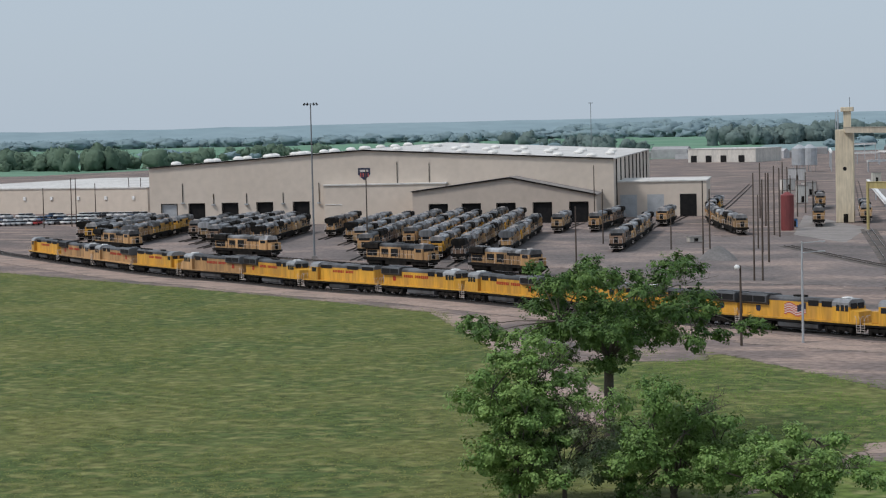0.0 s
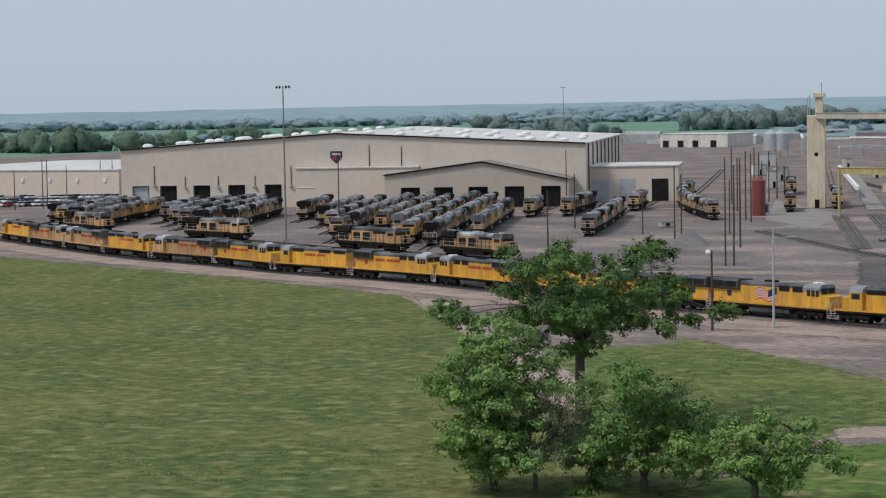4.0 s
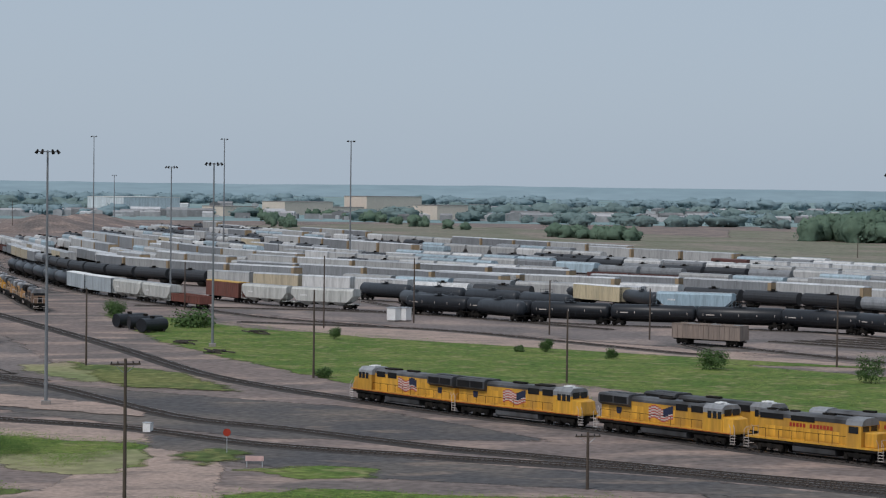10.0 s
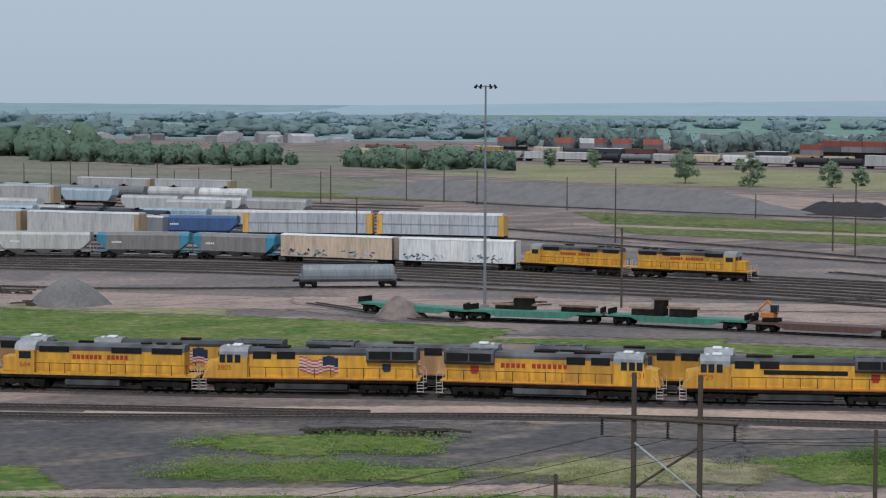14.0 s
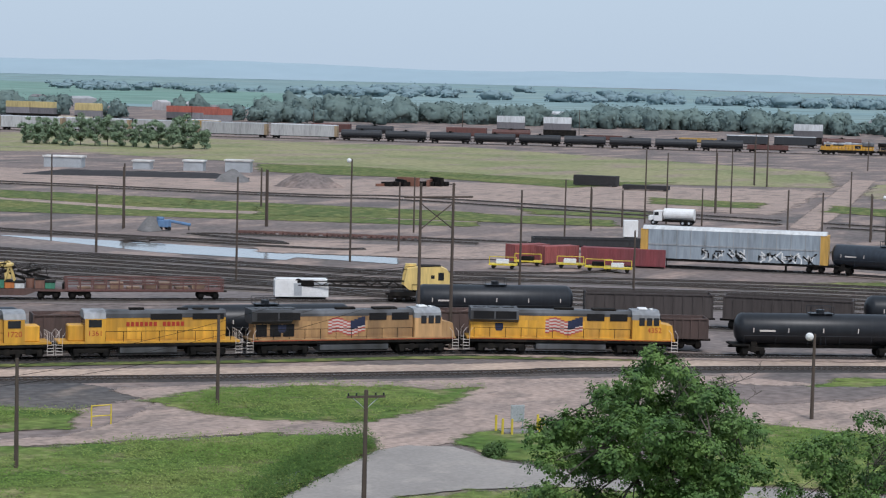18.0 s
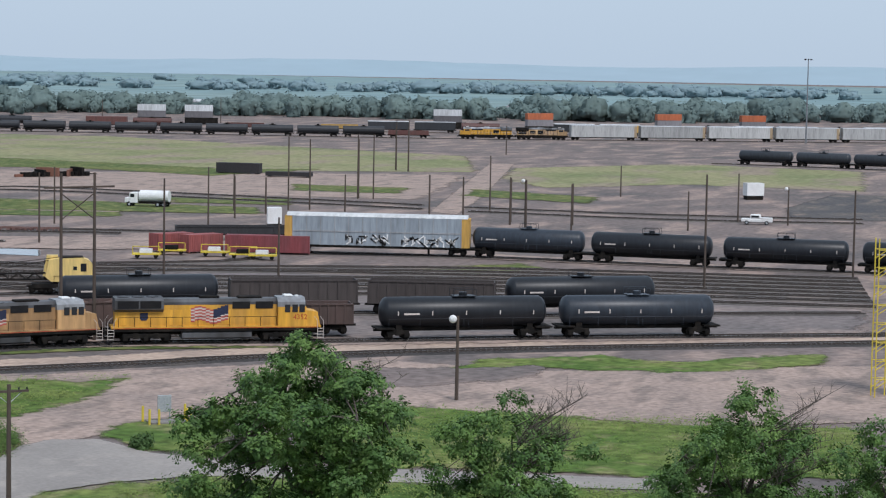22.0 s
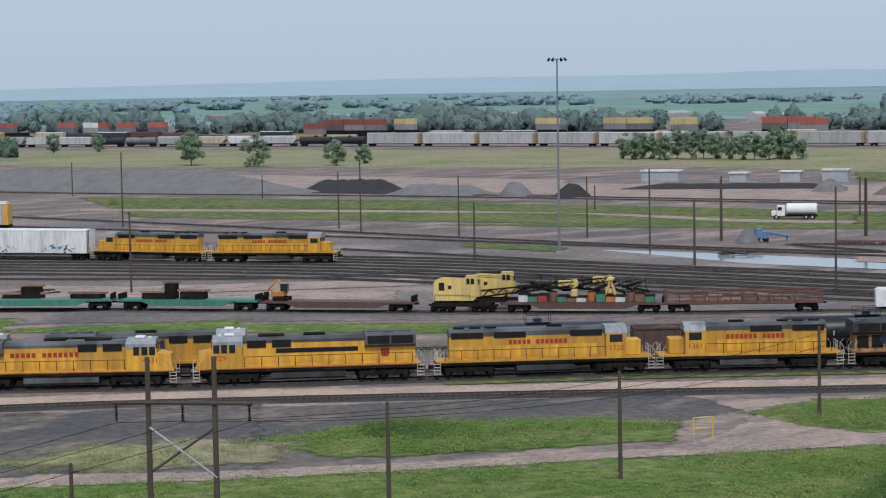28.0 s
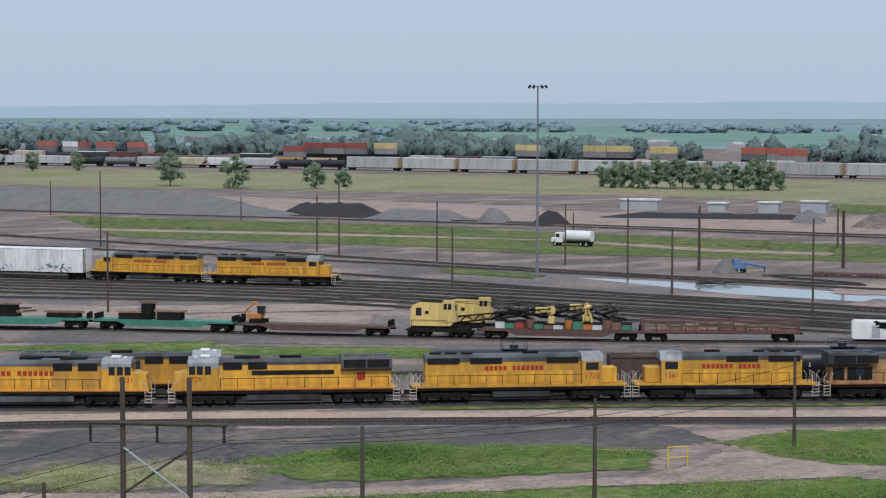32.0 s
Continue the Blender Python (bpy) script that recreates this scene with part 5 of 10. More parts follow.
def flat_car(color, L=27.0, full=True, label="green", z=1.25):
    m = paint(label + "_flat_paint", color, 0.6)
    t = thing("flat_car", label + " long empty flat car", "flat car", "freight cars")
    h = L / 2 - 0.4
    bm = B()
    prism(bm, [(-1.4, z - 0.25), (1.4, z - 0.25), (1.4, z), (-1.4, z)], -h, h)
    part("deck", bm, m, t)
    for y in (-1, 1):
        bm = B()
        vs = [(-h + 2.5, z), (-h + 4.5, z - 0.75), (h - 4.5, z - 0.75), (h - 2.5, z)]
        a = [bm.verts.new((x, y * 1.42, zz)) for x, zz in vs]
        b = [bm.verts.new((x, y * 1.34, zz)) for x, zz in vs]
        bm.faces.new(a)
        bm.faces.new(b[::-1])
        for i in range(4):
            bm.faces.new((a[i], a[(i + 1) % 4], b[(i + 1) % 4], b[i]))
        bmesh.ops.recalc_face_normals(bm, faces=bm.faces)
        part("side_sill", bm, m, t)
    for x in (-h + 0.1, h - 0.3):
        part("end_frame", boxes([(x, x + 0.2, -1.3, 1.3, z, z + 0.7)]), UNDER, t)
    underpinnings(t, L, full)
    return t


def coil_car(L=15.5):
    m = paint("blue_grey_coil_hood", (0.2, 0.225, 0.245), 0.45)
    t = thing("coil_car", "blue-grey covered coil car with rounded hood", "coil car", "freight cars")
    h = L / 2 - 0.6
    prof = [(1.42 * math.copysign(abs(math.cos(math.pi * k / 14)) ** 0.6, math.cos(math.pi * k / 14)), 1.75 + 1.55 * math.sin(math.pi * k / 14) ** 0.75) for k in range(15)]
    hood = part("hood", prism(B(), prof, -h + 0.9, h - 0.9), m, t)
    for k in range(5):
        x = -h + 1.6 + k * (2 * h - 3.2) / 4
        part("hood_rib", prism(B(), [(y * 1.02, 1.75 + (z - 1.75) * 1.02) for y, z in prof], x - 0.06, x + 0.06), m, hood)
    for x in (-h + 0.75, h - 0.85):
        part("end_bulkhead", box(B(), x, x + 0.1, -1.45, 1.45, 1.0, 3.0), m, t)
    part("body", prism(B(), [(-1.5, 1.75), (-1.5, 1.2), (-1.1, 0.8), (1.1, 0.8), (1.5, 1.2), (1.5, 1.75)], -h + 0.4, h - 0.4), paint("coil_body", (0.15, 0.165, 0.18)), t)
    part("end_platform", boxes([(-h - 0.3, h + 0.3, -1.3, 1.3, 1.02, 1.14)]), UNDER, t)
    underpinnings(t, L, True)
    return t


CACHE = {}


def stock(key, make):
    """One of each kind is built where it first stands; the rest are copies of it."""
    def place(m):
        if key in CACHE:
            return copy_thing(CACHE[key], m)
        CACHE[key] = make()
        CACHE[key].matrix_basis = m
        return CACHE[key]
    return place


def consist(line, s, cars, z=0.3):
    """Sets cars along a line from s on: (place, length, turned)."""
    out = []
    for place, L, turned in cars:
        m = line.seat(s, s + L, z)
        if turned:
            m = m @ pose(0, 0, 0, 0, 0, 180)
        out.append(place(m))
        s += L
    return out


# ---- front string of stored locomotives ----
WIDE = lambda n, f, le=False, body=None, ge=False, full=True: stock(("wide", n, f, le, body, ge, full), lambda: loco_wide(n, f, le, body, full, ge))
NARROW = lambda n, four=False, body=None, full=True: stock(("narrow", n, four, body, full), lambda: loco_narrow(n, body, full, four))
BROWN_HOPPER = stock("brown_gondola", lambda: gondola((0.085, 0.055, 0.048), 12.0, 3.2, True, "dark_brown"))
ORE = stock("ore_gondola", lambda: gondola((0.085, 0.055, 0.048), 14.0, 3.6, True, "rust_brown", mat("red_brown_load", (0.10, 0.055, 0.04), 0.95)))
TANK_FULL = stock("tank_black", lambda: tank_car((0.017, 0.019, 0.023), 18.6, 1.55, True, "black"))
TANK_GREY = stock("tank_grey", lambda: tank_car((0.03, 0.037, 0.048), 17.6, 1.55, True, "dark_grey"))
TANK_SOFT = stock("tank_soft", lambda: tank_car((0.035, 0.04, 0.047), 17.5, 1.5, False, "dull_black"))
front = ((WIDE("", 1), 18.6, True), (WIDE("", 1), 22.4, False), (WIDE("", 1), 24.0, False), (NARROW("", True), 17.4, False), (WIDE("4723", 1), 22.6, True), (NARROW("664"), 19.4, True), (WIDE("3805", 1), 22.8, True), (WIDE("4631", 0, True), 22.6, False), (WIDE("4729", 0), 22.8, True), (NARROW("1720"), 21.2, False), (NARROW("1361", True), 17.8, True), (WIDE("", 1, False, FADED, True), 22.0, False), (WIDE("4352", 1), 22.4, False))
consist(FRONT, FRONT.near((-91.1, 270.7)), front)
s = FRONT.near((163.4, 156.3))
consist(FRONT, s, [(TANK_FULL, 19.4, False), (TANK_GREY, 17.8, False)])
s = LEFT.near((-402.2, 290.8))
for k in range(15):
    consist(LEFT, s, [((WIDE("", 1 if k >= 10 else 0, k < 10, FADED if k in (1, 2, 4, 6, 9) else None, False, False) if k % 3 else NARROW("", False, None, False)), 21.5, k % 2 == 0)])
    s += 21.5
    if s > LEFT.near((-127.2, 233.3)) - 14:
        break
# second string, close behind the first
SECOND = track([tuple(FRONT.at(s) + Vector((-(FRONT.at(s + 1) - FRONT.at(s)).y, (FRONT.at(s + 1) - FRONT.at(s)).x)) * 5.2) for s in np.linspace(FRONT.near((-55.3, 248.7)), FRONT.near((103.2, 183.5)), 8)])
W2 = lambda b=None, ge=False: WIDE("", 1, False, b, ge, False)
consist(SECOND, 2, [(W2(), 22.3, False), (NARROW("", False, None, False), 21, True), (W2(FADED, True), 22.3, False), (W2(), 22.3, True), (W2(FADED), 22.3, False), (W2(), 22.3, False)])
THIRD = track([tuple(FRONT.at(s) + Vector((-(FRONT.at(s + 1) - FRONT.at(s)).y, (FRONT.at(s + 1) - FRONT.at(s)).x)) * 5.2) for s in np.linspace(FRONT.near((84.9, 190.4)), FRONT.near((157.7, 156.9)), 8)])
consist(THIRD, 0, [(TANK_GREY, 17.6, False), (ORE, 14, False), (TANK_FULL, 18.6, False), (ORE, 14.0, False)])
consist(THIRD, THIRD.near((163.2, 157.0)) - 12, [(BROWN_HOPPER, 12.2, False)])
consist(TANKS, TANKS.near((151.6, 192.2)), [(TANK_FULL, 18.6, False)])
HOPPERS = stock("open_hopper", lambda: gondola((0.055, 0.045, 0.042), 15.0, 3.7, True, "dark_steel"))
consist(TANKS, TANKS.near((169.1, 184.3)), [(HOPPERS, 15.6, False), (HOPPERS, 15.6, False), (TANK_FULL, 18.6, False)])


# ---- locomotive shop and its dead line ----
def frame2(p, q):
    """Ground pose with the x axis from p to q."""
    p, q = Vector(p), Vector(q)
    return pose(p.x, p.y, 0, 0, 0, math.degrees(math.atan2((q - p).y, (q - p).x))), (q - p).length


def gable_hall(name, m, L, D, e0, ridge, xr, doors, label, wallm, door_h=6.0, door_w=5.2, e1=None, vents=0, light=(), roofm=None):
    """A hall whose gable front runs along x from 0 to L; the ridge stands at xr; e0 and e1 are the eaves."""
    e1 = e0 if e1 is None else e1
    t = thing(name, label, "building")
    xs = sorted(doors)

    def roof_z(x):
        return e0 + (ridge - e0) * x / xr if x < xr else ridge + (e1 - ridge) * (x - xr) / (L - xr)

    edges = [0.0] + [v for x in xs for v in (x - door_w / 2, x + door_w / 2)] + [L]
    for i in range(0, len(edges), 2):
        bm = B()
        a, b = edges[i], edges[i + 1]
        mids = [a] + ([xr] if a < xr < b else []) + [b]
        for y0 in (0.0,):
            f = [bm.verts.new((a, 0, 0)), bm.verts.new((b, 0, 0))] + [bm.verts.new((x, 0, roof_z(x))) for x in mids[::-1]]
            face = bm.faces.new(f)
            r = bmesh.ops.extrude_face_region(bm, geom=[face])
            bmesh.ops.translate(bm, vec=(0, 0.4, 0), verts=[v for v in r["geom"] if isinstance(v, bmesh.types.BMVert)])
        bmesh.ops.recalc_face_normals(bm, faces=bm.faces)
        part("front_wall", bm, wallm, t)
    for k, x in enumerate(xs):
        bm = B()
        a, b = x - door_w / 2, x + door_w / 2
        f = [bm.verts.new((a, 0, door_h)), bm.verts.new((b, 0, door_h)), bm.verts.new((b, 0, roof_z(b))), bm.verts.new((a, 0, roof_z(a)))]
        face = bm.faces.new(f)
        r = bmesh.ops.extrude_face_region(bm, geom=[face])
        bmesh.ops.translate(bm, vec=(0, 0.4, 0), verts=[v for v in r["geom"] if isinstance(v, bmesh.types.BMVert)])
        bmesh.ops.recalc_face_normals(bm, faces=bm.faces)
        part("door_lintel", bm, wallm, t)
        # black panels paint the unlit inside of open doorways
        d = part("roller_door", box(B(), a, b, 0.6, 0.7, 0, door_h), GALV if k in light else BLACK, t, "pale closed roller door" if k in light else "black panel painted as a dark open doorway")
        part("door_frame", boxes([(a - 0.2, a, -0.05, 0.0, 0, door_h + 0.2), (b, b + 0.2, -0.05, 0.0, 0, door_h + 0.2), (a, b, -0.05, 0.0, door_h, door_h + 0.2)]), UNDER, d)
    part("side_wall", boxes([(0, 0.4, 0.4, D, 0, e0)]), wallm, t)
    part("side_wall", boxes([(L - 0.4, L, 0.4, D, 0, e1)]), wallm, t)
    part("back_wall", boxes([(0.4, L - 0.4, D - 0.4, D, 0, min(e0, e1))]), wallm, t)
    bm = B()
    prism(bm, [(-0.5, e0 - 0.02), (xr, ridge), (L + 0.5, e1 - 0.02), (L + 0.5, e1 + 0.25), (xr, ridge + 0.27), (-0.5, e0 + 0.25)], -0.5, D + 0.5)
    bmesh.ops.transform(bm, matrix=Matrix(((0, 1, 0, 0), (1, 0, 0, 0), (0, 0, 1, 0), (0, 0, 0, 1))), verts=bm.verts)
    bmesh.ops.recalc_face_normals(bm, faces=bm.faces)
    roof = part("roof", bm, roofm or ROOFWHITE, t)
    part("roof_edge_trim", prism_yz([(0.0, e0 - 0.1), (xr, ridge - 0.1), (L, e1 - 0.1), (L, e1 + 0.28), (xr, ridge + 0.3), (0.0, e0 + 0.28)], -0.58, -0.5), UNDER, t)
    for row in range(3 if vents else 0):
        for i in range(vents):
            x, y = L * (0.05 + 0.9 * (i + 0.25 * (row % 2)) / max(1, vents - 1)), 5.0 + 36.0 * row + 2.0 * (i % 2)
            z = roof_z(x)
            hood = [(z - 0.3, 1.0), (z + 0.35, 1.0), (z + 0.36, 1.45), (z + 0.75, 1.5), (z + 1.1, 1.15), (z + 1.3, 0.5)]
            part("roof_vent", tube([Vector((x, y, h)) for h, r in hood], [r for h, r in hood], 12), VENTWHITE, roof, "white hooded roof vent")
    t.matrix_basis = m
    return t


def prism_yz(prof, y0, y1):
    bm = B()
    prism(bm, prof, y0, y1)
    bmesh.ops.transform(bm, matrix=Matrix(((0, 1, 0, 0), (1, 0, 0, 0), (0, 0, 1, 0), (0, 0, 0, 1))), verts=bm.verts)
    bmesh.ops.recalc_face_normals(bm, faces=bm.faces)
    return bm


def flat_hall(name, p, q, depth, h, label, wallm, roofm, doors=(), door=(5.0, 5.0), light=(), panels=0):
    m, L = frame2(p, q)
    t = thing(name, label, "building")
    part("wall", box(B(), 0, L, 0, depth, 0, h), wallm, t)
    part("roof", box(B(), -0.3, L + 0.3, -0.3, depth + 0.3, h, h + 0.45, 0.06), roofm, t)
    for k, x in enumerate(doors):
        # a black panel here is the doorway's inner dark, painted flat
        part("roller_door", box(B(), x - door[0] / 2, x + door[0] / 2, -0.06, 0.0, 0.02, door[1]), GALV if k in light else BLACK, t, "pale roller door" if k in light else "black panel painted as a dark open doorway")
    for k in range(panels):
        x = L * (k + 0.5) / panels
        part("wall_light", box(B(), x - 0.5, x + 0.5, -0.35, 0.0, h * 0.55, h * 0.7, 0.05), WHITE, t)
    t.matrix_basis = m
    return t


MAIN = frame2((-495, 398), (-495 + 82, 398 + 57))[0]
gable_hall("locomotive_shop", MAIN, 131, 154, 16.5, 20.2, 61.5, [5.6, 13.6, 23.2, 33.2, 43.6, 59.2], "huge tan steel locomotive shop with a white roof", TANWALL, 6.2, 4.4, 16.5, 14, (0,))
ANNEX = frame2((-422.6, 430), (-422.6 + 82, 430 + 57))[0]
gable_hall("shop_annex", ANNEX, 49.7, 15.2, 8.9, 12.2, 26.5, [7.0, 16.0, 25.4, 35.2, 45.0], "tan gabled shop annex with dark doorways", ANNEXTAN, 5.4, 4.8, 7.3, 0, (), CONC)
flat_hall("garage_wing", (-395, 482), (-374, 496.6), 30, 9.6, "low tan garage wing with roller doors", TANWALL, ROOFWHITE, [4.0, 11.5, 20.5], (4.6, 6.2), (0, 1), 0)
for k in range(9):
    t = thing("wall_rib", "dark steel downpipe on the shop's side wall", "downpipe", "shop downpipes")
    part("pipe", box(B(), -0.25, 0.25, -0.3, 0.0, 0, 16.3), UNDER, t)
    part("bracket", box(B(), -0.35, 0.35, -0.05, 0.0, 8, 8.3), GALV, t)
    t.matrix_basis = MAIN @ pose(131, 8 + 16 * k, 0, 0, 0, 90)
flat_hall("long_warehouse", (-664.5, 428.7), (-573.5, 460.2), 120, 8.2, "long low tan warehouse with a pale roof", TANWALL, ROOFWHITE, (), (4, 4), (), 9)
flat_hall("shop_shed", (-452, 425), (-424, 444.5), 4, 10.6, "tan lean-to shed against the shop", TANWALL, ROOFWHITE)
flat_hall("far_warehouse", (-803.1, 1048.9), (-757.9, 1053.7), 30, 7.6, "far pale steel warehouse", paint("pale_steel_wall", (0.6, 0.57, 0.52)), ROOFWHITE, (4, 14, 24, 36), (4, 4), (), 0)

badge = thing("wall_emblem", "blue and red painted shield emblem on the shop wall", "sign")
part("plate", prism_yz([(60.0, 15.4), (63.4, 15.4), (63.4, 13.6), (61.7, 11.9), (60.0, 13.6)], -0.08, -0.02), NAVY, badge)
part("band", boxes([(60.5, 62.9, -0.12, -0.085, 14.3, 14.9)]), FLAGWHITE, badge)
part("stripe", boxes([(60.6 + 0.7 * k, 60.9 + 0.7 * k, -0.12, -0.085, 12.9, 14.0) for k in range(4)]), FLAGRED, badge)
badge.matrix_basis = MAIN
for x, w, h in ((51.0, 4.6, 5.4), (57.0, 1.6, 3.0)):
    t = thing("equipment_enclosure", "cream metal equipment enclosure against the shop wall", "enclosure")
    part("body", box(B(), x, x + w, -2.4, -0.1, 0, h, 0.06), TANWALL, t)
    part("door", box(B(), x + w * 0.3, x + w * 0.6, -2.45, -2.4, 0.1, 2.2), GALV, t)
    part("roof", box(B(), x - 0.15, x + w + 0.15, -2.55, -0.1, h, h + 0.15, 0.03), VENTWHITE, t)
    t.matrix_basis = MAIN
for x, z0, z1 in ((9.6, 6.6, 12.0), (18.5, 6.0, 9.0), (28.0, 6.0, 9.0), (38.5, 6.0, 9.0), (48.8, 6.0, 11.5), (71.0, 9.5, 17.0), (80.0, 10.5, 16.5)):
    t = thing("wall_conduit", "thin dark conduit with a lamp on the shop wall", "conduit", "wall conduits")
    part("pipe", rod(B(), (x, -0.15, z0), (x, -0.15, z1), 0.1, 6), UNDER, t)
    part("lamp", box(B(), x - 0.5, x + 0.5, -0.7, 0.0, z0 - 0.3, z0 + 0.1, 0.05), GALV, t)
    t.matrix_basis = MAIN
FARLOCO = [stock(("far", k), lambda k=k: loco_far(k % 2, (YELLOW, FADED, DULL, DULL, FADED, RUST)[k])) for k in range(6)]
rnd = random.Random(11)
U, N = Vector((-0.6, 0.8)), Vector((0.8, 0.6))
for off, s0, count in ((-157.5, 546, 2), (-152, 534, 3), (-146, 524, 3), (-138, 517, 3), (-127.5, 541, 2), (-122, 528, 3), (-116, 511, 4), (-110, 500, 4), (-104, 504, 3), (-93, 540, 2), (-84, 514, 3), (-78, 490, 4), (-72, 458, 6), (-66, 484, 5), (-60.5, 470, 5), (-55, 443, 7), (-49.5, 434, 7), (-42.6, 461, 4)):
    a = U * s0 + N * off
    ln = track([tuple(a - U * 12), tuple(a + U * 30), tuple(a + U * (count * 21.5 + 6))], bed=False)
    consist(ln, 12.0, [(FARLOCO[rnd.choice((1, 1, 2, 2, 3, 3, 4, 5, 5, 0))], 21.5, rnd.random() < 0.4) for i in range(count)])
ln = track([(-435.1, 324.3), (-385.0, 314.6), (-356.1, 314.0), (-330.3, 309.4), (-306.5, 303.6), (-278.7, 300.9), (-260.1, 297.0)])
for a, b in (((-419.6, 320.9), (-399.5, 317.5)), ((-368.4, 315.1), (-332.8, 310.2)), ((-312.4, 304.5), (-295.9, 301.4)), ((-280.8, 301.6), (-262.5, 297.4))):
    s, e = ln.near(a), ln.near(b)
    consist(ln, s, [(FARLOCO[(1, 3, 4)[i % 3]], 21.5, i % 2 == 1) for i in range(max(1, int((e - s) / 20.5)))])
for pts, n in (([(-353.2, 408.8), (-371.4, 435.9), (-380.6, 450.8)], 1), ([(-347.6, 415.9), (-361.2, 439.0), (-378.8, 470.0), (-391.2, 492.9)], 2), ([(-291.8, 356.2), (-310.5, 385.1), (-342.2, 431.1), (-366.9, 467.1), (-386.2, 494.2)], 4), ([(-348.1, 443.1), (-359.9, 462.9), (-380.4, 495.7)], 1), ([(-304.4, 417.8), (-333.8, 447.5), (-363.1, 483.8), (-409.7, 555.1), (-522.4, 723.1)], 6), ([(-308.8, 454.9), (-353.3, 519.6), (-412.5, 606.1), (-515.9, 757.2)], 1), ([(-362.9, 535.5), (-398.6, 586.9), (-458.3, 673.4)], 1), ([(-306.9, 472.8), (-353.1, 541.9), (-429.8, 657.7), (-502.4, 766.8)], 2)):
    ln = track(pts, bed=False)
    consist(ln, 0.2, [(FARLOCO[rnd.randrange(6)], 21.5, True) for i in range(n)])
# fuelling rows
ln = track([(-215.6, 425.7), (-256.6, 488.0), (-295.6, 548.6), (-371.2, 664.5), (-438.6, 766.8), (-531.6, 908.0)])
consist(ln, 1.0, [(FARLOCO[rnd.randrange(6)], 21.5, True) for i in range(20)])
ln = track([(-181.3, 337.0), (-226.2, 404.9), (-273.1, 477.5), (-360.5, 612.3), (-435.7, 727.2)])
consist(ln, 1.0, [(stock("svc", lambda: loco_narrow("", FADED, False)), 21.0, True), (FARLOCO[0], 21.5, True), (FARLOCO[3], 21.5, True)])
consist(ln, 95.0, [(FARLOCO[rnd.randrange(6)], 21.5, True) for i in range(4)])


# ---- classification yard ----
YARD_COLORS = (("pale_grey", (0.40, 0.40, 0.39)), ("white", (0.55, 0.55, 0.54)), ("beige", (0.48, 0.41, 0.29)), ("red_brown", (0.11, 0.047, 0.04)), ("black", (0.03, 0.032, 0.036)), ("slate", (0.22, 0.23, 0.24)), ("pale_blue", (0.33, 0.42, 0.47)), ("ochre", (0.45, 0.28, 0.08)))


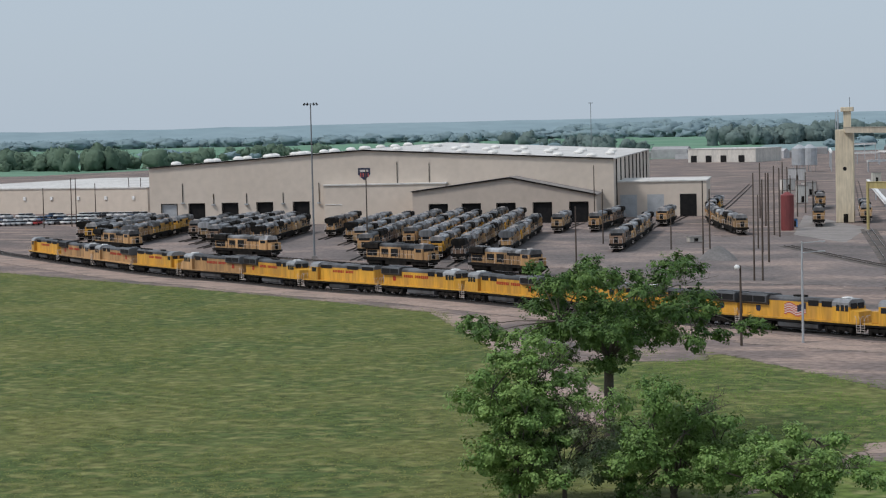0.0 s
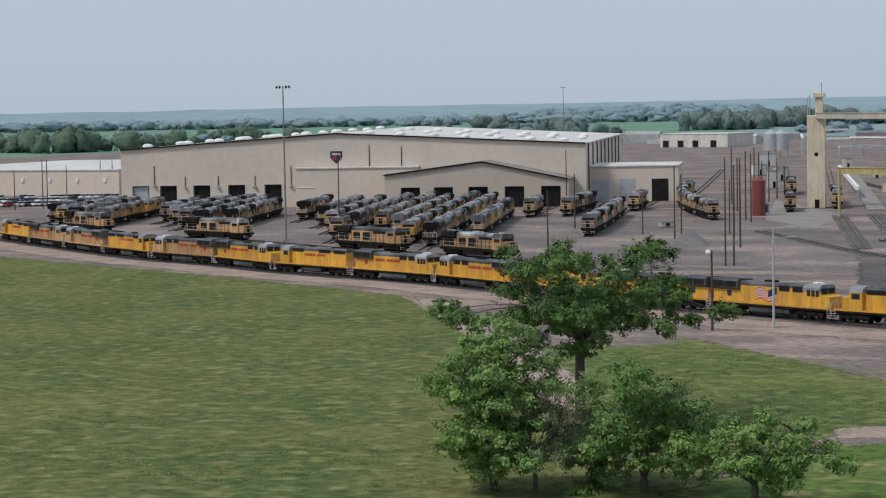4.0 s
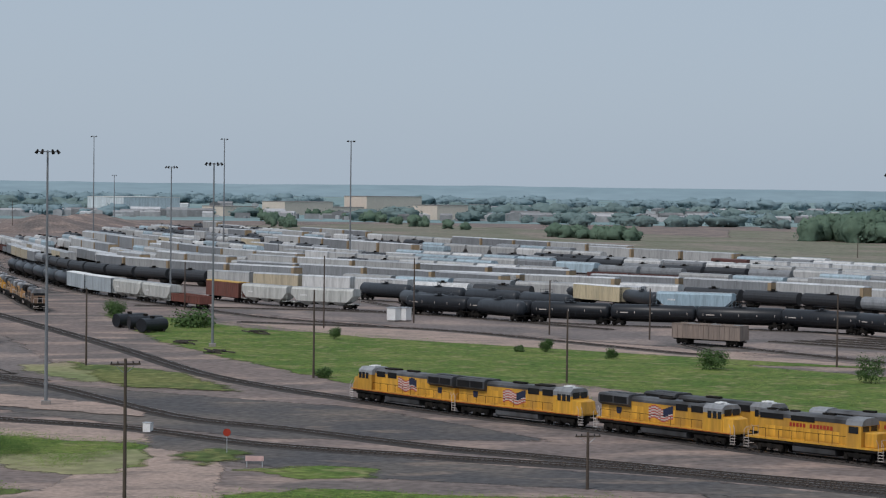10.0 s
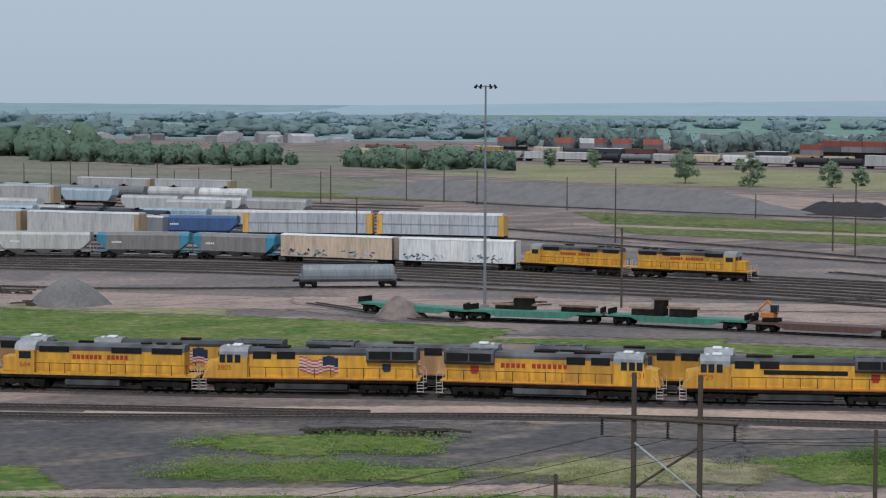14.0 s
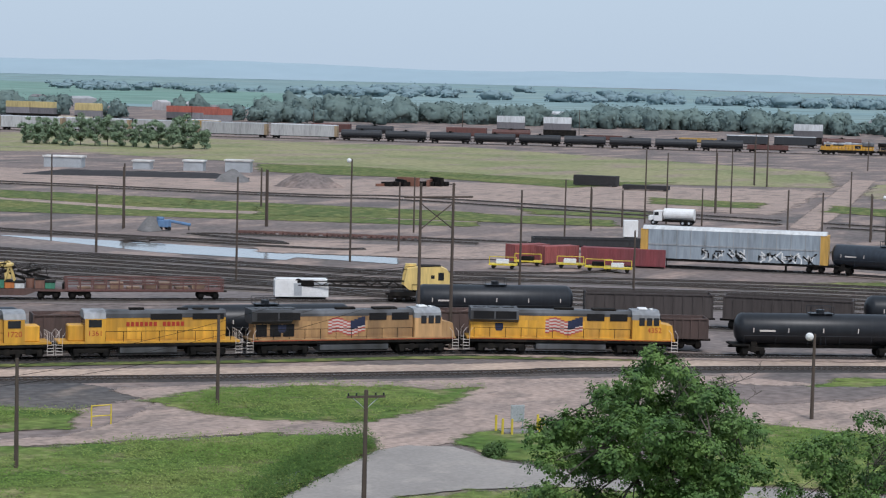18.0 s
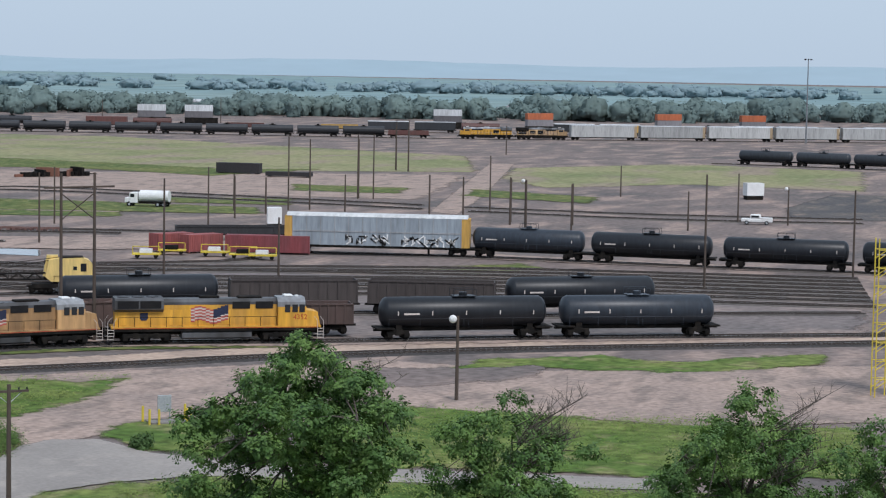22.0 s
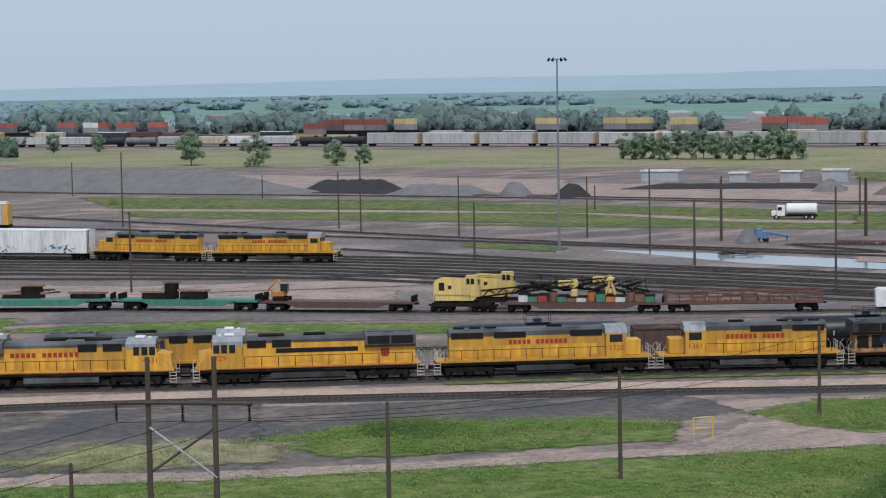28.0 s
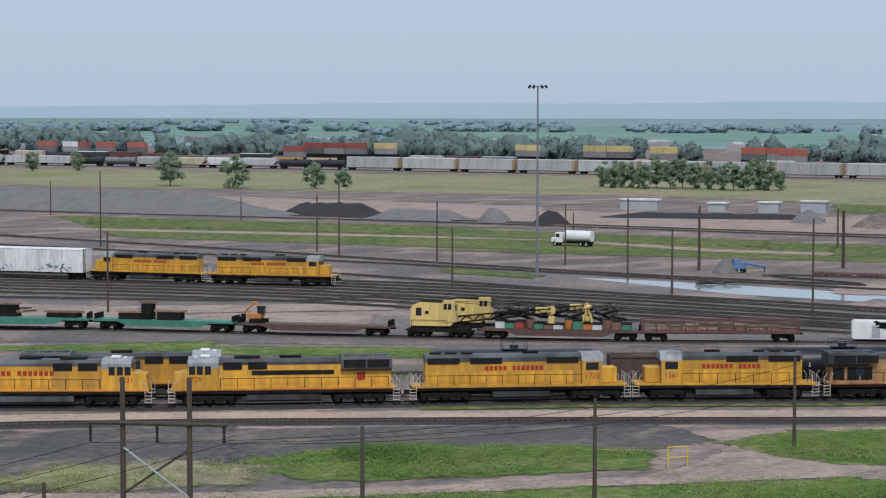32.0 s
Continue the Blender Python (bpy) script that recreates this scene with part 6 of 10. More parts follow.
def yard_car(kind, cname, color):
    """A plain car for the deep rows: body, roof and running gear."""
    names = {"hopper": ("hopper_car", "hopper car"), "box": ("box_car", "boxcar"), "tank": ("tank_car", "tank car"), "rack": ("auto_rack", "auto rack"), "gondola": ("gondola_car", "gondola car")}
    m = paint(cname + "_yard_paint", color, 0.55, 0.5, 0.18)
    L = {"hopper": 17.5, "box": 17.5, "tank": 16.5, "rack": 27.0, "gondola": 16.0}[kind]
    t = thing(names[kind][0], cname.replace("_", " ") + " " + names[kind][1] + " standing in the classification yard", names[kind][1], "yard freight cars")
    h = L / 2 - 0.5
    if kind == "tank":
        bm = B()
        rod(bm, (-h, 0, 2.6), (h, 0, 2.6), 1.45, 14)
        part("tank_shell", bm, m, t)
        part("dome", box(rod(B(), (0, 0, 3.9), (0, 0, 4.5), 0.5, 10), -1.2, 1.2, -0.7, 0.7, 4.05, 4.15), UNDER, t)
    elif kind == "hopper":
        prof = [(-1.55, 1.4), (1.55, 1.4), (1.55, 3.9), (1.1, 4.4), (-1.1, 4.4), (-1.55, 3.9)]
        bm = B()
        prism(bm, prof, -h + 1.4, h - 1.4)
        for sx in (-1, 1):
            a = [bm.verts.new((sx * (h - 1.4), y, z)) for y, z in prof]
            b = [bm.verts.new((sx * h, y, 2.9 if z < 3 else z)) for y, z in prof]
            for i in range(6):
                bm.faces.new((a[i], a[(i + 1) % 6], b[(i + 1) % 6], b[i]))
            bm.faces.new(b)
        bmesh.ops.recalc_face_normals(bm, faces=bm.faces)
        part("body", bm, m, t)
        part("roof_walk", box(B(), -h, h, -0.55, 0.55, 4.42, 4.55), GALV, t)
    elif kind == "gondola":
        part("body", boxes([(-h, h, -1.5, -1.4, 1.1, 2.7), (-h, h, 1.4, 1.5, 1.1, 2.7), (-h, -h + 0.1, -1.4, 1.4, 1.1, 2.7), (h - 0.1, h, -1.4, 1.4, 1.1, 2.7), (-h, h, -1.4, 1.4, 1.1, 1.3)]), m, t)
        part("side_rib", boxes([(-h + k * 2 * h / 11 - 0.07, -h + k * 2 * h / 11 + 0.07, -1.56, -1.5, 1.1, 2.7) for k in range(12)]), m, t)
    else:
        top = 5.6 if kind == "rack" else 4.4
        part("body", box(B(), -h, h, -1.5, 1.5, 1.1, top - 0.3), m, t)
        part("roof", prism(B(), [(-1.55, top - 0.3), (1.55, top - 0.3), (1.1, top), (-1.1, top)], -h - 0.05, h + 0.05), paint("pale_car_roof", (0.47, 0.48, 0.49), 0.5, 0.6, 0.3) if cname != "red_brown" else m, t)
        if kind == "rack":
            part("end_door", box(B(), h - 1.0, h + 0.03, -1.53, 1.53, 1.1, top - 0.35), paint("dull_rack_end", (0.34, 0.25, 0.15)), t)
    bm = boxes([(-h - 0.5, h + 0.5, -0.3, 0.3, 0.8, 1.12)])
    for sx in (-1, 1):
        x = sx * (h - 1.9)
        box(bm, x - 1.2, x + 1.2, -1.15, 1.15, 0.35, 0.9)
        for dx in (-0.85, 0.85):
            rod(bm, (x + dx, -0.85, 0.44), (x + dx, 0.85, 0.44), 0.44, 8)
    part("running_gear", bm, UNDER, t)
    return L + 0.6, t


def yard_pick(kind, ci):
    cname, color = YARD_COLORS[ci]
    key = ("yard", kind, ci)

    def place(m):
        if key in CACHE:
            return copy_thing(CACHE[key], m)
        CACHE[key] = yard_car(kind, cname, color)[1]
        CACHE[key].matrix_basis = m
        return CACHE[key]
    return place, {"hopper": 18.1, "box": 18.1, "tank": 17.1, "rack": 27.6, "gondola": 16.6}[kind]


rnd = random.Random(23)
NEAR_EDGE = Line([(-450, 835), (-292, 600), (-205, 535), (-148, 520), (-91, 497), (-40, 462), (20, 424), (60, 396)])
FAR_EDGE = Line([(-520, 1200), (-400, 1060), (-306, 960), (-205, 850), (-66, 731), (40, 640), (110, 580)])
STYLES = (("hopper", (0, 1, 0, 6)), ("rack", (5, 0, 0)), ("tank", (4, 4, 4, 5)), ("box", (2, 3, 1, 5)), ("hopper", (0, 1, 1, 5)), ("hopper", (0, 5, 6)), ("gondola", (3, 5)), ("box", (1, 2, 0)), ("tank", (4, 5, 1)))
for row in range(15):
    w = (row / 14.0) ** 1.15
    pts = [tuple(NEAR_EDGE.at(NEAR_EDGE.length * f).lerp(FAR_EDGE.at(FAR_EDGE.length * f), w)) for f in (0, 0.15, 0.3, 0.45, 0.6, 0.75, 0.9, 1.0)]
    ln = track(pts, bed=False)
    s = rnd.uniform(0, 40)
    end = ln.length * (0.72 if row < 2 else rnd.uniform(0.86, 1.0))
    while s < end:
        style = STYLES[rnd.randrange(len(STYLES))]
        for k in range(rnd.randint(1, 5)):
            place, L = yard_pick(style[0], rnd.choice(style[1]))
            if s + L > end:
                break
            consist(ln, s, [(place, L, False)])
            s += L
        if rnd.random() < 0.35:
            s += rnd.uniform(8, 60)

# the near edge of the yard, car by car
WHITE_HOPPER = stock("white_hopper", lambda: covered_hopper((0.50, 0.50, 0.47), 18.0, True, "pale_grey"))
BLUE_HOPPER = stock("blue_hopper", lambda: covered_hopper((0.05, 0.11, 0.26), 17.5, True, "dark_blue"))
SKY_HOPPER = stock("sky_hopper", lambda: covered_hopper((0.30, 0.40, 0.46), 18.5, True, "pale_blue"))
GREY_HOPPER = stock("grey_hopper", lambda: covered_hopper((0.20, 0.19, 0.18), 17.5, True, "brown_grey", paint("teal_hopper_end", (0.05, 0.22, 0.32))))
PINK_REEFER = stock("pink_reefer", lambda: box_car((0.62, 0.48, 0.36), 22.4, 4.8, True, "faded_cream", WHITE, True))
WHITE_REEFER = stock("white_reefer", lambda: box_car((0.70, 0.70, 0.68), 21.8, 4.8, True, "white", WHITE, True))
TAN_BOX = stock("tan_box", lambda: box_car((0.55, 0.47, 0.31), 20.0, 4.6, True, "tan", WHITE))
BROWN_BOX = stock("brown_box", lambda: box_car((0.16, 0.06, 0.045), 18.0, 4.6, True, "red_brown", paint("ochre_roof", (0.5, 0.3, 0.06))))
PALE_BOX = stock("pale_box", lambda: box_car((0.42, 0.47, 0.50), 20.0, 4.6, True, "pale_blue_grey", WHITE))
RED_GON = stock("red_gon", lambda: gondola((0.17, 0.06, 0.045), 17.0, 2.8, True, "red_brown"))
RACK_GREY = stock("rack_grey", lambda: auto_rack((0.42, 0.45, 0.48), 27.4, True, "grey"))
CENTERBEAM = stock("white_flat", lambda: box_car((0.45, 0.46, 0.46), 22.0, 3.9, True, "pale_grey", WHITE))
A_LINE = track([(-369.5, 688.6), (-313.6, 600.4), (-247.1, 508.6), (-212.0, 472.1), (-175.0, 436.3), (-158.4, 424.2), (-134.6, 412.3)])
consist(A_LINE, A_LINE.near((-313.6, 600.4)), [(TANK_SOFT, 17.5, False)] * 6 + [(PALE_BOX, 20.3, False), (PALE_BOX, 20.3, False), (WHITE_HOPPER, 18.2, False), (WHITE_HOPPER, 18.2, False), (RED_GON, 17.2, False)])
B_LINE = track([(-235.3, 517.0), (-201.6, 488.1), (-180.6, 470.8), (-157.0, 462.8), (-135.3, 452.7)])
consist(B_LINE, B_LINE.near((-201.6, 488.1)) - 3, [(BROWN_BOX, 18.2, False), (WHITE_HOPPER, 18.2, False), (WHITE_HOPPER, 18.2, False)])
C_LINE = track([(-168.5, 498.8), (-151.0, 474.5), (-136.4, 456.6), (-114.6, 439.2), (-92.9, 424.8)])
consist(C_LINE, C_LINE.near((-151.0, 474.5)), [(TANK_SOFT, 17.4, False)] * 3)
D_LINE = track([(-186.6, 517.4), (-171.6, 505.7), (-131.7, 484.6), (-114.7, 473.2), (-94.4, 458.5)])
consist(D_LINE, D_LINE.near((-171.6, 505.7)), [(TANK_SOFT, 17.4, False)] * 4)
T_LINE = track([(-168.8, 564.7), (-147.2, 541.6), (-104.8, 502.5), (-90.3, 486.6), (-56.2, 492.5), (-36.7, 469.1)])
consist(T_LINE, T_LINE.near((-147.2, 541.6)), [(TANK_SOFT, 17.4, False)] * 2 + [(TAN_BOX, 20.2, False), (TANK_SOFT, 17.4, False), (SKY_HOPPER, 18.6, False)])
R_LINE = track([(-354.3, 701.8), (-267.7, 621.1), (-236.0, 588.1), (-191.9, 563.1), (-150.1, 536.3), (-127.0, 518.2)])
consist(R_LINE, R_LINE.near((-236.0, 588.1)), [(yard_pick("rack", 5)[0], 27.6, False)] * 4)
consist(COIL, COIL.near((-71.4, 391.0)), [(stock("ballast_hopper", lambda: gondola((0.24, 0.19, 0.16), 14.5, 3.7, True, "faded_brown", GRAVEL)), 15.0, False)])
consist(COIL, COIL.near((42.6, 328.4)), [(stock("coil", lambda: coil_car(16.5)), 17.0, False)])
consist(MOVER, MOVER.near((-1.7, 403.6)) - 17.4 * 9, [(TANK_FULL, 17.4, False)] * 9)
HB = track([(-42.2, 538.7), (-23.1, 490.3), (2.8, 461.8), (22.5, 458.2), (55.1, 447.5), (75.6, 440.6), (96.7, 428.8)])
consist(HB, HB.near((-64.7, 522.1)), [(CENTERBEAM, 22.2, False)] * 4)
consist(HB, HB.near((5.1, 457.9)) - 11, [(SKY_HOPPER, 18.6, False), (SKY_HOPPER, 18.6, False), (BLUE_HOPPER, 17.6, False), (RACK_GREY, 27.6, False), (RACK_GREY, 27.6, False)])
HC = track([(-65.7, 571.2), (-51.2, 554.2), (-15.4, 523.3), (5.6, 506.8), (30.3, 489.2)])
consist(HC, HC.near((-53.3, 554.2)), [(TANK_SOFT, 17.4, False)] * 4 + [(WHITE_HOPPER, 18.2, False), (TANK_SOFT, 17.4, False), (SKY_HOPPER, 18.6, False), (WHITE_HOPPER, 18.2, False)])

# the cut of cars that two yard engines pull slowly past
s28 = MOVER.near((124.5, 320.6))
SPEED = (s28 - MOVER.near((115.5, 328.8))) / 13.5
TRAIN = []
for place, L, turned in ((NARROW("", False), 21.2, False), (NARROW("", False), 20.8, True), (WHITE_REEFER, 22.2, False), (PINK_REEFER, 22.6, False), (GREY_HOPPER, 17.8, False), (GREY_HOPPER, 17.8, False), (WHITE_HOPPER, 18.2, False)):
    s28 -= L
    m = MOVER.seat(s28, s28 + L)
    TRAIN.append((place(m @ pose(0, 0, 0, 0, 0, 180) if turned else m), L, s28, turned))

# ---- racks, tank cars and containers by the crossing ----
RACK_ART = stock("rack_art", lambda: auto_rack((0.32, 0.365, 0.405), 28.0, True, "silver", 5.9, True))
consist(RACKS, RACKS.near((227.4, 234.4)), [(RACK_ART, 28.6, False)])
gondola((0.03, 0.03, 0.033), 18.8, 2.3, True, "soot_and_shade_black").matrix_basis = frame2((227.7, 258.3), (240.3, 248.7))[0] @ pose(9.4, 3.0, 0.1)
s = RACKS.near((243.3, 212.1))
consist(RACKS, s, [(TANK_GREY, 18.0, False), (TANK_FULL, 18.0, False), (TANK_FULL, 20.0, False), (TANK_FULL, 18.6, False)])


def container(m, color, label, h=6.1):
    t = thing("shipping_container", label, "container", "red containers")
    p = paint(label.split()[0] + label.split()[3] + "_container_paint", color, 0.7)
    part("body", boxes([(-h, h, -1.2, 1.2, 0.15, 2.6)]), p, t)
    for y in (-1, 1):
        part("corrugation", boxes([(0.2 - h + 0.4 * k, 0.4 - h + 0.4 * k, y * 1.22 - 0.02, y * 1.22 + 0.02, 0.3, 2.45) for k in range(int(h * 5) - 1)]), p, t)
    part("corner_post", boxes([(sx * h - 0.08, sx * h + 0.08, y * 1.2 - 0.06, y * 1.2 + 0.06, 0.0, 2.65) for sx in (-1, 1) for y in (-1, 1)]), p, t)
    part("door_bars", boxes([(h, h + 0.06, y - 0.03, y + 0.03, 0.3, 2.5) for y in (-0.8, -0.3, 0.3, 0.8)]), GALV, t)
    t.matrix_basis = m
    return t


cm, cl = frame2((220.5, 238.9), (228.3, 229.6))
container(cm @ pose(6.1, 1.3, 0.12), (0.23, 0.055, 0.06), "dull red corrugated shipping container on the ground")
cm2, _ = frame2((214.7, 247.7), (218.8, 240.3))
c2 = container(cm2 @ pose(2.0, 1.3, 0.12, 0, 0, 55), (0.27, 0.075, 0.07), "faded red short shipping container on the ground", 3.0)
copy_thing(c2, cm2 @ pose(6.6, 1.3, 0.12, 0, 0, 55))


# ---- poles, masts and wires ----
def wood_pole(p, h, arm=False, lamp=False, r=0.17):
    t = thing("utility_pole", "weathered wooden utility pole" + (" with a crossarm" if arm else " with a globe lamp" if lamp else ""), "pole", "yard poles")
    part("post", rod(B(), (0, 0, -0.3), (0, 0, h), r, 8, r * 0.7), POLEWOOD, t)
    if arm:
        part("crossarm", box(B(), -1.2, 1.2, -0.06, 0.06, h - 0.5, h - 0.36), POLEWOOD, t)
        part("brace", rod(rod(B(), (-0.8, 0.07, h - 0.5), (0, 0.07, h - 1.2), 0.025, 4), (0.8, 0.07, h - 0.5), (0, 0.07, h - 1.2), 0.025, 4), GALV, t)
        for x in (-1.1, -0.6, 0.6, 1.1):
            part("insulator", rod(B(), (x, 0, h - 0.36), (x, 0, h - 0.2), 0.05, 6), GLASS, t)
    if lamp:
        part("lamp_arm", rod(B(), (0, 0, h - 0.3), (-0.5, -0.3, h - 0.1), 0.03, 5), GALV, t)
        bm = B()
        bmesh.ops.create_uvsphere(bm, u_segments=10, v_segments=8, radius=0.34, matrix=Matrix.Translation((-0.5, -0.3, h - 0.2)))
        part("lamp_globe", bm, WHITE, t, "round white lamp globe")
    t.matrix_basis = pose(p[0], p[1], 0, 0, 0, -math.degrees(math.atan2(p[0], p[1])) + 15)
    return t


def street_lamp(p, h):
    t = thing("street_lamp", "grey steel lamp post with one arm", "street lamp", "street lamps")
    part("post", rod(B(), (0, 0, 0), (0, 0, h), 0.16, 10, 0.11), GALV, t)
    part("arm", rod(B(), (0, 0, h - 0.2), (2.2, 0, h), 0.06, 6), GALV, t)
    part("lamp_head", box(B(), 2.0, 2.8, -0.15, 0.15, h - 0.1, h + 0.06, 0.04), GALV, t)
    t.matrix_basis = pose(p[0], p[1], 0, 0, 0, -math.degrees(math.atan2(p[0], p[1])))
    return t


def light_mast(p, h, heads=6, r=0.23):
    t = thing("light_mast", "tall grey steel yard light mast", "light mast", "light masts")
    part("mast", rod(B(), (0, 0, 0), (0, 0, h), r, 12, r * 0.5), MASTGREY, t)
    part("base", box(B(), -0.6, 0.6, -0.6, 0.6, 0, 0.6, 0.05), CONC, t)
    rk = part("lamp_rack", rod(rod(B(), (-1.25, 0, h - 0.15), (1.25, 0, h - 0.15), 0.07, 6), (0, -1.0, h - 0.15), (0, 1.0, h - 0.15), 0.07, 6), MASTGREY, t)
    for k in range(heads):
        a = 2 * math.pi * k / heads
        x, y = 1.15 * math.cos(a), 0.8 * math.sin(a)
        part("floodlight", rod(B(), (x, y, h + 0.1), (x * 1.25, y * 1.25, h - 0.4), 0.12, 8, 0.21), UNDER, rk)
    t.matrix_basis = pose(p[0], p[1], 0, 0, 0, -math.degrees(math.atan2(p[0], p[1])))
    return t


for p, h in (((-339.6, 316.1), 32.21), ((-126.2, 250.7), 31.59), ((-217.4, 497.3), 31.48), ((-145.6, 350.9), 31.13), ((-32.3, 350.6), 30.45), ((64.3, 293.7), 30.13), ((159.2, 314.6), 31.00)):
    light_mast(p, h)
for p, h in (((-559.3, 1011.4), 51.33), ((-455.8, 952.8), 48.48), ((-345.6, 843.7), 45.35), ((-255.4, 739.8), 42.77), ((-483.9, 792.1), 33.48), ((-500.2, 830.2), 31.30), ((-1057.3, 1264.9), 38.61), ((-645.0, 1380.2), 31.51), ((727.5, 464.1), 32.38)):
    light_mast(p, h, 8, 0.34)
for p, h in (((120.1, 427.6), 14.81), ((82.6, 290.8), 11.04), ((153.8, 396.8), 10.78), ((151.4, 379.5), 13.67), ((164.2, 364.2), 10.75), ((142.6, 310.6), 9.21), ((180.7, 346.2), 10.68), ((219.9, 417.7), 5.26), ((174.7, 313.1), 13.14), ((195.1, 325.2), 10.42), ((160.0, 238.5), 13.67), ((250.7, 365.4), 7.51), ((220.9, 320.4), 10.00), ((143.5, 557.0), 8.62), ((178.7, 511.8), 5.75), ((53.3, 129.7), 7.71), ((73.2, 135.7), 7.65), ((100.4, 152.1), 7.57), ((35.1, 138.7), 4.01)):
    wood_pole(p, h)
for p, h in (((210.2, 269.0), 10.69), ((237.4, 299.7), 9.58), ((192.3, 220.1), 12.56), ((253.9, 279.4), 10.02), ((271.4, 291.7), 7.56), ((202.8, 209.5), 7.71), ((295.2, 302.5), 13.90), ((298.5, 300.1), 13.39), ((300.6, 292.8), 7.02), ((331.6, 319.4), 13.40), ((334.3, 317.5), 13.43), ((427.7, 398.1), 13.30), ((430.6, 396.4), 13.32), ((242.1, 218.6), 11.86), ((253.6, 222.1), 11.13), ((327.2, 279.7), 10.58), ((306.6, 257.1), 7.81), ((294.2, 233.4), 8.28), ((386.8, 293.4), 6.74), ((315.9, 224.9), 6.84), ((232.7, 162.9), 14.69), ((341.1, 231.7), 9.01), ((261.3, 158.6), 12.06)):
    wood_pole(p, h)
for p, h in (((-147.5, 306.2), 11.79), ((-109.2, 300.9), 12.68), ((-145.1, 405.3), 13.97), ((-134.1, 428.2), 13.06), ((-100.7, 406.8), 10.23), ((-73.7, 308.4), 10.22), ((-80.6, 401.9), 9.43), ((-117.2, 190.0), 13.58), ((-183.2, 304.3), 9.78), ((-191.6, 344.7), 9.52), ((-557.1, 1066.5), 16.64), ((-193.3, 450.0), 10.43), ((-229.2, 423.7), 11.52)):
    wood_pole(p, h)
for p, h in (((-220.5, 305.6), 10.14), ((-219.2, 306.2), 12.49), ((-266.8, 314.2), 11.69), ((-379.1, 454.3), 15.24), ((-314.7, 379.9), 12.10), ((-470.2, 454.1), 13.56), ((-351.9, 343.6), 17.68), ((-461.5, 456.5), 13.47), ((-522.6, 439.6), 13.57), ((-523.3, 382.0), 11.46), ((-520.0, 389.4), 14.11), ((-518.5, 389.9), 14.10), ((-578.8, 443.0), 10.39), ((-580.7, 458.3), 11.68), ((-576.0, 459.5), 11.64), ((-287.4, 369.1), 6.73), ((-269.7, 356.7), 14.86), ((-268.4, 357.2), 13.16), ((-262.7, 369.1), 15.57), ((-292.6, 415.5), 15.28), ((-272.4, 379.1), 11.14)):
    wood_pole(p, h)
for p, h in (((-41.0, 354.0), 11.46), ((-23.8, 379.6), 13.17), ((-10.6, 709.2), 11.12), ((27.0, 688.7), 11.17), ((57.1, 649.5), 8.58), ((85.4, 597.8), 8.97), ((60.6, 380.4), 11.35), ((112.1, 615.3), 14.41), ((-31.2, 741.5), 8.43), ((8.0, 719.3), 8.20), ((16.0, 696.9), 8.48), ((40.0, 689.3), 7.34), ((49.1, 637.9), 8.10)):
    wood_pole(p, h)
for p, h in (((81.0, 106.5), 8.63), ((-117.2, 190.0), 14.20), ((-72.5, 157.4), 14.29), ((-45.9, 200.8), 5.34)):
    wood_pole(p, h, True)
for p, h in (((-160.0, 218.9), 9.72), ((138.9, 122.0), 7.12), ((192.6, 257.8), 14.85), ((297.9, 246.6), 8.34), ((342.5, 221.8), 6.85)):
    wood_pole(p, h, False, True)
for p, h in (((-155.9, 225.9), 11.11), ((-130.6, 231.6), 8.26), ((-155.6, 225.5), 12.33)):
    street_lamp(p, h)


def wire(a, b, sag, name="overhead_wire"):
    a, b = Vector(a), Vector(b)
    pts = [a.lerp(b, k / 12) - Vector((0, 0, sag * 4 * (k / 12) * (1 - k / 12))) for k in range(13)]
    me = bpy.data.meshes.new(name)
    bm = tube(pts, [0.018] * 13, 4)
    bm.to_mesh(me)
    bm.free()
    me.materials.append(UNDER)
    tagged(new(name, me), "dark sagging overhead power wire", "wire", "power wires")


# the H-frame near the lookout
hp, hq = Vector((*(38.1, 131.1), 0)), Vector((*(41.7, 129.1), 0))
hf = thing("h_frame_pole", "wooden H-frame power pole with crossbeam and braces", "power pole")
htop = 11.44
d = (hq - hp)
for p in (hp, hq):
    part("post", rod(B(), p, p + Vector((0, 0, htop)), 0.2, 10, 0.15), POLEWOOD, hf)
zb = 8.63
part("crossbeam", rod(B(), hp - d * 0.55 + Vector((0, -0.2, zb + 0.05)), hq + d * 0.55 + Vector((0, -0.2, zb - 0.05)), 0.13, 8), POLEWOOD, hf)
part("brace", rod(B(), hp + Vector((0, -0.15, zb - 1.5)), hq + Vector((0, -0.15, zb - 4.6)), 0.07, 6), GALV, hf, "pale steel diagonal brace")
part("brace", rod(B(), hq + Vector((0, 0.15, zb - 1.6)), hp + Vector((0, 0.15, zb - 4.4)), 0.08, 6), POLEWOOD, hf)
for f in (-0.5, 0.5, 1.5):
    q = hp + d * f + Vector((0, -0.2, zb))
    prof = [(0.02, 0.03)] + [(0.15 + 0.17 * k + dz, r) for k in range(6) for dz, r in ((0.0, 0.04), (0.07, 0.13), (0.1, 0.12), (0.11, 0.04))]
    bm = tube([q - Vector((0, 0, dz)) for dz, r in prof], [r for dz, r in prof], 8)
    part("insulator_string", bm, UNDER, hf, "dark string of disc insulators")
    wire(q - Vector((0, 0, 1.2)), q + Vector((-60, -25, -4)), 1.0)
    wire(q - Vector((0, 0, 1.2)), q + Vector((70, 22, -1.0)), 2.0)
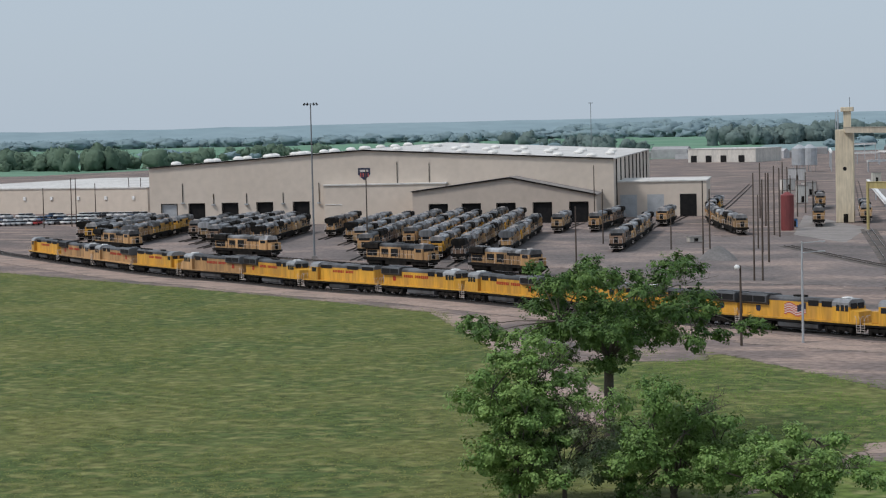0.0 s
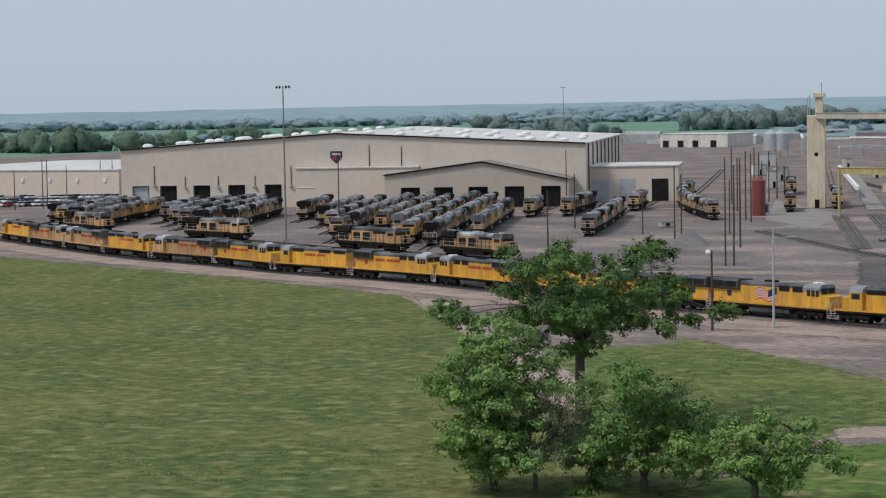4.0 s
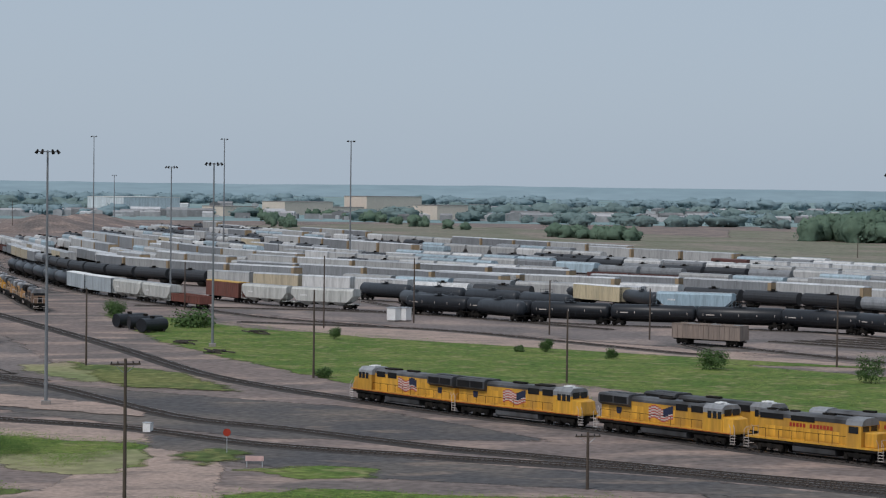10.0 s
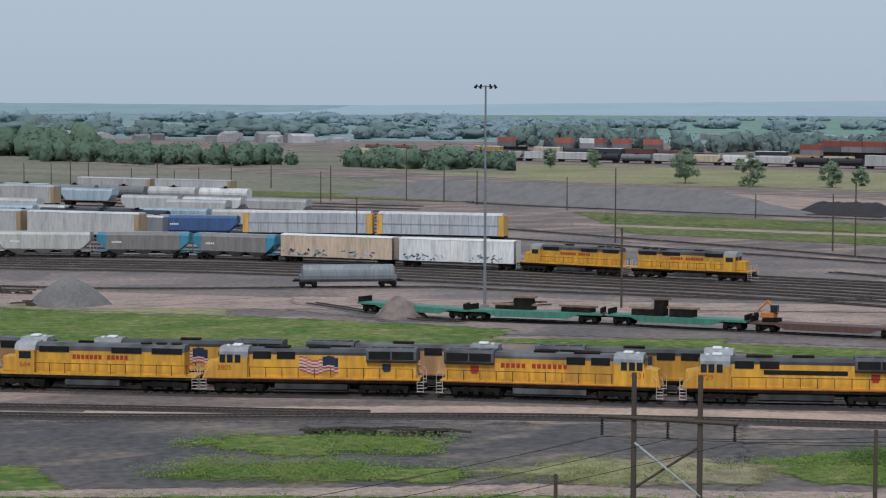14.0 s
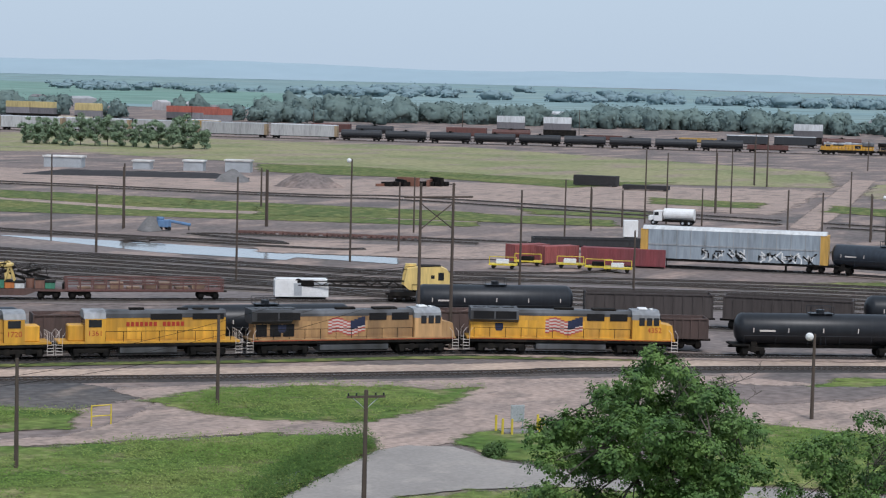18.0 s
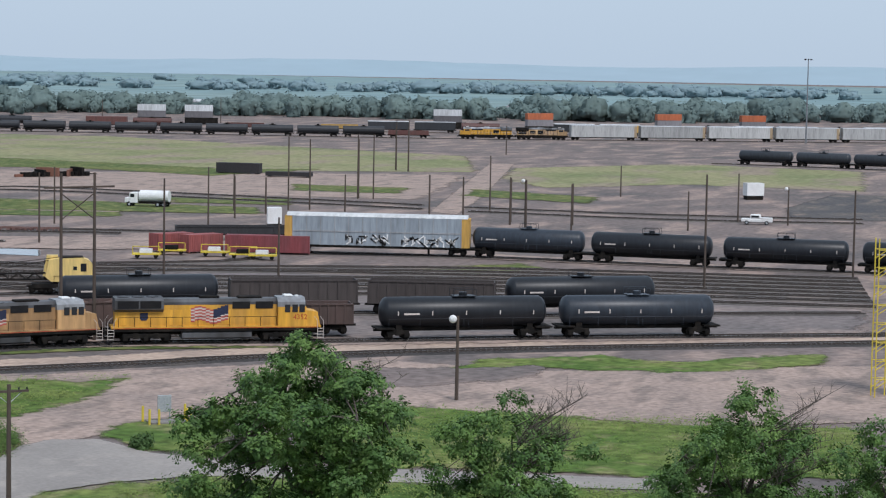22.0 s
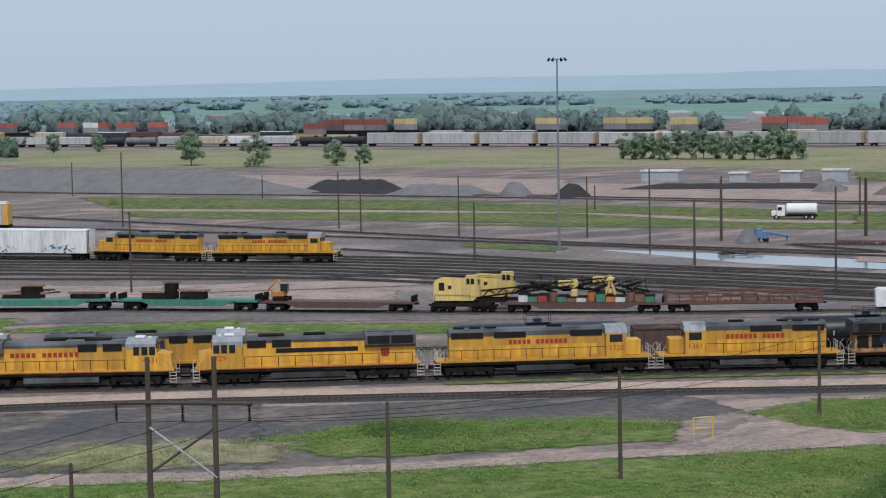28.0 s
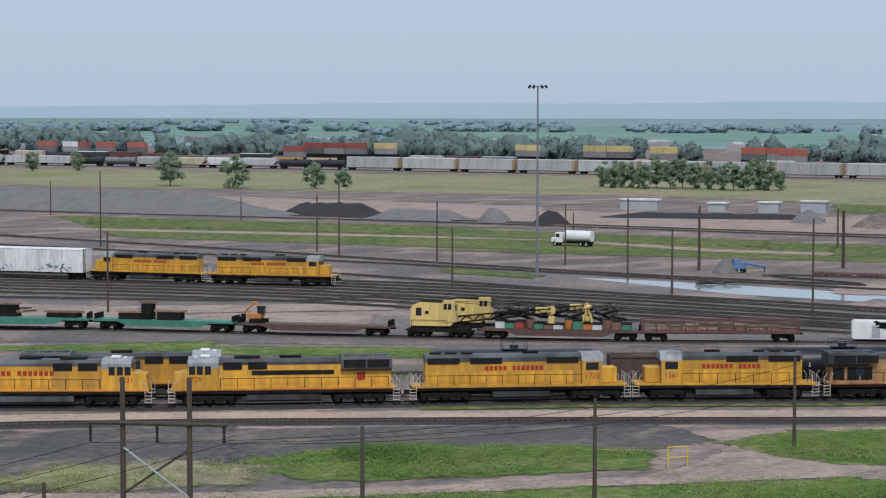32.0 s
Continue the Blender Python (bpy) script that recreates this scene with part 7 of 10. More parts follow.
# the twin poles in front of the tan locomotive
tp, tq = Vector((*(137.7, 172.8), 0)), Vector((*(141.3, 172.1), 0))
tf = thing("h_frame_pole", "tall twin wooden poles with a long crossbeam", "power pole")
th = 16.76
for p in (tp, tq):
    part("post", rod(B(), p, p + Vector((0, 0, th)), 0.19, 8, 0.13), POLEWOOD, tf)
part("crossbeam", rod(B(), tp - (tq - tp) * 0.5 + Vector((0, 0, th - 1.4)), tq + (tq - tp) * 0.6 + Vector((0, 0, th - 1.4)), 0.1, 6), POLEWOOD, tf)
part("brace", rod(rod(B(), tp + Vector((0, 0, th - 2.0)), tq + Vector((0, 0, th - 4.6)), 0.06, 5), tq + Vector((0, 0, th - 2.0)), tp + Vector((0, 0, th - 4.6)), 0.06, 5), POLEWOOD, tf)


# ---- trees ----
def leaf_cloud(rnd, centres, per, spread, size):
    vs, fs = [], []
    for c, rad in centres:
        for k in range(per):
            v = Vector((rnd.gauss(0, 1), rnd.gauss(0, 1), rnd.gauss(0, 0.8)))
            v = v.normalized() * rad * spread * (rnd.random() ** 0.4)
            p = c + v
            n = (v.normalized() + Vector((rnd.uniform(-0.7, 0.7), rnd.uniform(-0.7, 0.7), rnd.uniform(-0.2, 0.9)))).normalized()
            a = n.orthogonal().normalized()
            a = (Matrix.Rotation(rnd.uniform(0, 6.28), 3, n) @ a).normalized()
            b = n.cross(a)
            s = size * rnd.uniform(0.6, 1.35)
            i = len(vs)
            vs += [p - a * s, p + b * s * 0.6, p + a * s, p - b * s * 0.6]
            fs.append((i, i + 1, i + 2, i + 3))
    me = bpy.data.meshes.new("crown")
    me.from_pydata([tuple(v) for v in vs], [], fs)
    return me


def sprigs(hub, way, per, spread, size, seed):
    """Leaves gathered in small bunches that face the way their bunch does."""
    rng = np.random.default_rng(seed)
    n = len(hub) * per
    c = np.repeat(hub, per, 0) + rng.normal(0, spread, (n, 3)) * (1, 1, 0.8)
    nrm = np.repeat(way, per, 0) + rng.uniform(-0.45, 0.45, (n, 3))
    nrm /= np.linalg.norm(nrm, axis=1)[:, None]
    a = np.cross(nrm, rng.normal(0, 1, (n, 3)))
    a /= np.linalg.norm(a, axis=1)[:, None]
    b = np.cross(nrm, a)
    w = (size * rng.uniform(0.6, 1.35, n))[:, None]
    vs = np.stack([c - a * w, c + b * w * 0.6, c + a * w, c - b * w * 0.6], 1).reshape(-1, 3)
    return vs.tolist(), np.arange(4 * n).reshape(-1, 4).tolist()


def tree(p, h, crown, seed, label, leaf=LEAF, lobes=40, size=0.19, bare=0, trunk=0.35, taper=0.25, gap=0.0):
    """crown: centre height, half height, half width. Limbs reach out to separate lobes of leafy sprigs."""
    rnd = random.Random(seed)
    t = thing("tree", label, "tree", "cottonwood trees")
    cz, ch, cw = crown
    cents = []
    tries = 0
    pack = 0.72
    while len(cents) < lobes and tries < 6000:
        tries += 1
        v = Vector((rnd.gauss(0, 1), rnd.gauss(0, 1), rnd.gauss(0, 1))).normalized() * rnd.uniform(0.3, 0.92)
        if noise.noise(v * 2.0 + Vector((seed * 7.1, 0, 0))) < gap:
            continue
        pack = max(0.5, 0.72 - tries * 0.00005)
        lump = 1.0 + 0.65 * noise.noise(v.normalized() * 1.9 + Vector((0, seed * 3.3, 0)))
        w = cw * lump * (1 - taper * v.z)
        r = min(cw, ch) * rnd.uniform(0.17, 0.34)
        c = Vector((v.x * w, v.y * w, min(cz + v.z * ch * lump, h - r * 0.8)))
        if all((c - o).length > pack * (r + q) for o, q in cents):
            cents.append((c, r))
    bm = B()
    lean = Vector((rnd.uniform(-0.08, 0.08), rnd.uniform(-0.08, 0.08), 1.0))
    fork = lean * max(1.0, cz - ch * 0.8)
    rod(bm, (0, 0, -0.3), fork, trunk, 9, trunk * 0.8)
    mains = []
    for k in range(7):
        a = 2 * math.pi * k / 7 + rnd.uniform(-0.4, 0.4)
        out = rnd.uniform(0.25, 0.55)
        mid = fork + Vector((math.cos(a) * cw * out * 0.45, math.sin(a) * cw * out * 0.45, ch * rnd.uniform(0.35, 0.6)))
        e = mid + Vector((math.cos(a) * cw * out, math.sin(a) * cw * out, ch * rnd.uniform(0.2, 0.8)))
        rod(bm, fork, mid, trunk * 0.5, 7, trunk * 0.3)
        rod(bm, mid, e, trunk * 0.3, 6, trunk * 0.1)
        mains += [mid, e]
    for c, r in cents:
        s = min(mains, key=lambda m: (m - c).length)
        k = s.lerp(c, 0.5) + Vector((0, 0, 0.15 * r))
        rod(bm, s, k, trunk * 0.14, 5, trunk * 0.09)
        rod(bm, k, c, trunk * 0.09, 4, trunk * 0.03)
    for k in range(bare):
        a = rnd.uniform(-0.9, 0.9)
        z = cz + ch * rnd.uniform(-0.3, 0.6)
        s = Vector((math.cos(a) * cw * 0.3, math.sin(a) * cw * 0.3, z))
        e = s + Vector((math.cos(a) * cw * rnd.uniform(0.5, 0.85), math.sin(a) * cw * rnd.uniform(0.5, 0.85), ch * rnd.uniform(0.1, 0.6)))
        rod(bm, s, e, 0.04, 4, 0.01)
        for j in range(7):
            q = s.lerp(e, rnd.uniform(0.35, 1.0))
            f = q + Vector((rnd.uniform(-0.7, 0.7), rnd.uniform(-0.7, 0.7), rnd.uniform(0.2, 1.1)))
            rod(bm, q, f, 0.02, 3, 0.005)
            rod(bm, q.lerp(f, 0.5), q.lerp(f, 0.5) + Vector((rnd.uniform(-0.4, 0.4), rnd.uniform(-0.4, 0.4), rnd.uniform(0.1, 0.5))), 0.012, 3, 0.004)
    part("trunk", bm, BARK, t, "grey trunk with spreading limbs")
    hub, way = [], []
    fine = size < 0.3
    for c, r in cents:
        for k in range(int((12 + 17 * r * r) if fine else (14 + 12 * r * r))):
            d = Vector((rnd.gauss(0, 1), rnd.gauss(0, 1), rnd.gauss(0.45, 0.75))).normalized()
            hub.append(c + Vector((d.x, d.y, d.z * 0.75)) * r * rnd.uniform(0.6, 1.1) * (1 + 0.6 * noise.noise(d * 2.2 + c)))
            way.append((d + Vector((0, 0, 0.5))).normalized())
    vs, fs = sprigs(np.array(hub), np.array(way), 20 if fine else 10, 0.17 if fine else 0.3, size * 0.7, seed)
    me = bpy.data.meshes.new("crown")
    me.from_pydata(vs, [], fs)
    me.materials.append(leaf)
    ob = new("crown", me)
    ob.parent = t
    tagged(ob, "ragged crown of small green leaves")
    t.matrix_basis = pose(p[0], p[1], 0, 0, 0, rnd.uniform(0, 360) if not bare else math.degrees(math.atan2(-p[0], p[1])) - 20)
    return t


# grove leaves: green paled in the colour to carry distance haze
GROVE = mat("hazed_grove_leaf", (0.19, 0.262, 0.165), 0.8, dirt=(0.235, 0.305, 0.195), amount=0.9, scale=0.2, grain=1.0, island=0.12, leafy=True, gloss=0.1)
BUSHLEAF = mat("dark_bush_leaf", (0.06, 0.112, 0.034), 0.6, dirt=(0.095, 0.155, 0.05), amount=0.9, scale=0.45, grain=2.5, island=0.16, leafy=True, gloss=0.2)
LEAFD = mat("dark_cottonwood_leaf", (0.068, 0.135, 0.034), 0.6, dirt=(0.15, 0.245, 0.06), amount=0.95, scale=0.6, grain=2.5, island=0.2, leafy=True, gloss=0.3)
LEAF2 = mat("bright_cottonwood_leaf", (0.14, 0.245, 0.064), 0.6, dirt=(0.235, 0.35, 0.1), amount=0.95, scale=0.5, grain=2.5, island=0.2, leafy=True, gloss=0.3)
LEAF3 = mat("grey_green_leaf", (0.17, 0.22, 0.1), 0.65, dirt=(0.225, 0.28, 0.13), amount=0.9, scale=0.5, grain=2.5, island=0.25, leafy=True)
tree((-123.8, 149.8), 16.2, (10.9, 5.0, 11.2), 23, "broad open-crowned cottonwood tree with dark limbs", LEAFD, 90, 0.19, 3, 0.5, 0.0, -0.22)
tree((-106.4, 118.9), 12.8, (6.8, 6.0, 4.3), 5, "dense rounded green tree", LEAF2, 80, 0.17, 8, 0.34)
tree((-103.2, 119.7), 7.8, (4.4, 3.3, 2.9), 8, "pale scrubby tree with bare branches", LEAF3, 26, 0.14, 26, 0.2)
tree((-97.6, 125.2), 10.0, (4.9, 4.9, 5.2), 6, "dense green tree with a leaning trunk", LEAF, 60, 0.17, 6, 0.34)
tree((-87.5, 124.4), 7.2, (4.1, 3.0, 6.0), 7, "low spreading green tree", LEAF2, 60, 0.17, 5, 0.3)
tree((-103.3, 126.9), 5.6, (3.2, 2.4, 3.4), 18, "scrubby pale green tree", LEAF3, 36, 0.14, 6, 0.2)
tree((91.7, 92.7), 12.3, (6.4, 5.6, 6.6), 9, "large dense cottonwood tree", LEAFD, 95, 0.17, 5, 0.42, 0.42, -0.08)
tree((98.7, 82.8), 9.4, (4.9, 4.4, 4.2), 10, "mid-sized tree with dead branches on one side", LEAFD, 46, 0.15, 26, 0.28, 0.5)
tree((109.9, 73.7), 9.4, (4.6, 4.4, 5.4), 12, "mid-sized tree with bare twigs at its edge", LEAFD, 64, 0.15, 22, 0.3, 0.5)
tree((116.4, 67.4), 7.4, (3.8, 3.5, 3.4), 14, "green tree beside a tall mast", LEAFD, 46, 0.14, 5, 0.25, 0.3)


def bush(p, w, h, seed, leaf=LEAF):
    rnd = random.Random(seed)
    t = thing("bush", "dense dark green bush", "bush", "yard bushes")
    cents = [(Vector((rnd.uniform(-0.6, 0.6) * w / 2, rnd.uniform(-0.6, 0.6) * w / 2, h * rnd.uniform(0.2, 0.8))), w * 0.28) for k in range(14)]
    me = leaf_cloud(rnd, cents, 150, 1.0, max(0.1, w * 0.03))
    me.materials.append(leaf)
    ob = new("foliage", me)
    ob.parent = t
    part("stems", rod(rod(B(), (0, 0, 0), (0.2 * w, 0, h * 0.6), 0.05, 4), (0, 0, 0), (-0.2 * w, 0.1 * w, h * 0.6), 0.05, 4), BARK, t)
    t.matrix_basis = pose(p[0], p[1], 0)
    return t


for p, w, h in (((-32.9, 325.8), 4.2, 4.4), ((-58.3, 340.5), 5.0, 3.0), ((-132.9, 376.9), 2.6, 2.2), ((-90.6, 363.9), 2.4, 2.4), ((-77.3, 354.1), 2.2, 2.0), ((-94.9, 362.8), 1.8, 1.0), ((-107.9, 301.6), 2.4, 1.5), ((-197.1, 423.1), 5.5, 3.2), ((-168.4, 396.5), 9.0, 2.8), ((104.6, 122.1), 2.2, 1.0)):
    bush(p, w, h, int(w * 100), BUSHLEAF)


def wood_belt(name, line, n, depth, hmin, hmax, leaf, label, seed, size=1.1, per=40, gaps=-0.2):
    """A belt of trees too far and many to count: lumpy crowns down to the ground, set with leaf clumps."""
    rnd = random.Random(seed)
    vs, fs, soft = [], [], []
    ln = Line(line, 30)
    for k in range(n):
        s = rnd.uniform(0, ln.length)
        if noise.noise(Vector((s * 0.015, seed * 5.3, 0))) < gaps + (0.12 if leaf is HAZELEAF else 0.0):
            continue
        h = rnd.uniform(hmin, hmax) * (0.9 + 0.5 * noise.noise(Vector((s * 0.02, seed, 0))))
        q = ln.at(s)
        x, y = q.x + rnd.uniform(-0.5, 0.5) * depth, q.y + rnd.uniform(-0.5, 0.5) * depth
        w = h * (rnd.uniform(0.8, 1.6) if leaf in (HAZELEAF, MIDLEAF) else rnd.uniform(0.4, 0.75))
        base = len(vs)
        turn = rnd.uniform(0, 6.28)

        def bulge(d):
            p = d * 1.7 + Vector((k * 3.7, seed, 0))
            return 1 + 0.6 * noise.noise(p) + 0.4 * noise.noise(p * 2.7)

        for r in range(9):
            el = math.pi * (r / 8 - 0.5)
            for c in range(12):
                a = c * math.pi / 6 + turn
                d = Vector((math.cos(el) * math.cos(a), math.cos(el) * math.sin(a), math.sin(el)))
                f = 0.83 * bulge(d)
                o = max(1.0, 0.8 / max(math.cos(el), 0.05)) if d.z < 0 and r > 0 else 1.0
                vs.append((x + d.x * w * f * o, y + d.y * w * f * o, max(-0.1, h * (0.46 + 0.54 * d.z * f))))
        for r in range(8):
            for c in range(12):
                fs.append((base + r * 12 + c, base + r * 12 + (c + 1) % 12, base + r * 12 + 12 + (c + 1) % 12, base + r * 12 + 12 + c))
                soft.append(True)
        for j in range(per):
            d = Vector((rnd.gauss(0, 1), rnd.gauss(0, 1), rnd.gauss(0.25, 0.8))).normalized()
            f = rnd.uniform(0.78, 1.07) * bulge(d)
            o = max(1.0, 0.8 / max(math.hypot(d.x, d.y), 0.3)) if d.z < 0 else 1.0
            g = Vector((x + d.x * w * f * o, y + d.y * w * f * o, max(0.3, h * (0.46 + 0.54 * d.z * f))))
            nn = (d + Vector((rnd.uniform(-0.25, 0.25), rnd.uniform(-0.25, 0.25), rnd.uniform(0.1, 0.5)))).normalized()
            a = Matrix.Rotation(rnd.uniform(0, 6.28), 3, nn) @ nn.orthogonal().normalized()
            b = nn.cross(a)
            z = size * rnd.uniform(0.5, 1.1)
            i = len(vs)
            vs += [tuple(g - a * z), tuple(g + b * z * 0.8), tuple(g + a * z), tuple(g - b * z * 0.8)]
            fs.append((i, i + 1, i + 2, i + 3))
            soft.append(False)
    me = bpy.data.meshes.new(name)
    me.from_pydata(vs, [], fs)
    me.polygons.foreach_set("use_smooth", soft)
    me.materials.append(leaf)
    return tagged(new(name, me), label, "trees", kind="stuff")


wood_belt("tree_belt", [(-1483.4, 938.6), (-1325.4, 930.8), (-1190.2, 911.5)], 64, 50, 11, 17, WOODLEAF, "belt of dark trees beyond the warehouse", 31, 0.88, 144, -1)
wood_belt("tree_belt", [(-1180.2, 947.1), (-1407.6, 1225.4), (-1411.9, 1346.4), (-1416.7, 1479.8)], 110, 40, 7, 14, WOODLEAF, "row of dark trees behind the shop", 32, 0.88, 120, 0.0)
wood_belt("tree_belt", [(-1534.7, 1644.3), (-1394.8, 1596.4), (-984.5, 1248.1)], 35, 40, 8, 16, FARLEAF, "clump of dark trees beyond the shop", 33, 0.88, 144)
wood_belt("tree_belt", [(-1178.1, 1624.6), (-1230.6, 1789.0), (-1288.6, 1988.5)], 73, 60, 12, 22, FARLEAF, "belt of dark trees beyond the sand tower", 34, 0.96, 144)
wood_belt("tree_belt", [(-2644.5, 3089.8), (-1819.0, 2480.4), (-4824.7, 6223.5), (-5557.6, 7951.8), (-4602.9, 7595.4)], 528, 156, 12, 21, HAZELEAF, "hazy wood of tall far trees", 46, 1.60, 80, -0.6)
wood_belt("tree_belt", [(-471.5, 1249.4), (-722.7, 1881.0), (-384.2, 1319.2)], 96, 14, 5, 8, WOODLEAF, "low dark bushes beyond the yard", 35, 0.56, 96)
wood_belt("tree_belt", [(-287.7, 1183.9), (-234.3, 1134.2)], 44, 14, 6, 9, WOODLEAF, "low dark bushes beyond the yard", 36, 0.56, 96)
wood_belt("tree_belt", [(-147.5, 1229.4), (-52.2, 1173.3), (30.0, 1144.6)], 192, 60, 10, 17, WOODLEAF, "wood of green trees beyond the yard", 37, 0.72, 144, -1)
wood_belt("tree_belt", [(22.6, 1066.8), (91.0, 986.8), (163.7, 941.8), (193.0, 898.2), (194.3, 914.3)], 144, 40, 6, 11, WOODLEAF, "row of green trees beyond the yard", 47, 0.64, 144)
for px, ph in (((363.3, 668.6), 7.21), ((363.1, 660.6), 7.35), ((369.6, 666.5), 8.00), ((370.2, 660.5), 8.37), ((368.3, 649.5), 6.89), ((376.2, 654.9), 9.82), ((376.6, 646.3), 9.94), ((383.1, 649.1), 10.05), ((384.1, 642.7), 8.34), ((385.8, 637.0), 7.47), ((387.2, 630.4), 7.95), ((388.8, 626.3), 9.10), ((391.5, 621.7), 8.29), ((398.5, 627.2), 10.33), ((397.8, 619.4), 8.75), ((402.1, 619.4), 6.45)):
    ph *= 1.22
    tree(px, ph, (ph * 0.47, ph * 0.5, ph * 0.27), int(ph * 77), "tall slender tree in the pasture grove", GROVE, 26, 0.36, 0, 0.16, 0.1, -0.4)
wood_belt("tree_belt", [(284.5, 1422.4), (425.0, 1180.5), (494.3, 1103.0), (638.1, 907.4), (715.4, 955.0)], 240, 60, 7, 14, FARLEAF, "long belt of trees behind the far trains", 39, 0.80, 120, -0.1)
wood_belt("tree_belt", [(704.2, 965.1), (760.0, 914.4), (922.9, 716.7), (1100.2, 664.3), (1194.4, 633.3)], 416, 60, 7, 13, FARLEAF, "long belt of trees behind the far trains", 48, 0.80, 120, -0.4)
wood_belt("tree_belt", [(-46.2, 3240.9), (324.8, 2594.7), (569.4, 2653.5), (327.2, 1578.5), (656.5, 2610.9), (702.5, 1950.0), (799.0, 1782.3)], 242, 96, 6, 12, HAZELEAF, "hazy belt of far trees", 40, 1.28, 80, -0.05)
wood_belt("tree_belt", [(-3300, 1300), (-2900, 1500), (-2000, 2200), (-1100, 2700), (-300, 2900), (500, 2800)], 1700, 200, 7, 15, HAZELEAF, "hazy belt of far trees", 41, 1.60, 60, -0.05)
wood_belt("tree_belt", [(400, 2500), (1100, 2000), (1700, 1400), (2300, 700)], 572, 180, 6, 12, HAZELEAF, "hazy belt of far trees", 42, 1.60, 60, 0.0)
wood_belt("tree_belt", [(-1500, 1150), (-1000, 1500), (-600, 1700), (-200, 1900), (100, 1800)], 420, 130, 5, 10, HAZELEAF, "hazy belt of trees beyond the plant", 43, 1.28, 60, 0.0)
for px, ph in (((217.1, 946.3), 8.43), ((229.6, 920.2), 8.73), ((248.2, 917.4), 8.54), ((231.0, 734.8), 13.92), ((244.5, 706.5), 11.67), ((268.3, 693.5), 10.14), ((282.9, 704.6), 6.71)):
    tree(px, ph, (ph * 0.47, ph * 0.5, ph * 0.38), int(ph * 91), "small lone tree in the dry pasture", GROVE, 22, 0.36, 0, 0.2, 0.15, -0.3)
wood_belt("tree_belt", [(66.8, 2063.0), (460.7, 2222.6), (1189.8, 3301.5), (1356.0, 1928.2), (1956.4, 2353.8), (1980.5, 1701.4), (2542.4, 1536.5)], 418, 156, 4, 9, HAZELEAF, "hazy hedgerows between far fields", 45, 1.44, 60, -0.05)

# trees paled in the leaf colour, as haze would pale them
wood_belt("tree_belt", [(-650, 2150), (-250, 2020), (150, 1850), (420, 1650)], 260, 260, 6, 13, MIDLEAF, "scattered trees round the far town, paled by painted haze", 51, 1.2, 60, -0.15)
wood_belt("tree_belt", [(-1250, 2050), (-900, 1800), (-620, 1760), (-330, 1560), (-120, 1500)], 260, 200, 6, 12, MIDLEAF, "scattered trees among the far plants, paled by painted haze", 52, 1.2, 60, 0.0)


def far_town(name, line, n, depth, seed, label):
    """Sheds, houses, trailers and trucks too far and many to count."""
    rnd = random.Random(seed)
    ln = Line(line, 30)
    vs, fs = [], []
    for k in range(n):
        q = ln.at(rnd.uniform(0, ln.length)) + Vector((rnd.uniform(-0.5, 0.5) * depth, rnd.uniform(-0.5, 0.5) * depth))
        L, W, h = rnd.choice(((14, 3, 3.6), (9, 7, 4), (9, 7, 4), (16, 9, 5), (5, 2.2, 2), (5, 2.2, 2), (12, 2.6, 3.4), (24, 12, 5)))
        h *= rnd.uniform(0.7, 1.2)
        a = rnd.choice((0.3, 0.5, 1.9)) + rnd.uniform(-0.15, 0.15)
        u, v = Vector((math.cos(a), math.sin(a))), Vector((-math.sin(a), math.cos(a)))
        i = len(vs)
        roof = h * 0.3 if W > 5 else 0.0
        for z in (0.0, h):
            for x, y in ((-1, -1), (1, -1), (1, 1), (-1, 1)):
                p = q + u * x * L / 2 + v * y * W / 2
                vs.append((p.x, p.y, z))
        for x in (-1, 1):
            p = q + u * x * L / 2
            vs.append((p.x, p.y, h + roof))
        fs += [(i, i + 1, i + 5, i + 4), (i + 2, i + 3, i + 7, i + 6), (i + 1, i + 2, i + 6, i + 9, i + 5), (i + 3, i, i + 4, i + 8, i + 7), (i + 4, i + 5, i + 9, i + 8), (i + 6, i + 7, i + 8, i + 9)]
    me = bpy.data.meshes.new(name)
    me.from_pydata(vs, [], fs)
    me.materials.append(TOWN)
    return tagged(new(name, me), label, "far buildings", kind="stuff")


TOWN = mat("far_town_walls", (0.33, 0.335, 0.34), 0.85, dirt=(0.22, 0.2, 0.2), amount=0.7, scale=0.02, grain=0.3, island=0.6)
far_town("far_town", [(-893.1, 1499.1), (-719.8, 1623.4), (-496.1, 1656.1), (-325.0, 1838.1)], 150, 90, 61, "far plant yards with sheds and trailers")
far_town("far_town", [(-1078.4, 1894.1), (-897.1, 2169.2), (-650.3, 2386.5), (-374.9, 2272.6), (-144.2, 2229.5)], 110, 200, 62, "far town of pale houses and sheds")
far_town("far_town", [(-301.2, 1825.7), (-166.0, 1848.9), (58.6, 1613.6), (240.1, 1468.2)], 80, 40, 63, "far sheds and trailers beyond the trees")
far_town("far_town", [(-1042.1, 1217.1), (-779.6, 1090.8), (-838.7, 1219.2), (-772.3, 1274.4)], 26, 40, 64, "sheds and trucks behind the shop")
far_town("far_town", [(407.2, 1806.1), (614.9, 1372.0), (765.9, 1089.0), (962.9, 826.9), (1241.1, 749.5)], 70, 120, 65, "far farm buildings among trees")


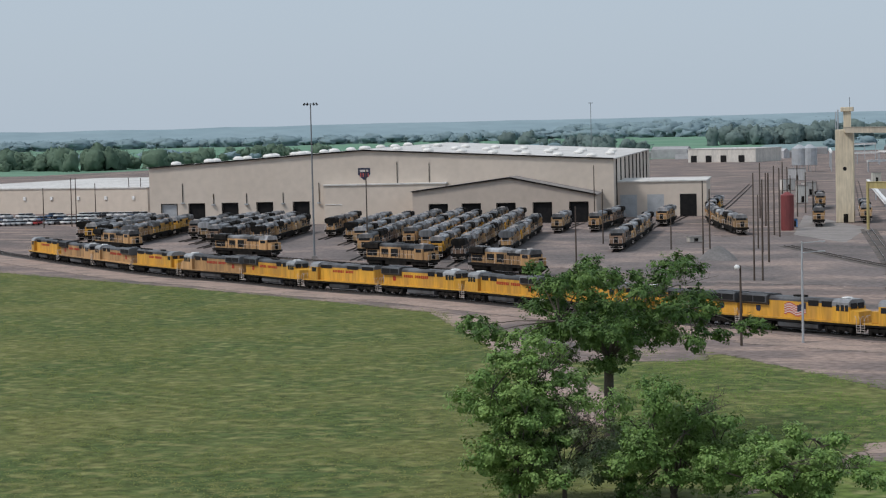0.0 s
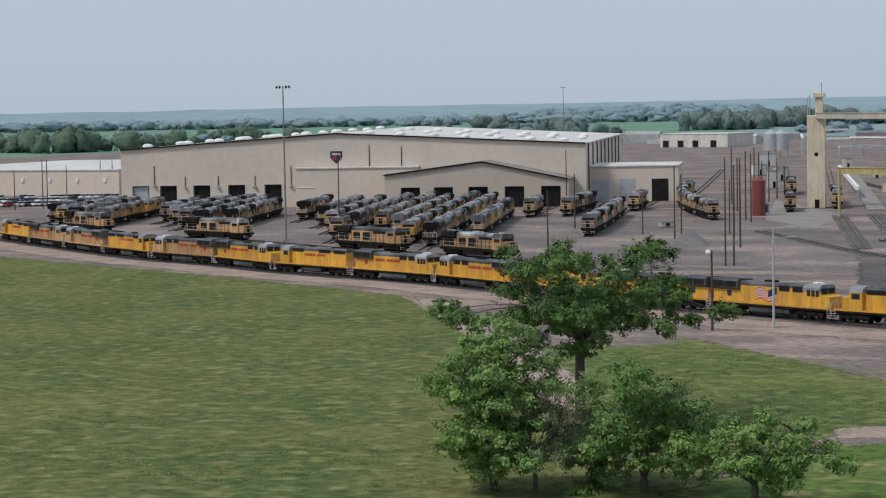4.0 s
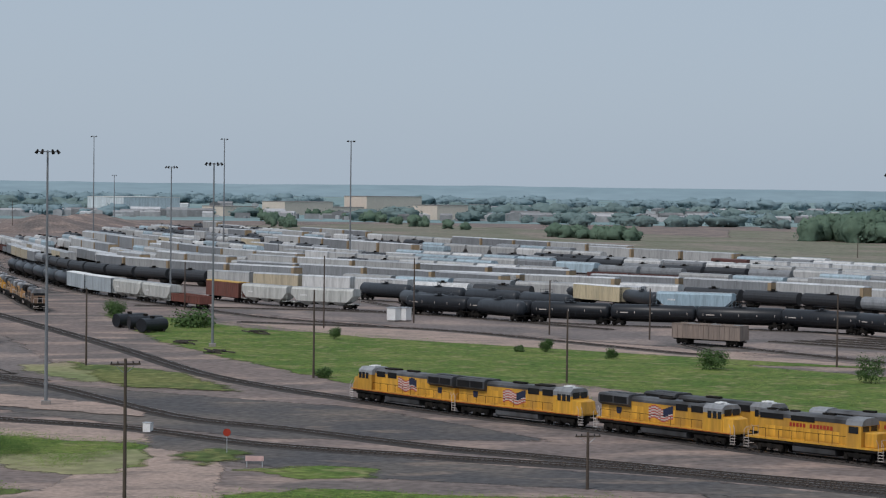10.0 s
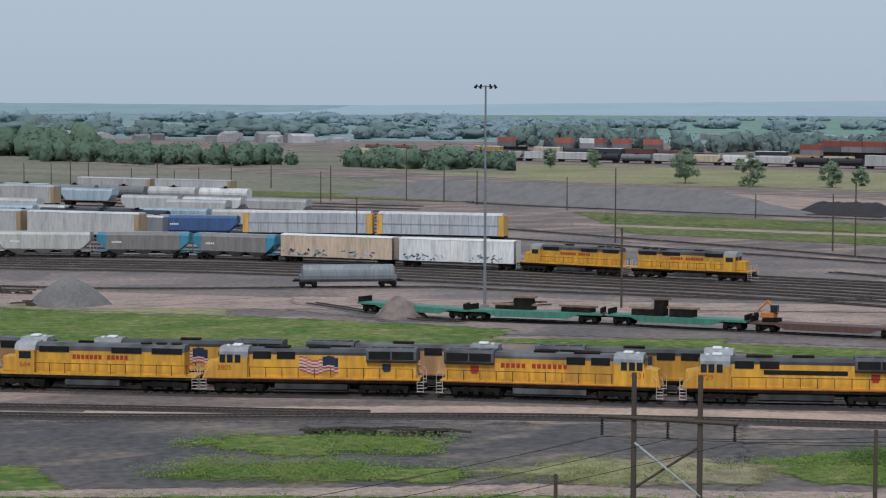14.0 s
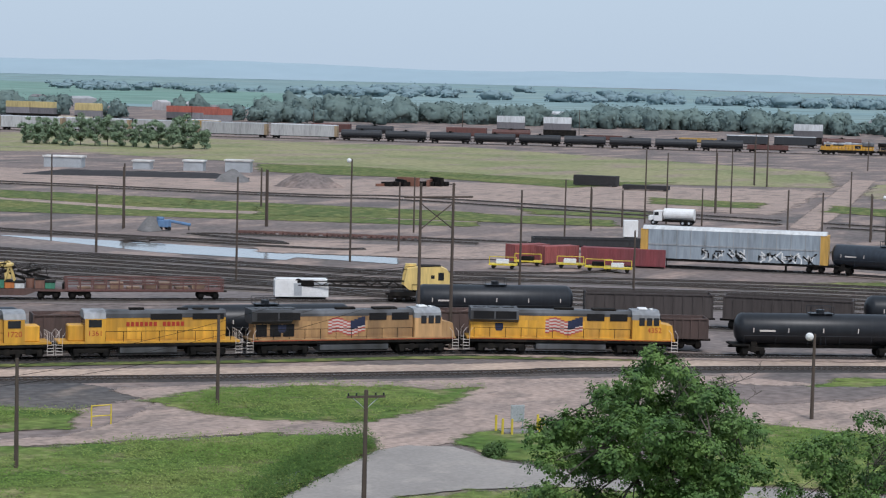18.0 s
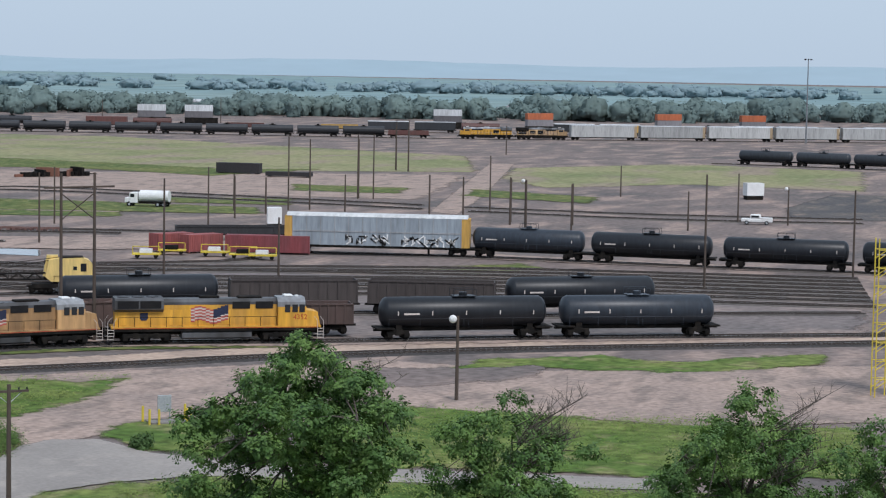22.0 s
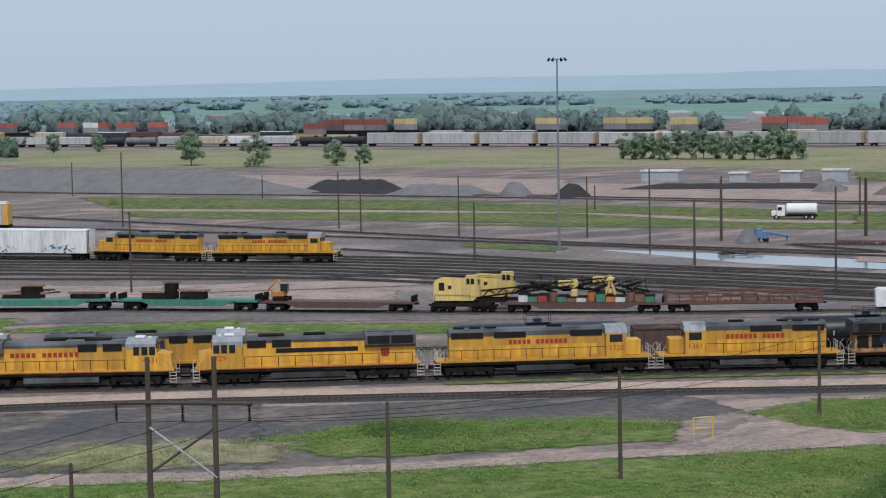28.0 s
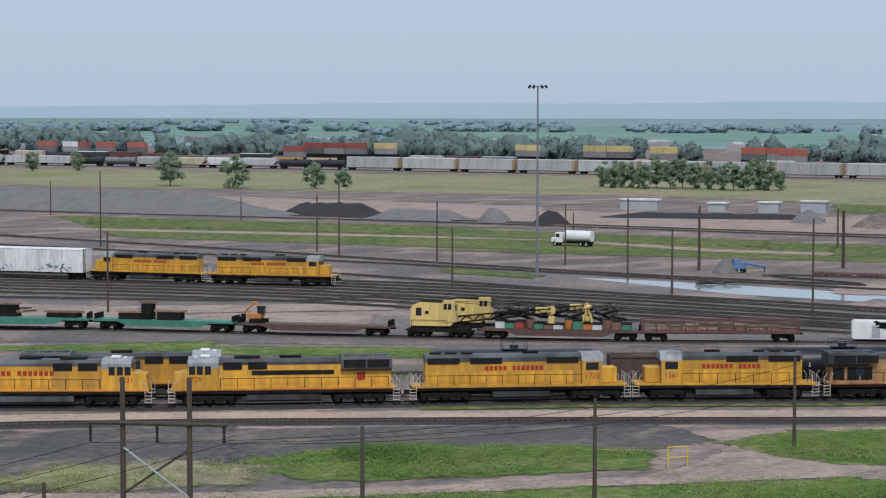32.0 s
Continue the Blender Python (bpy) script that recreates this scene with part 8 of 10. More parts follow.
def ridge(name, r, a0, a1, h0, h1, seed, label, material):
    bm = B()
    prev = None
    for k in range(160):
        a = radians(a0 + (a1 - a0) * k / 159)
        h = h0 + (h1 - h0) * (0.5 + 0.5 * noise.noise(Vector((k * 0.07, seed, 0)))) + 1.6 * noise.noise(Vector((k * 0.45, seed, 1))) + 0.8 * noise.noise(Vector((k * 1.3, seed, 1)))
        x, y = math.sin(a), math.cos(a)
        h = 14 + (h - 14) * min(1.0, k / 40, (159 - k) / 12 + 0.3) if seed == 7 else 12 + (h - 12) * min(1.0, (159 - k) / 60)
        row = [bm.verts.new((x * (r - 250), y * (r - 250), 0.3)), bm.verts.new((x * r, y * r, h))]
        if prev:
            bm.faces.new((prev[0], row[0], row[1], prev[1]))
        prev = row
    me = bpy.data.meshes.new(name)
    bm.to_mesh(me)
    bm.free()
    me.materials.append(material)
    return tagged(new(name, me), label, "backdrop", kind="structure")


# backdrop hills, coloured as if seen through haze
ridge("backdrop_hills", 4700, -75, 30, 21, 29, 2, "low hills on the horizon, painted haze-blue", BLUFF)
ridge("backdrop_hills", 4690, 5, 75, 23, 40, 7, "low hills on the horizon, painted haze-blue", RIDGE)


# ---- road vehicles that move ----
def tanker_truck():
    t = thing("tanker_truck", "white tank truck driving along the service lane", "truck")
    cab = part("cab", box(box(B(), 2.0, 3.6, -1.15, 1.15, 0.7, 2.7, 0.1), 3.6, 4.6, -0.9, 0.9, 0.7, 1.7, 0.12), WHITE, t)
    part("windscreen", boxes([(3.58, 3.64, -1.0, 1.0, 1.8, 2.5)]), GLASS, cab)
    for y in (-1, 1):
        part("side_window", boxes([(2.6, 3.4, y * 1.16 - 0.01, y * 1.16 + 0.01, 1.8, 2.45)]), GLASS, cab)
    bm = B()
    rod(bm, (-4.0, 0, 2.05), (1.7, 0, 2.05), 1.1, 18)
    part("tank", bm, WHITE, t)
    part("chassis", boxes([(-4.1, 4.4, -0.5, 0.5, 0.6, 0.95), (-3.6, 1.4, -1.1, 1.1, 0.85, 1.05)]), UNDER, t)
    for x in (-3.2, -2.0, 3.6):
        for y in (-0.95, 0.95):
            w = part("wheel", rod(B(), (x, y - 0.16, 0.5), (x, y + 0.16, 0.5), 0.5, 14), BLACK, t)
            part("rim", rod(B(), (x, y - 0.17, 0.5), (x, y + 0.17, 0.5), 0.24, 10), GALV, w)
    return t


def pickup_truck():
    t = thing("pickup_truck", "white pickup truck driving on the gravel", "pickup truck")
    bm = box(B(), -2.8, 2.8, -0.95, 0.95, 0.5, 1.1, 0.1)
    box(bm, -2.8, -0.7, -0.95, 0.95, 1.1, 1.3, 0.04)
    part("body", bm, WHITE, t)
    cab = part("cab", box(B(), -0.7, 1.2, -0.88, 0.88, 1.1, 1.85, 0.14), WHITE, t)
    for y in (-1, 1):
        part("side_window", boxes([(-0.4, 1.0, y * 0.885 - 0.01, y * 0.885 + 0.01, 1.3, 1.7)]), GLASS, cab)
    part("windscreen", boxes([(1.18, 1.22, -0.75, 0.75, 1.2, 1.72)]), GLASS, cab)
    for x in (-1.8, 1.8):
        for y in (-0.85, 0.85):
            w = part("wheel", rod(B(), (x, y - 0.13, 0.38), (x, y + 0.13, 0.38), 0.38, 14), BLACK, t)
            part("rim", rod(B(), (x, y - 0.14, 0.38), (x, y + 0.14, 0.38), 0.2, 10), GALV, w)
    return t


def drive(way, lift=0.1):
    """Poses along timed ground points, facing the way that it goes."""
    rows = []
    for i, (t, p) in enumerate(way):
        a, b = Vector(way[max(i - 1, 0)][1]), Vector(way[min(i + 1, len(way) - 1)][1])
        d = b - a
        rows.append((t, pose(p[0], p[1], lift, 0, 0, math.degrees(math.atan2(d.y, d.x)))))
    return rows


TANKER, PICKUP = tanker_truck(), pickup_truck()
TANKER_WAY = [(0.0, tuple(Vector((293.1, 303.4)) * 2.6 - Vector((274.7, 333.0)) * 1.6)), (17.5, (298.7, 293.4)), (19.0, (293.1, 303.4)), (21.0, (283.0, 315.2)), (23.0, (274.7, 333.0)), (24.5, (263.4, 343.0)), (26.5, (246.4, 353.9)), (28.0, (235.5, 364.6)), (30.0, (219.0, 374.4)), (32.0, (206.2, 391.5))]
PICKUP_WAY = [(0.0, tuple(Vector((345.8, 215.6)) * 4.0 - Vector((332.2, 238.3)) * 3.0)), (21.0, (345.8, 215.6)), (23.0, (332.2, 238.3)), (24.5, (322.1, 255.4)), (32.0, tuple(Vector((322.1, 255.4)) * 3.0 - Vector((332.2, 238.3)) * 2.0))]
TANKER.matrix_basis = drive(TANKER_WAY, 0.01)[0][1]
PICKUP.matrix_basis = drive(PICKUP_WAY, 0.02)[0][1]


def car(m, color, name):
    t = thing("parked_car", name + " parked car in the lot", "car", "parked cars")
    part("body", box(B(), -2.3, 2.3, -0.9, 0.9, 0.35, 0.95, 0.12), paint(name + "_car_paint", color, 0.3, 0.1), t)
    part("cabin", box(B(), -1.2, 1.2, -0.8, 0.8, 0.95, 1.45, 0.2), GLASS, t)
    part("cabin_roof", box(B(), -0.8, 0.8, -0.7, 0.7, 1.44, 1.52, 0.03), paint(name + "_car_paint", color, 0.3, 0.1), t)
    bm = boxes([(-1.9, 1.9, -0.7, 0.7, 0.2, 0.36)])
    for x in (-1.4, 1.4):
        for y in (-0.82, 0.82):
            rod(bm, (x, y - 0.1, 0.33), (x, y + 0.1, 0.33), 0.33, 8)
    part("running_gear", bm, BLACK, t)
    t.matrix_basis = m
    return t


CARS = [("white", (0.7, 0.7, 0.7)), ("silver", (0.4, 0.42, 0.44)), ("dark", (0.03, 0.03, 0.035)), ("red", (0.3, 0.03, 0.03)), ("blue", (0.08, 0.13, 0.22))]
rnd = random.Random(4)
for row, (a, b, n) in enumerate((((-556.3, 378.0), (-530.5, 405.9), 24), ((-580.4, 394.5), (-540.5, 431.0), 26), ((-606.8, 412.4), (-555.2, 445.4), 24))):
    a, b = Vector(a), Vector(b)
    for k in range(n):
        if rnd.random() < 0.25:
            continue
        q = a.lerp(b, (k + 0.5) / n)
        nm, col = CARS[rnd.choice((0, 0, 0, 0, 1, 1, 1, 2, 3, 4))]
        m = pose(q.x, q.y, 0.05, 0, 0, 105 + rnd.uniform(-3, 3))
        key = ("car", nm)
        if key in CACHE:
            copy_thing(CACHE[key], m)
        else:
            CACHE[key] = car(m, col, nm)


# ---- stockpiles ----
def heap(name, a, b, w, h, material, label, seed, n=40):
    """A long heap with tipped humps along it."""
    a, b = Vector(a), Vector(b)
    d = b - a
    L = max(d.length, 0.1)
    bm = B()
    rows = []
    for i in range(n + 1):
        f = i / n
        hh = h * min(1, 6 * f, 6 * (1 - f)) * (0.9 + 0.1 * abs(math.sin(f * L / (h * 2.2) + seed))) if L > w * 1.2 else h * math.sin(math.pi * f)
        row = []
        for j in range(11):
            v = j / 5 - 1
            z = max(0.0, hh * (1 - abs(v) ** 1.15)) + 0.12 * h * noise.noise(Vector((f * L * 0.5, v * 3, seed))) * (1 - abs(v))
            ww = w / 2 * (1 if L > w * 1.2 else max(0.06, math.sin(math.pi * f)))
            row.append(bm.verts.new((f * L, v * ww, z - 0.05)))
        rows.append(row)
    for r0, r1 in zip(rows, rows[1:]):
        for j in range(10):
            bm.faces.new((r0[j], r1[j], r1[j + 1], r0[j + 1]))
    bmesh.ops.recalc_face_normals(bm, faces=bm.faces)
    me = bpy.data.meshes.new(name)
    bm.to_mesh(me)
    bm.free()
    me.materials.append(material)
    ob = tagged(new(name, me), label, "stockpile", "stockpiles")
    ob.matrix_basis = pose(a.x, a.y, 0.1, 0, 0, math.degrees(math.atan2(d.y, d.x)))
    return ob


heap("stockpile", (106.0, 663.5), (197.3, 525.9), 24, 5.27, GRAVEL, "long grey gravel stockpile beyond the tracks", 1, 90)
heap("stockpile", (201.3, 540.7), (216.7, 515.3), 15, 3.12, COAL, "long black stockpile beside the gravel", 2, 40)
heap("stockpile", (213.4, 511.1), (228.5, 490.4), 16, 2.35, GRAVEL, "grey gravel stockpile beyond the tracks", 3, 40)
heap("stockpile", (227.3, 481.4), (234.0, 475.3), 10, 3.5, GRAVEL, "small grey heap of gravel", 4, 30)
heap("stockpile", (236.5, 469.8), (243.2, 463.7), 10, 3.2, COAL, "black heap of spoil beyond the tracks", 5, 30)
heap("stockpile", (293.6, 447.8), (302.8, 446.2), 10, 2.9, GRAVEL, "grey gravel heap in the stockyard", 6, 30)
heap("stockpile", (266.2, 491.2), (310.2, 457.2), 8, 1.3, COAL, "long low stack of old ties", 16, 40)
heap("stockpile", (297.0, 428.0), (309.3, 416.9), 16, 3.4, DIRT, "brown dirt heap in the stockyard", 7, 30)
heap("stockpile", (3.5, 309.4), (15.2, 307.7), 11, 3.6, GRAVEL, "grey gravel heap beside the track", 8, 30)
heap("stockpile", (47.6, 285.2), (54.3, 282.3), 8, 2.6, DIRT, "brown dirt heap beside the track", 9, 30)
heap("stockpile", (83.7, 282.6), (85.8, 281.2), 5, 1.6, GRAVEL, "small grey heap on the dirt", 10, 24)
heap("stockpile", (195.0, 320.5), (198.4, 317.9), 6, 2.4, GRAVEL, "small gravel heap by a conveyor", 11, 24)
heap("stockpile", (-259.7, 342.6), (-257.6, 350.7), 10, 2.6, GRAVEL, "grey spoil heap in the shop yard", 12, 30)
heap("stockpile", (-549.1, 1057.6), (-548.1, 1179.6), 74, 9.0, DIRT, "brown earth mound of the yard hump", 13, 40)
rnd = random.Random(8)


def tie_stack(p, n, seed):
    rnd = random.Random(seed)
    t = thing("tie_stack", "loose pile of old dark railway ties", "tie pile", "tie piles")
    for k in range(n):
        part("tie", box(B(), -1.3, 1.3, -0.12, 0.12, 0, 0.2), TIE, t).matrix_basis = pose(rnd.uniform(-2.4, 2.4), rnd.uniform(-0.6, 0.6), 0.2 * (k % 3), 0, rnd.uniform(-4, 4), rnd.uniform(-25, 25))
    t.matrix_basis = pose(p[0], p[1], 0.12, 0, 0, -25)


for k, p in enumerate(((-26.1, 348.5), (-22.7, 344.1), (-9.4, 335.8), (-2.2, 337.9), (2.0, 327.8), (5.0, 307.7), (31.4, 182.7), (35.4, 182.4), (28.1, 184.2), (-151.6, 354.4), (-150.4, 383.5), (-139.0, 336.9), (182.2, 297.8), (70.8, 296.8))):
    tie_stack(p, 9, k)


# rusty switch panels laid out in a row beside the crossing
for k in range(12):
    a, b = Vector((207.3, 307.9)), Vector((227.2, 285.9))
    p = a.lerp(b, (k + 0.5) / 12)
    t = thing("track_panel", "rusty track panel lying in a row on the dirt", "track panel", "track panels")
    PANEL = paint("panel_rust", (0.16, 0.085, 0.07))
    for y in (-0.75, 0.75):
        part("rail", box(B(), -1.9, 1.9, y - 0.07, y + 0.07, 0.3, 0.5), PANEL, t)
    for x in (-1.4, -0.5, 0.5, 1.4):
        part("tie", box(B(), x - 0.14, x + 0.14, -1.3, 1.3, 0.0, 0.3), PANEL, t)
    t.matrix_basis = pose(p.x, p.y, 0.12, 0, 0, math.degrees(math.atan2((b - a).y, (b - a).x)) + 8 * (k % 3 - 1))


# ---- sanding tower and fuelling gantry ----
st = thing("sand_tower", "tall cream concrete sanding tower with a gantry", "tower")
sa, sb = Vector((-316.5, 473.9)), Vector((-312.6, 476.3))
sw = (sb - sa).length
CREAM = mat("cream_concrete", (0.62, 0.54, 0.40), 0.8, dirt=(0.5, 0.42, 0.3), amount=0.5, scale=0.2, grain=2, streak=True)
TRUSSBLUE = paint("gantry_blue", (0.06, 0.16, 0.26))
BEAMTAN = paint("gantry_tan", (0.44, 0.39, 0.31))
hs = 23.40
part("silo", box(B(), 0, sw, 0, sw, 0, hs, 0.15), CREAM, st)
part("penthouse", box(box(B(), sw * 0.45, sw * 0.85, 1, sw - 1, hs, hs + 4.5), sw * 0.3, sw * 1.0, 0.5, sw - 0.5, hs + 4.5, hs + 5.6, 0.1), CREAM, st)
part("roof_rail", rod(rod(B(), (0.2, 0.2, hs), (0.2, 0.2, hs + 4.5), 0.12, 5), (sw * 0.15, 1, hs), (sw * 0.15, 1, hs + 5), 0.2, 6), GALV, st)
part("antenna", rod(B(), (sw * 0.8, 1, hs + 5.5), (sw * 0.8, 1, hs + 8), 0.06, 5), UNDER, st)
part("port", rod(B(), (sw * 0.5, -0.04, hs * 0.58), (sw * 0.5, 0.02, hs * 0.58), 0.5, 14), BLACK, st)
part("entry_door", box(B(), sw * 0.4, sw * 0.65, -0.05, 0.0, 0, 2.2), UNDER, st)
tm, _ = frame2(sa, sb)
st.matrix_basis = tm
ga, gb = Vector((-279.1, 452.3)), Vector((-275.9, 454.3))
g2 = thing("gantry_column", "cream concrete gantry column with a blue lattice top", "tower")
gw = (gb - ga).length
gh, gt = 11.97, 26.05
part("column", box(B(), 0, gw, 0, gw, 0, gh, 0.12), CREAM, g2)
bm = B()
for x in (0.3, gw - 0.3):
    for y in (0.3, gw - 0.3):
        rod(bm, (x, y, gh), (x, y, gt), 0.14, 5)
for k in range(4):
    z0, z1 = gh + (gt - gh) * k / 4, gh + (gt - gh) * (k + 1) / 4
    for a, b in (((0.3, 0.3), (gw - 0.3, 0.3)), ((gw - 0.3, 0.3), (gw - 0.3, gw - 0.3)), ((0.3, gw - 0.3), (0.3, 0.3))):
        rod(bm, (*a, z0), (*b, z1), 0.08, 4)
        rod(bm, (*b, z1), (*a, z1), 0.08, 4)
part("lattice", bm, TRUSSBLUE, g2)
part("hopper_bin", box(B(), 0.4, gw - 0.4, 0.4, gw - 0.4, gh + 1.5, gh + 4.5, 0.1), TRUSSBLUE, g2)
g2.matrix_basis = frame2(ga, gb)[0]


def beam(p, q, z, w, d, material, name, label):
    p, q = Vector(p), Vector(q)
    t = thing(name, label, "gantry")
    m, L = frame2(p, q)
    part("girder", boxes([(0, L, -w / 2, w / 2, z - d / 2, z + d / 2)]), material, t)
    if name == "pipe_rack":
        part("support", boxes([(x - 0.2, x + 0.2, -0.2, 0.2, 0, z - d / 2) for x in (0.4, L / 2, L - 0.4)]), GALV, t)
    part("flange", boxes([(0, L, -w / 2 - 0.15, w / 2 + 0.15, z + d / 2, z + d / 2 + 0.15), (0, L, -w / 2 - 0.15, w / 2 + 0.15, z - d / 2 - 0.15, z - d / 2)]), material, t)
    t.matrix_basis = m
    return t


beam(sa + Vector((2, 2)), ga + Vector((1.5, 1.5)), 23.29, 1.2, 1.2, BEAMTAN, "gantry_beam", "upper tan conveyor gantry beam")
beam(Vector((-289.1, 446.0)), Vector((-252.2, 443.1)), 10.66, 1.0, 1.3, paint("gantry_yellow", (0.42, 0.345, 0.15)), "gantry_beam", "long yellow crane gantry beam")
for p in ((-252.6, 442.8), (-286.3, 441.8)):
    t = thing("gantry_leg", "yellow steel gantry leg", "gantry")
    part("leg", rod(B(), (0, 0, 0), (0, 0, 11.24), 0.35, 8), paint("gantry_yellow", (0.42, 0.345, 0.15)), t)
    part("foot", box(B(), -0.7, 0.7, -0.7, 0.7, 0, 0.5, 0.05), CONC, t)
    t.matrix_basis = pose(p[0], p[1], 0)


def silo(p, h, r, material, label, legs=True):
    t = thing("storage_silo", label, "silo", "silos")
    z0 = h * 0.3 if legs else 0
    part("shell", rod(B(), (0, 0, z0), (0, 0, h), r, 16), material, t)
    part("cap", rod(B(), (0, 0, h), (0, 0, h + r * 0.5), r, 16, r * 0.2), material, t)
    if legs:
        for k in range(4):
            a = math.pi / 4 + math.pi / 2 * k
            part("leg", rod(B(), (r * 0.8 * math.cos(a), r * 0.8 * math.sin(a), 0), (r * 0.8 * math.cos(a), r * 0.8 * math.sin(a), z0 + 0.2), 0.15, 5), GALV, t)
    t.matrix_basis = pose(p[0], p[1], 0)


silo((-307.8, 440.3), 8.38, 1.6, paint("rust_red_tank", (0.22, 0.05, 0.05)), "upright rust-red storage tank", False)
silo((-601.4, 870.5), 11.16, 3.6, GALV, "pale steel storage silo")
silo((-597.6, 873.4), 11.17, 3.6, GALV, "pale steel storage silo")
BRICK = mat("brown_brick", (0.36, 0.24, 0.19), 0.9, dirt=(0.27, 0.19, 0.15), amount=0.6, scale=0.4, grain=3)
yh = 17.88
yt, yL = frame2((-582.7, 1024.2), (-577.7, 1028.0))
tw = thing("yard_tower", "brown brick yard control tower with glazed cabin", "tower")
part("shaft", box(B(), 0, yL, 0, yL * 0.8, 0, yh, 0.1), BRICK, tw)
for k in range(3):
    part("floor_slab", box(B(), yL, yL * 1.75, 0.3, yL * 0.8, yh * (0.42 + 0.2 * k), yh * (0.47 + 0.2 * k), 0.05), BRICK, tw)
    part("window", box(B(), yL * 0.25, yL * 0.55, -0.05, 0.0, yh * (0.2 + 0.26 * k), yh * (0.28 + 0.26 * k)), GLASS, tw)
    part("glazing", box(B(), yL, yL * 1.6, 0.8, yL * 0.7, yh * (0.47 + 0.2 * k), yh * (0.62 + 0.2 * k)), GLASS, tw)
part("cabin_roof", box(B(), yL, yL * 1.9, -0.5, yL * 0.9, yh * 1.02, yh * 1.07, 0.1), CONC, tw)
part("low_wing", box(B(), -yL * 0.3, yL * 2.6, -yL * 0.5, -0.05, 0, yh * 0.18, 0.1), BRICK, tw)
tw.matrix_basis = yt
flat_hall("yard_office", (-607.8, 1053.4), (-602.2, 1057.8), 12, 9.84, "blue-grey yard office beside the tower", paint("office_blue", (0.16, 0.25, 0.36)), CONC)
flat_hall("yard_office", (-652.2, 1107.5), (-636.3, 1101.4), 12, 7.15, "low tan brick yard office", BRICK, CONC)
oc = thing("service_cabin", "dark observation cabin on steel legs over the tracks", "cabin")
oh = 8.87
bm = B()
for x in (-2.6, 2.6):
    for y in (-2.6, 2.6):
        rod(bm, (x, y, 0), (x, y, oh), 0.2, 6)
    rod(bm, (x, -2.6, oh * 0.3), (x, 2.6, oh * 0.8), 0.12, 5)
rod(bm, (-2.6, -2.6, oh * 0.2), (2.6, -2.6, oh * 0.9), 0.12, 5)
rod(bm, (2.6, -2.6, oh * 0.2), (-2.6, -2.6, oh * 0.9), 0.12, 5)
part("steel_legs", bm, UNDER, oc)
part("cabin", box(B(), -3.2, 3.2, -3.2, 3.2, oh, oh + 3.2, 0.1), paint("cabin_olive", (0.12, 0.12, 0.10)), oc)
part("cabin_window", box(B(), -2.8, 2.8, -3.25, -3.2, oh + 1.2, oh + 2.4), GLASS, oc)
part("cabin_roof", box(B(), -4.2, 4.2, -4.2, 4.2, oh + 3.2, oh + 3.6, 0.05), UNDER, oc)
oc.matrix_basis = pose(*(-449.4, 753.6), 0, 0, 0, 40)
for p, h in (((-264.3, 369.3), 14.61), ((-245.2, 344.6), 16.80), ((-298.9, 422.3), 15.86), ((-309.4, 439.3), 14.86), ((-319.5, 455.1), 15.80), ((-324.6, 455.1), 13.20), ((-340.7, 487.4), 13.75), ((-355.2, 509.6), 10.78), ((-345.9, 499.5), 13.75), ((-355.7, 517.6), 11.38), ((-321.3, 470.8), 10.77), ((-302.9, 419.8), 14.30), ((-350.4, 488.7), 14.79)):
    wood_pole(p, h, r=0.2)
flat_hall("far_plant", (-800.1, 1730.7), (-772.2, 1785.0), 50, 13.63, "pale blue-white industrial building", paint("plant_white", (0.55, 0.6, 0.62)), ROOFWHITE)
flat_hall("far_plant", (-679.1, 1794.8), (-652.5, 1843.2), 30, 11.26, "far tan industrial plant building", TANWALL, CONC)
flat_hall("far_plant", (-633.2, 1878.5), (-600.7, 1937.7), 30, 16.20, "far tan industrial plant building", TANWALL, CONC)
flat_hall("far_plant", (-507.1, 1677.4), (-489.6, 1704.5), 30, 11.11, "far tan industrial plant building", TANWALL, CONC)
flat_hall("far_plant", (-687.4, 1680.3), (-671.3, 1708.5), 30, 7.85, "far tan industrial plant building", TANWALL, CONC)
flat_hall("far_plant", (-652.5, 1843.2), (-634.8, 1875.6), 30, 6.46, "far tan industrial plant building", TANWALL, CONC)
flat_hall("far_plant", (-408.8, 1872.4), (-399.0, 1887.8), 30, 5.28, "far tan industrial plant building", TANWALL, CONC)
flat_hall("far_plant", (-897.7, 1541.2), (-888.1, 1559.9), 30, 6.71, "far tan industrial plant building", TANWALL, CONC)
# pipes beside the fuel racks
for p, q, z in (((-663.8, 994.0), (-645.9, 1007.7), 6), ((-632.3, 986.5), (-600.7, 980.1), 7), ((-339.0, 559.4), (-314.8, 531.6), 2.5), ((-376.9, 622.0), (-309.4, 523.0), 3.0), ((-441.4, 681.1), (-331.6, 520.8), 3.0), ((-638.8, 951.3), (-589.5, 879.3), 9), ((-718.2, 1093.8), (-708.1, 1101.8), 9), ((-565.4, 872.5), (-557.9, 902.6), 5)):
    beam(p, q, z, 0.7, 0.7, WHITE, "pipe_rack", "white overhead pipe on steel supports")
# platforms along the fuelling tracks
for a, b in (((-277.4, 465.7), (-188.2, 344.1)), ((-502.2, 779.2), (-294.4, 471.0))):
    m, L = frame2(a, b)
    t = thing("service_platform", "long pale concrete service platform", "platform", "", "structure")
    part("slab", box(B(), 0, L, -2.2, 2.2, 0, 0.35, 0.03), CONC, t)
    t.matrix_basis = m

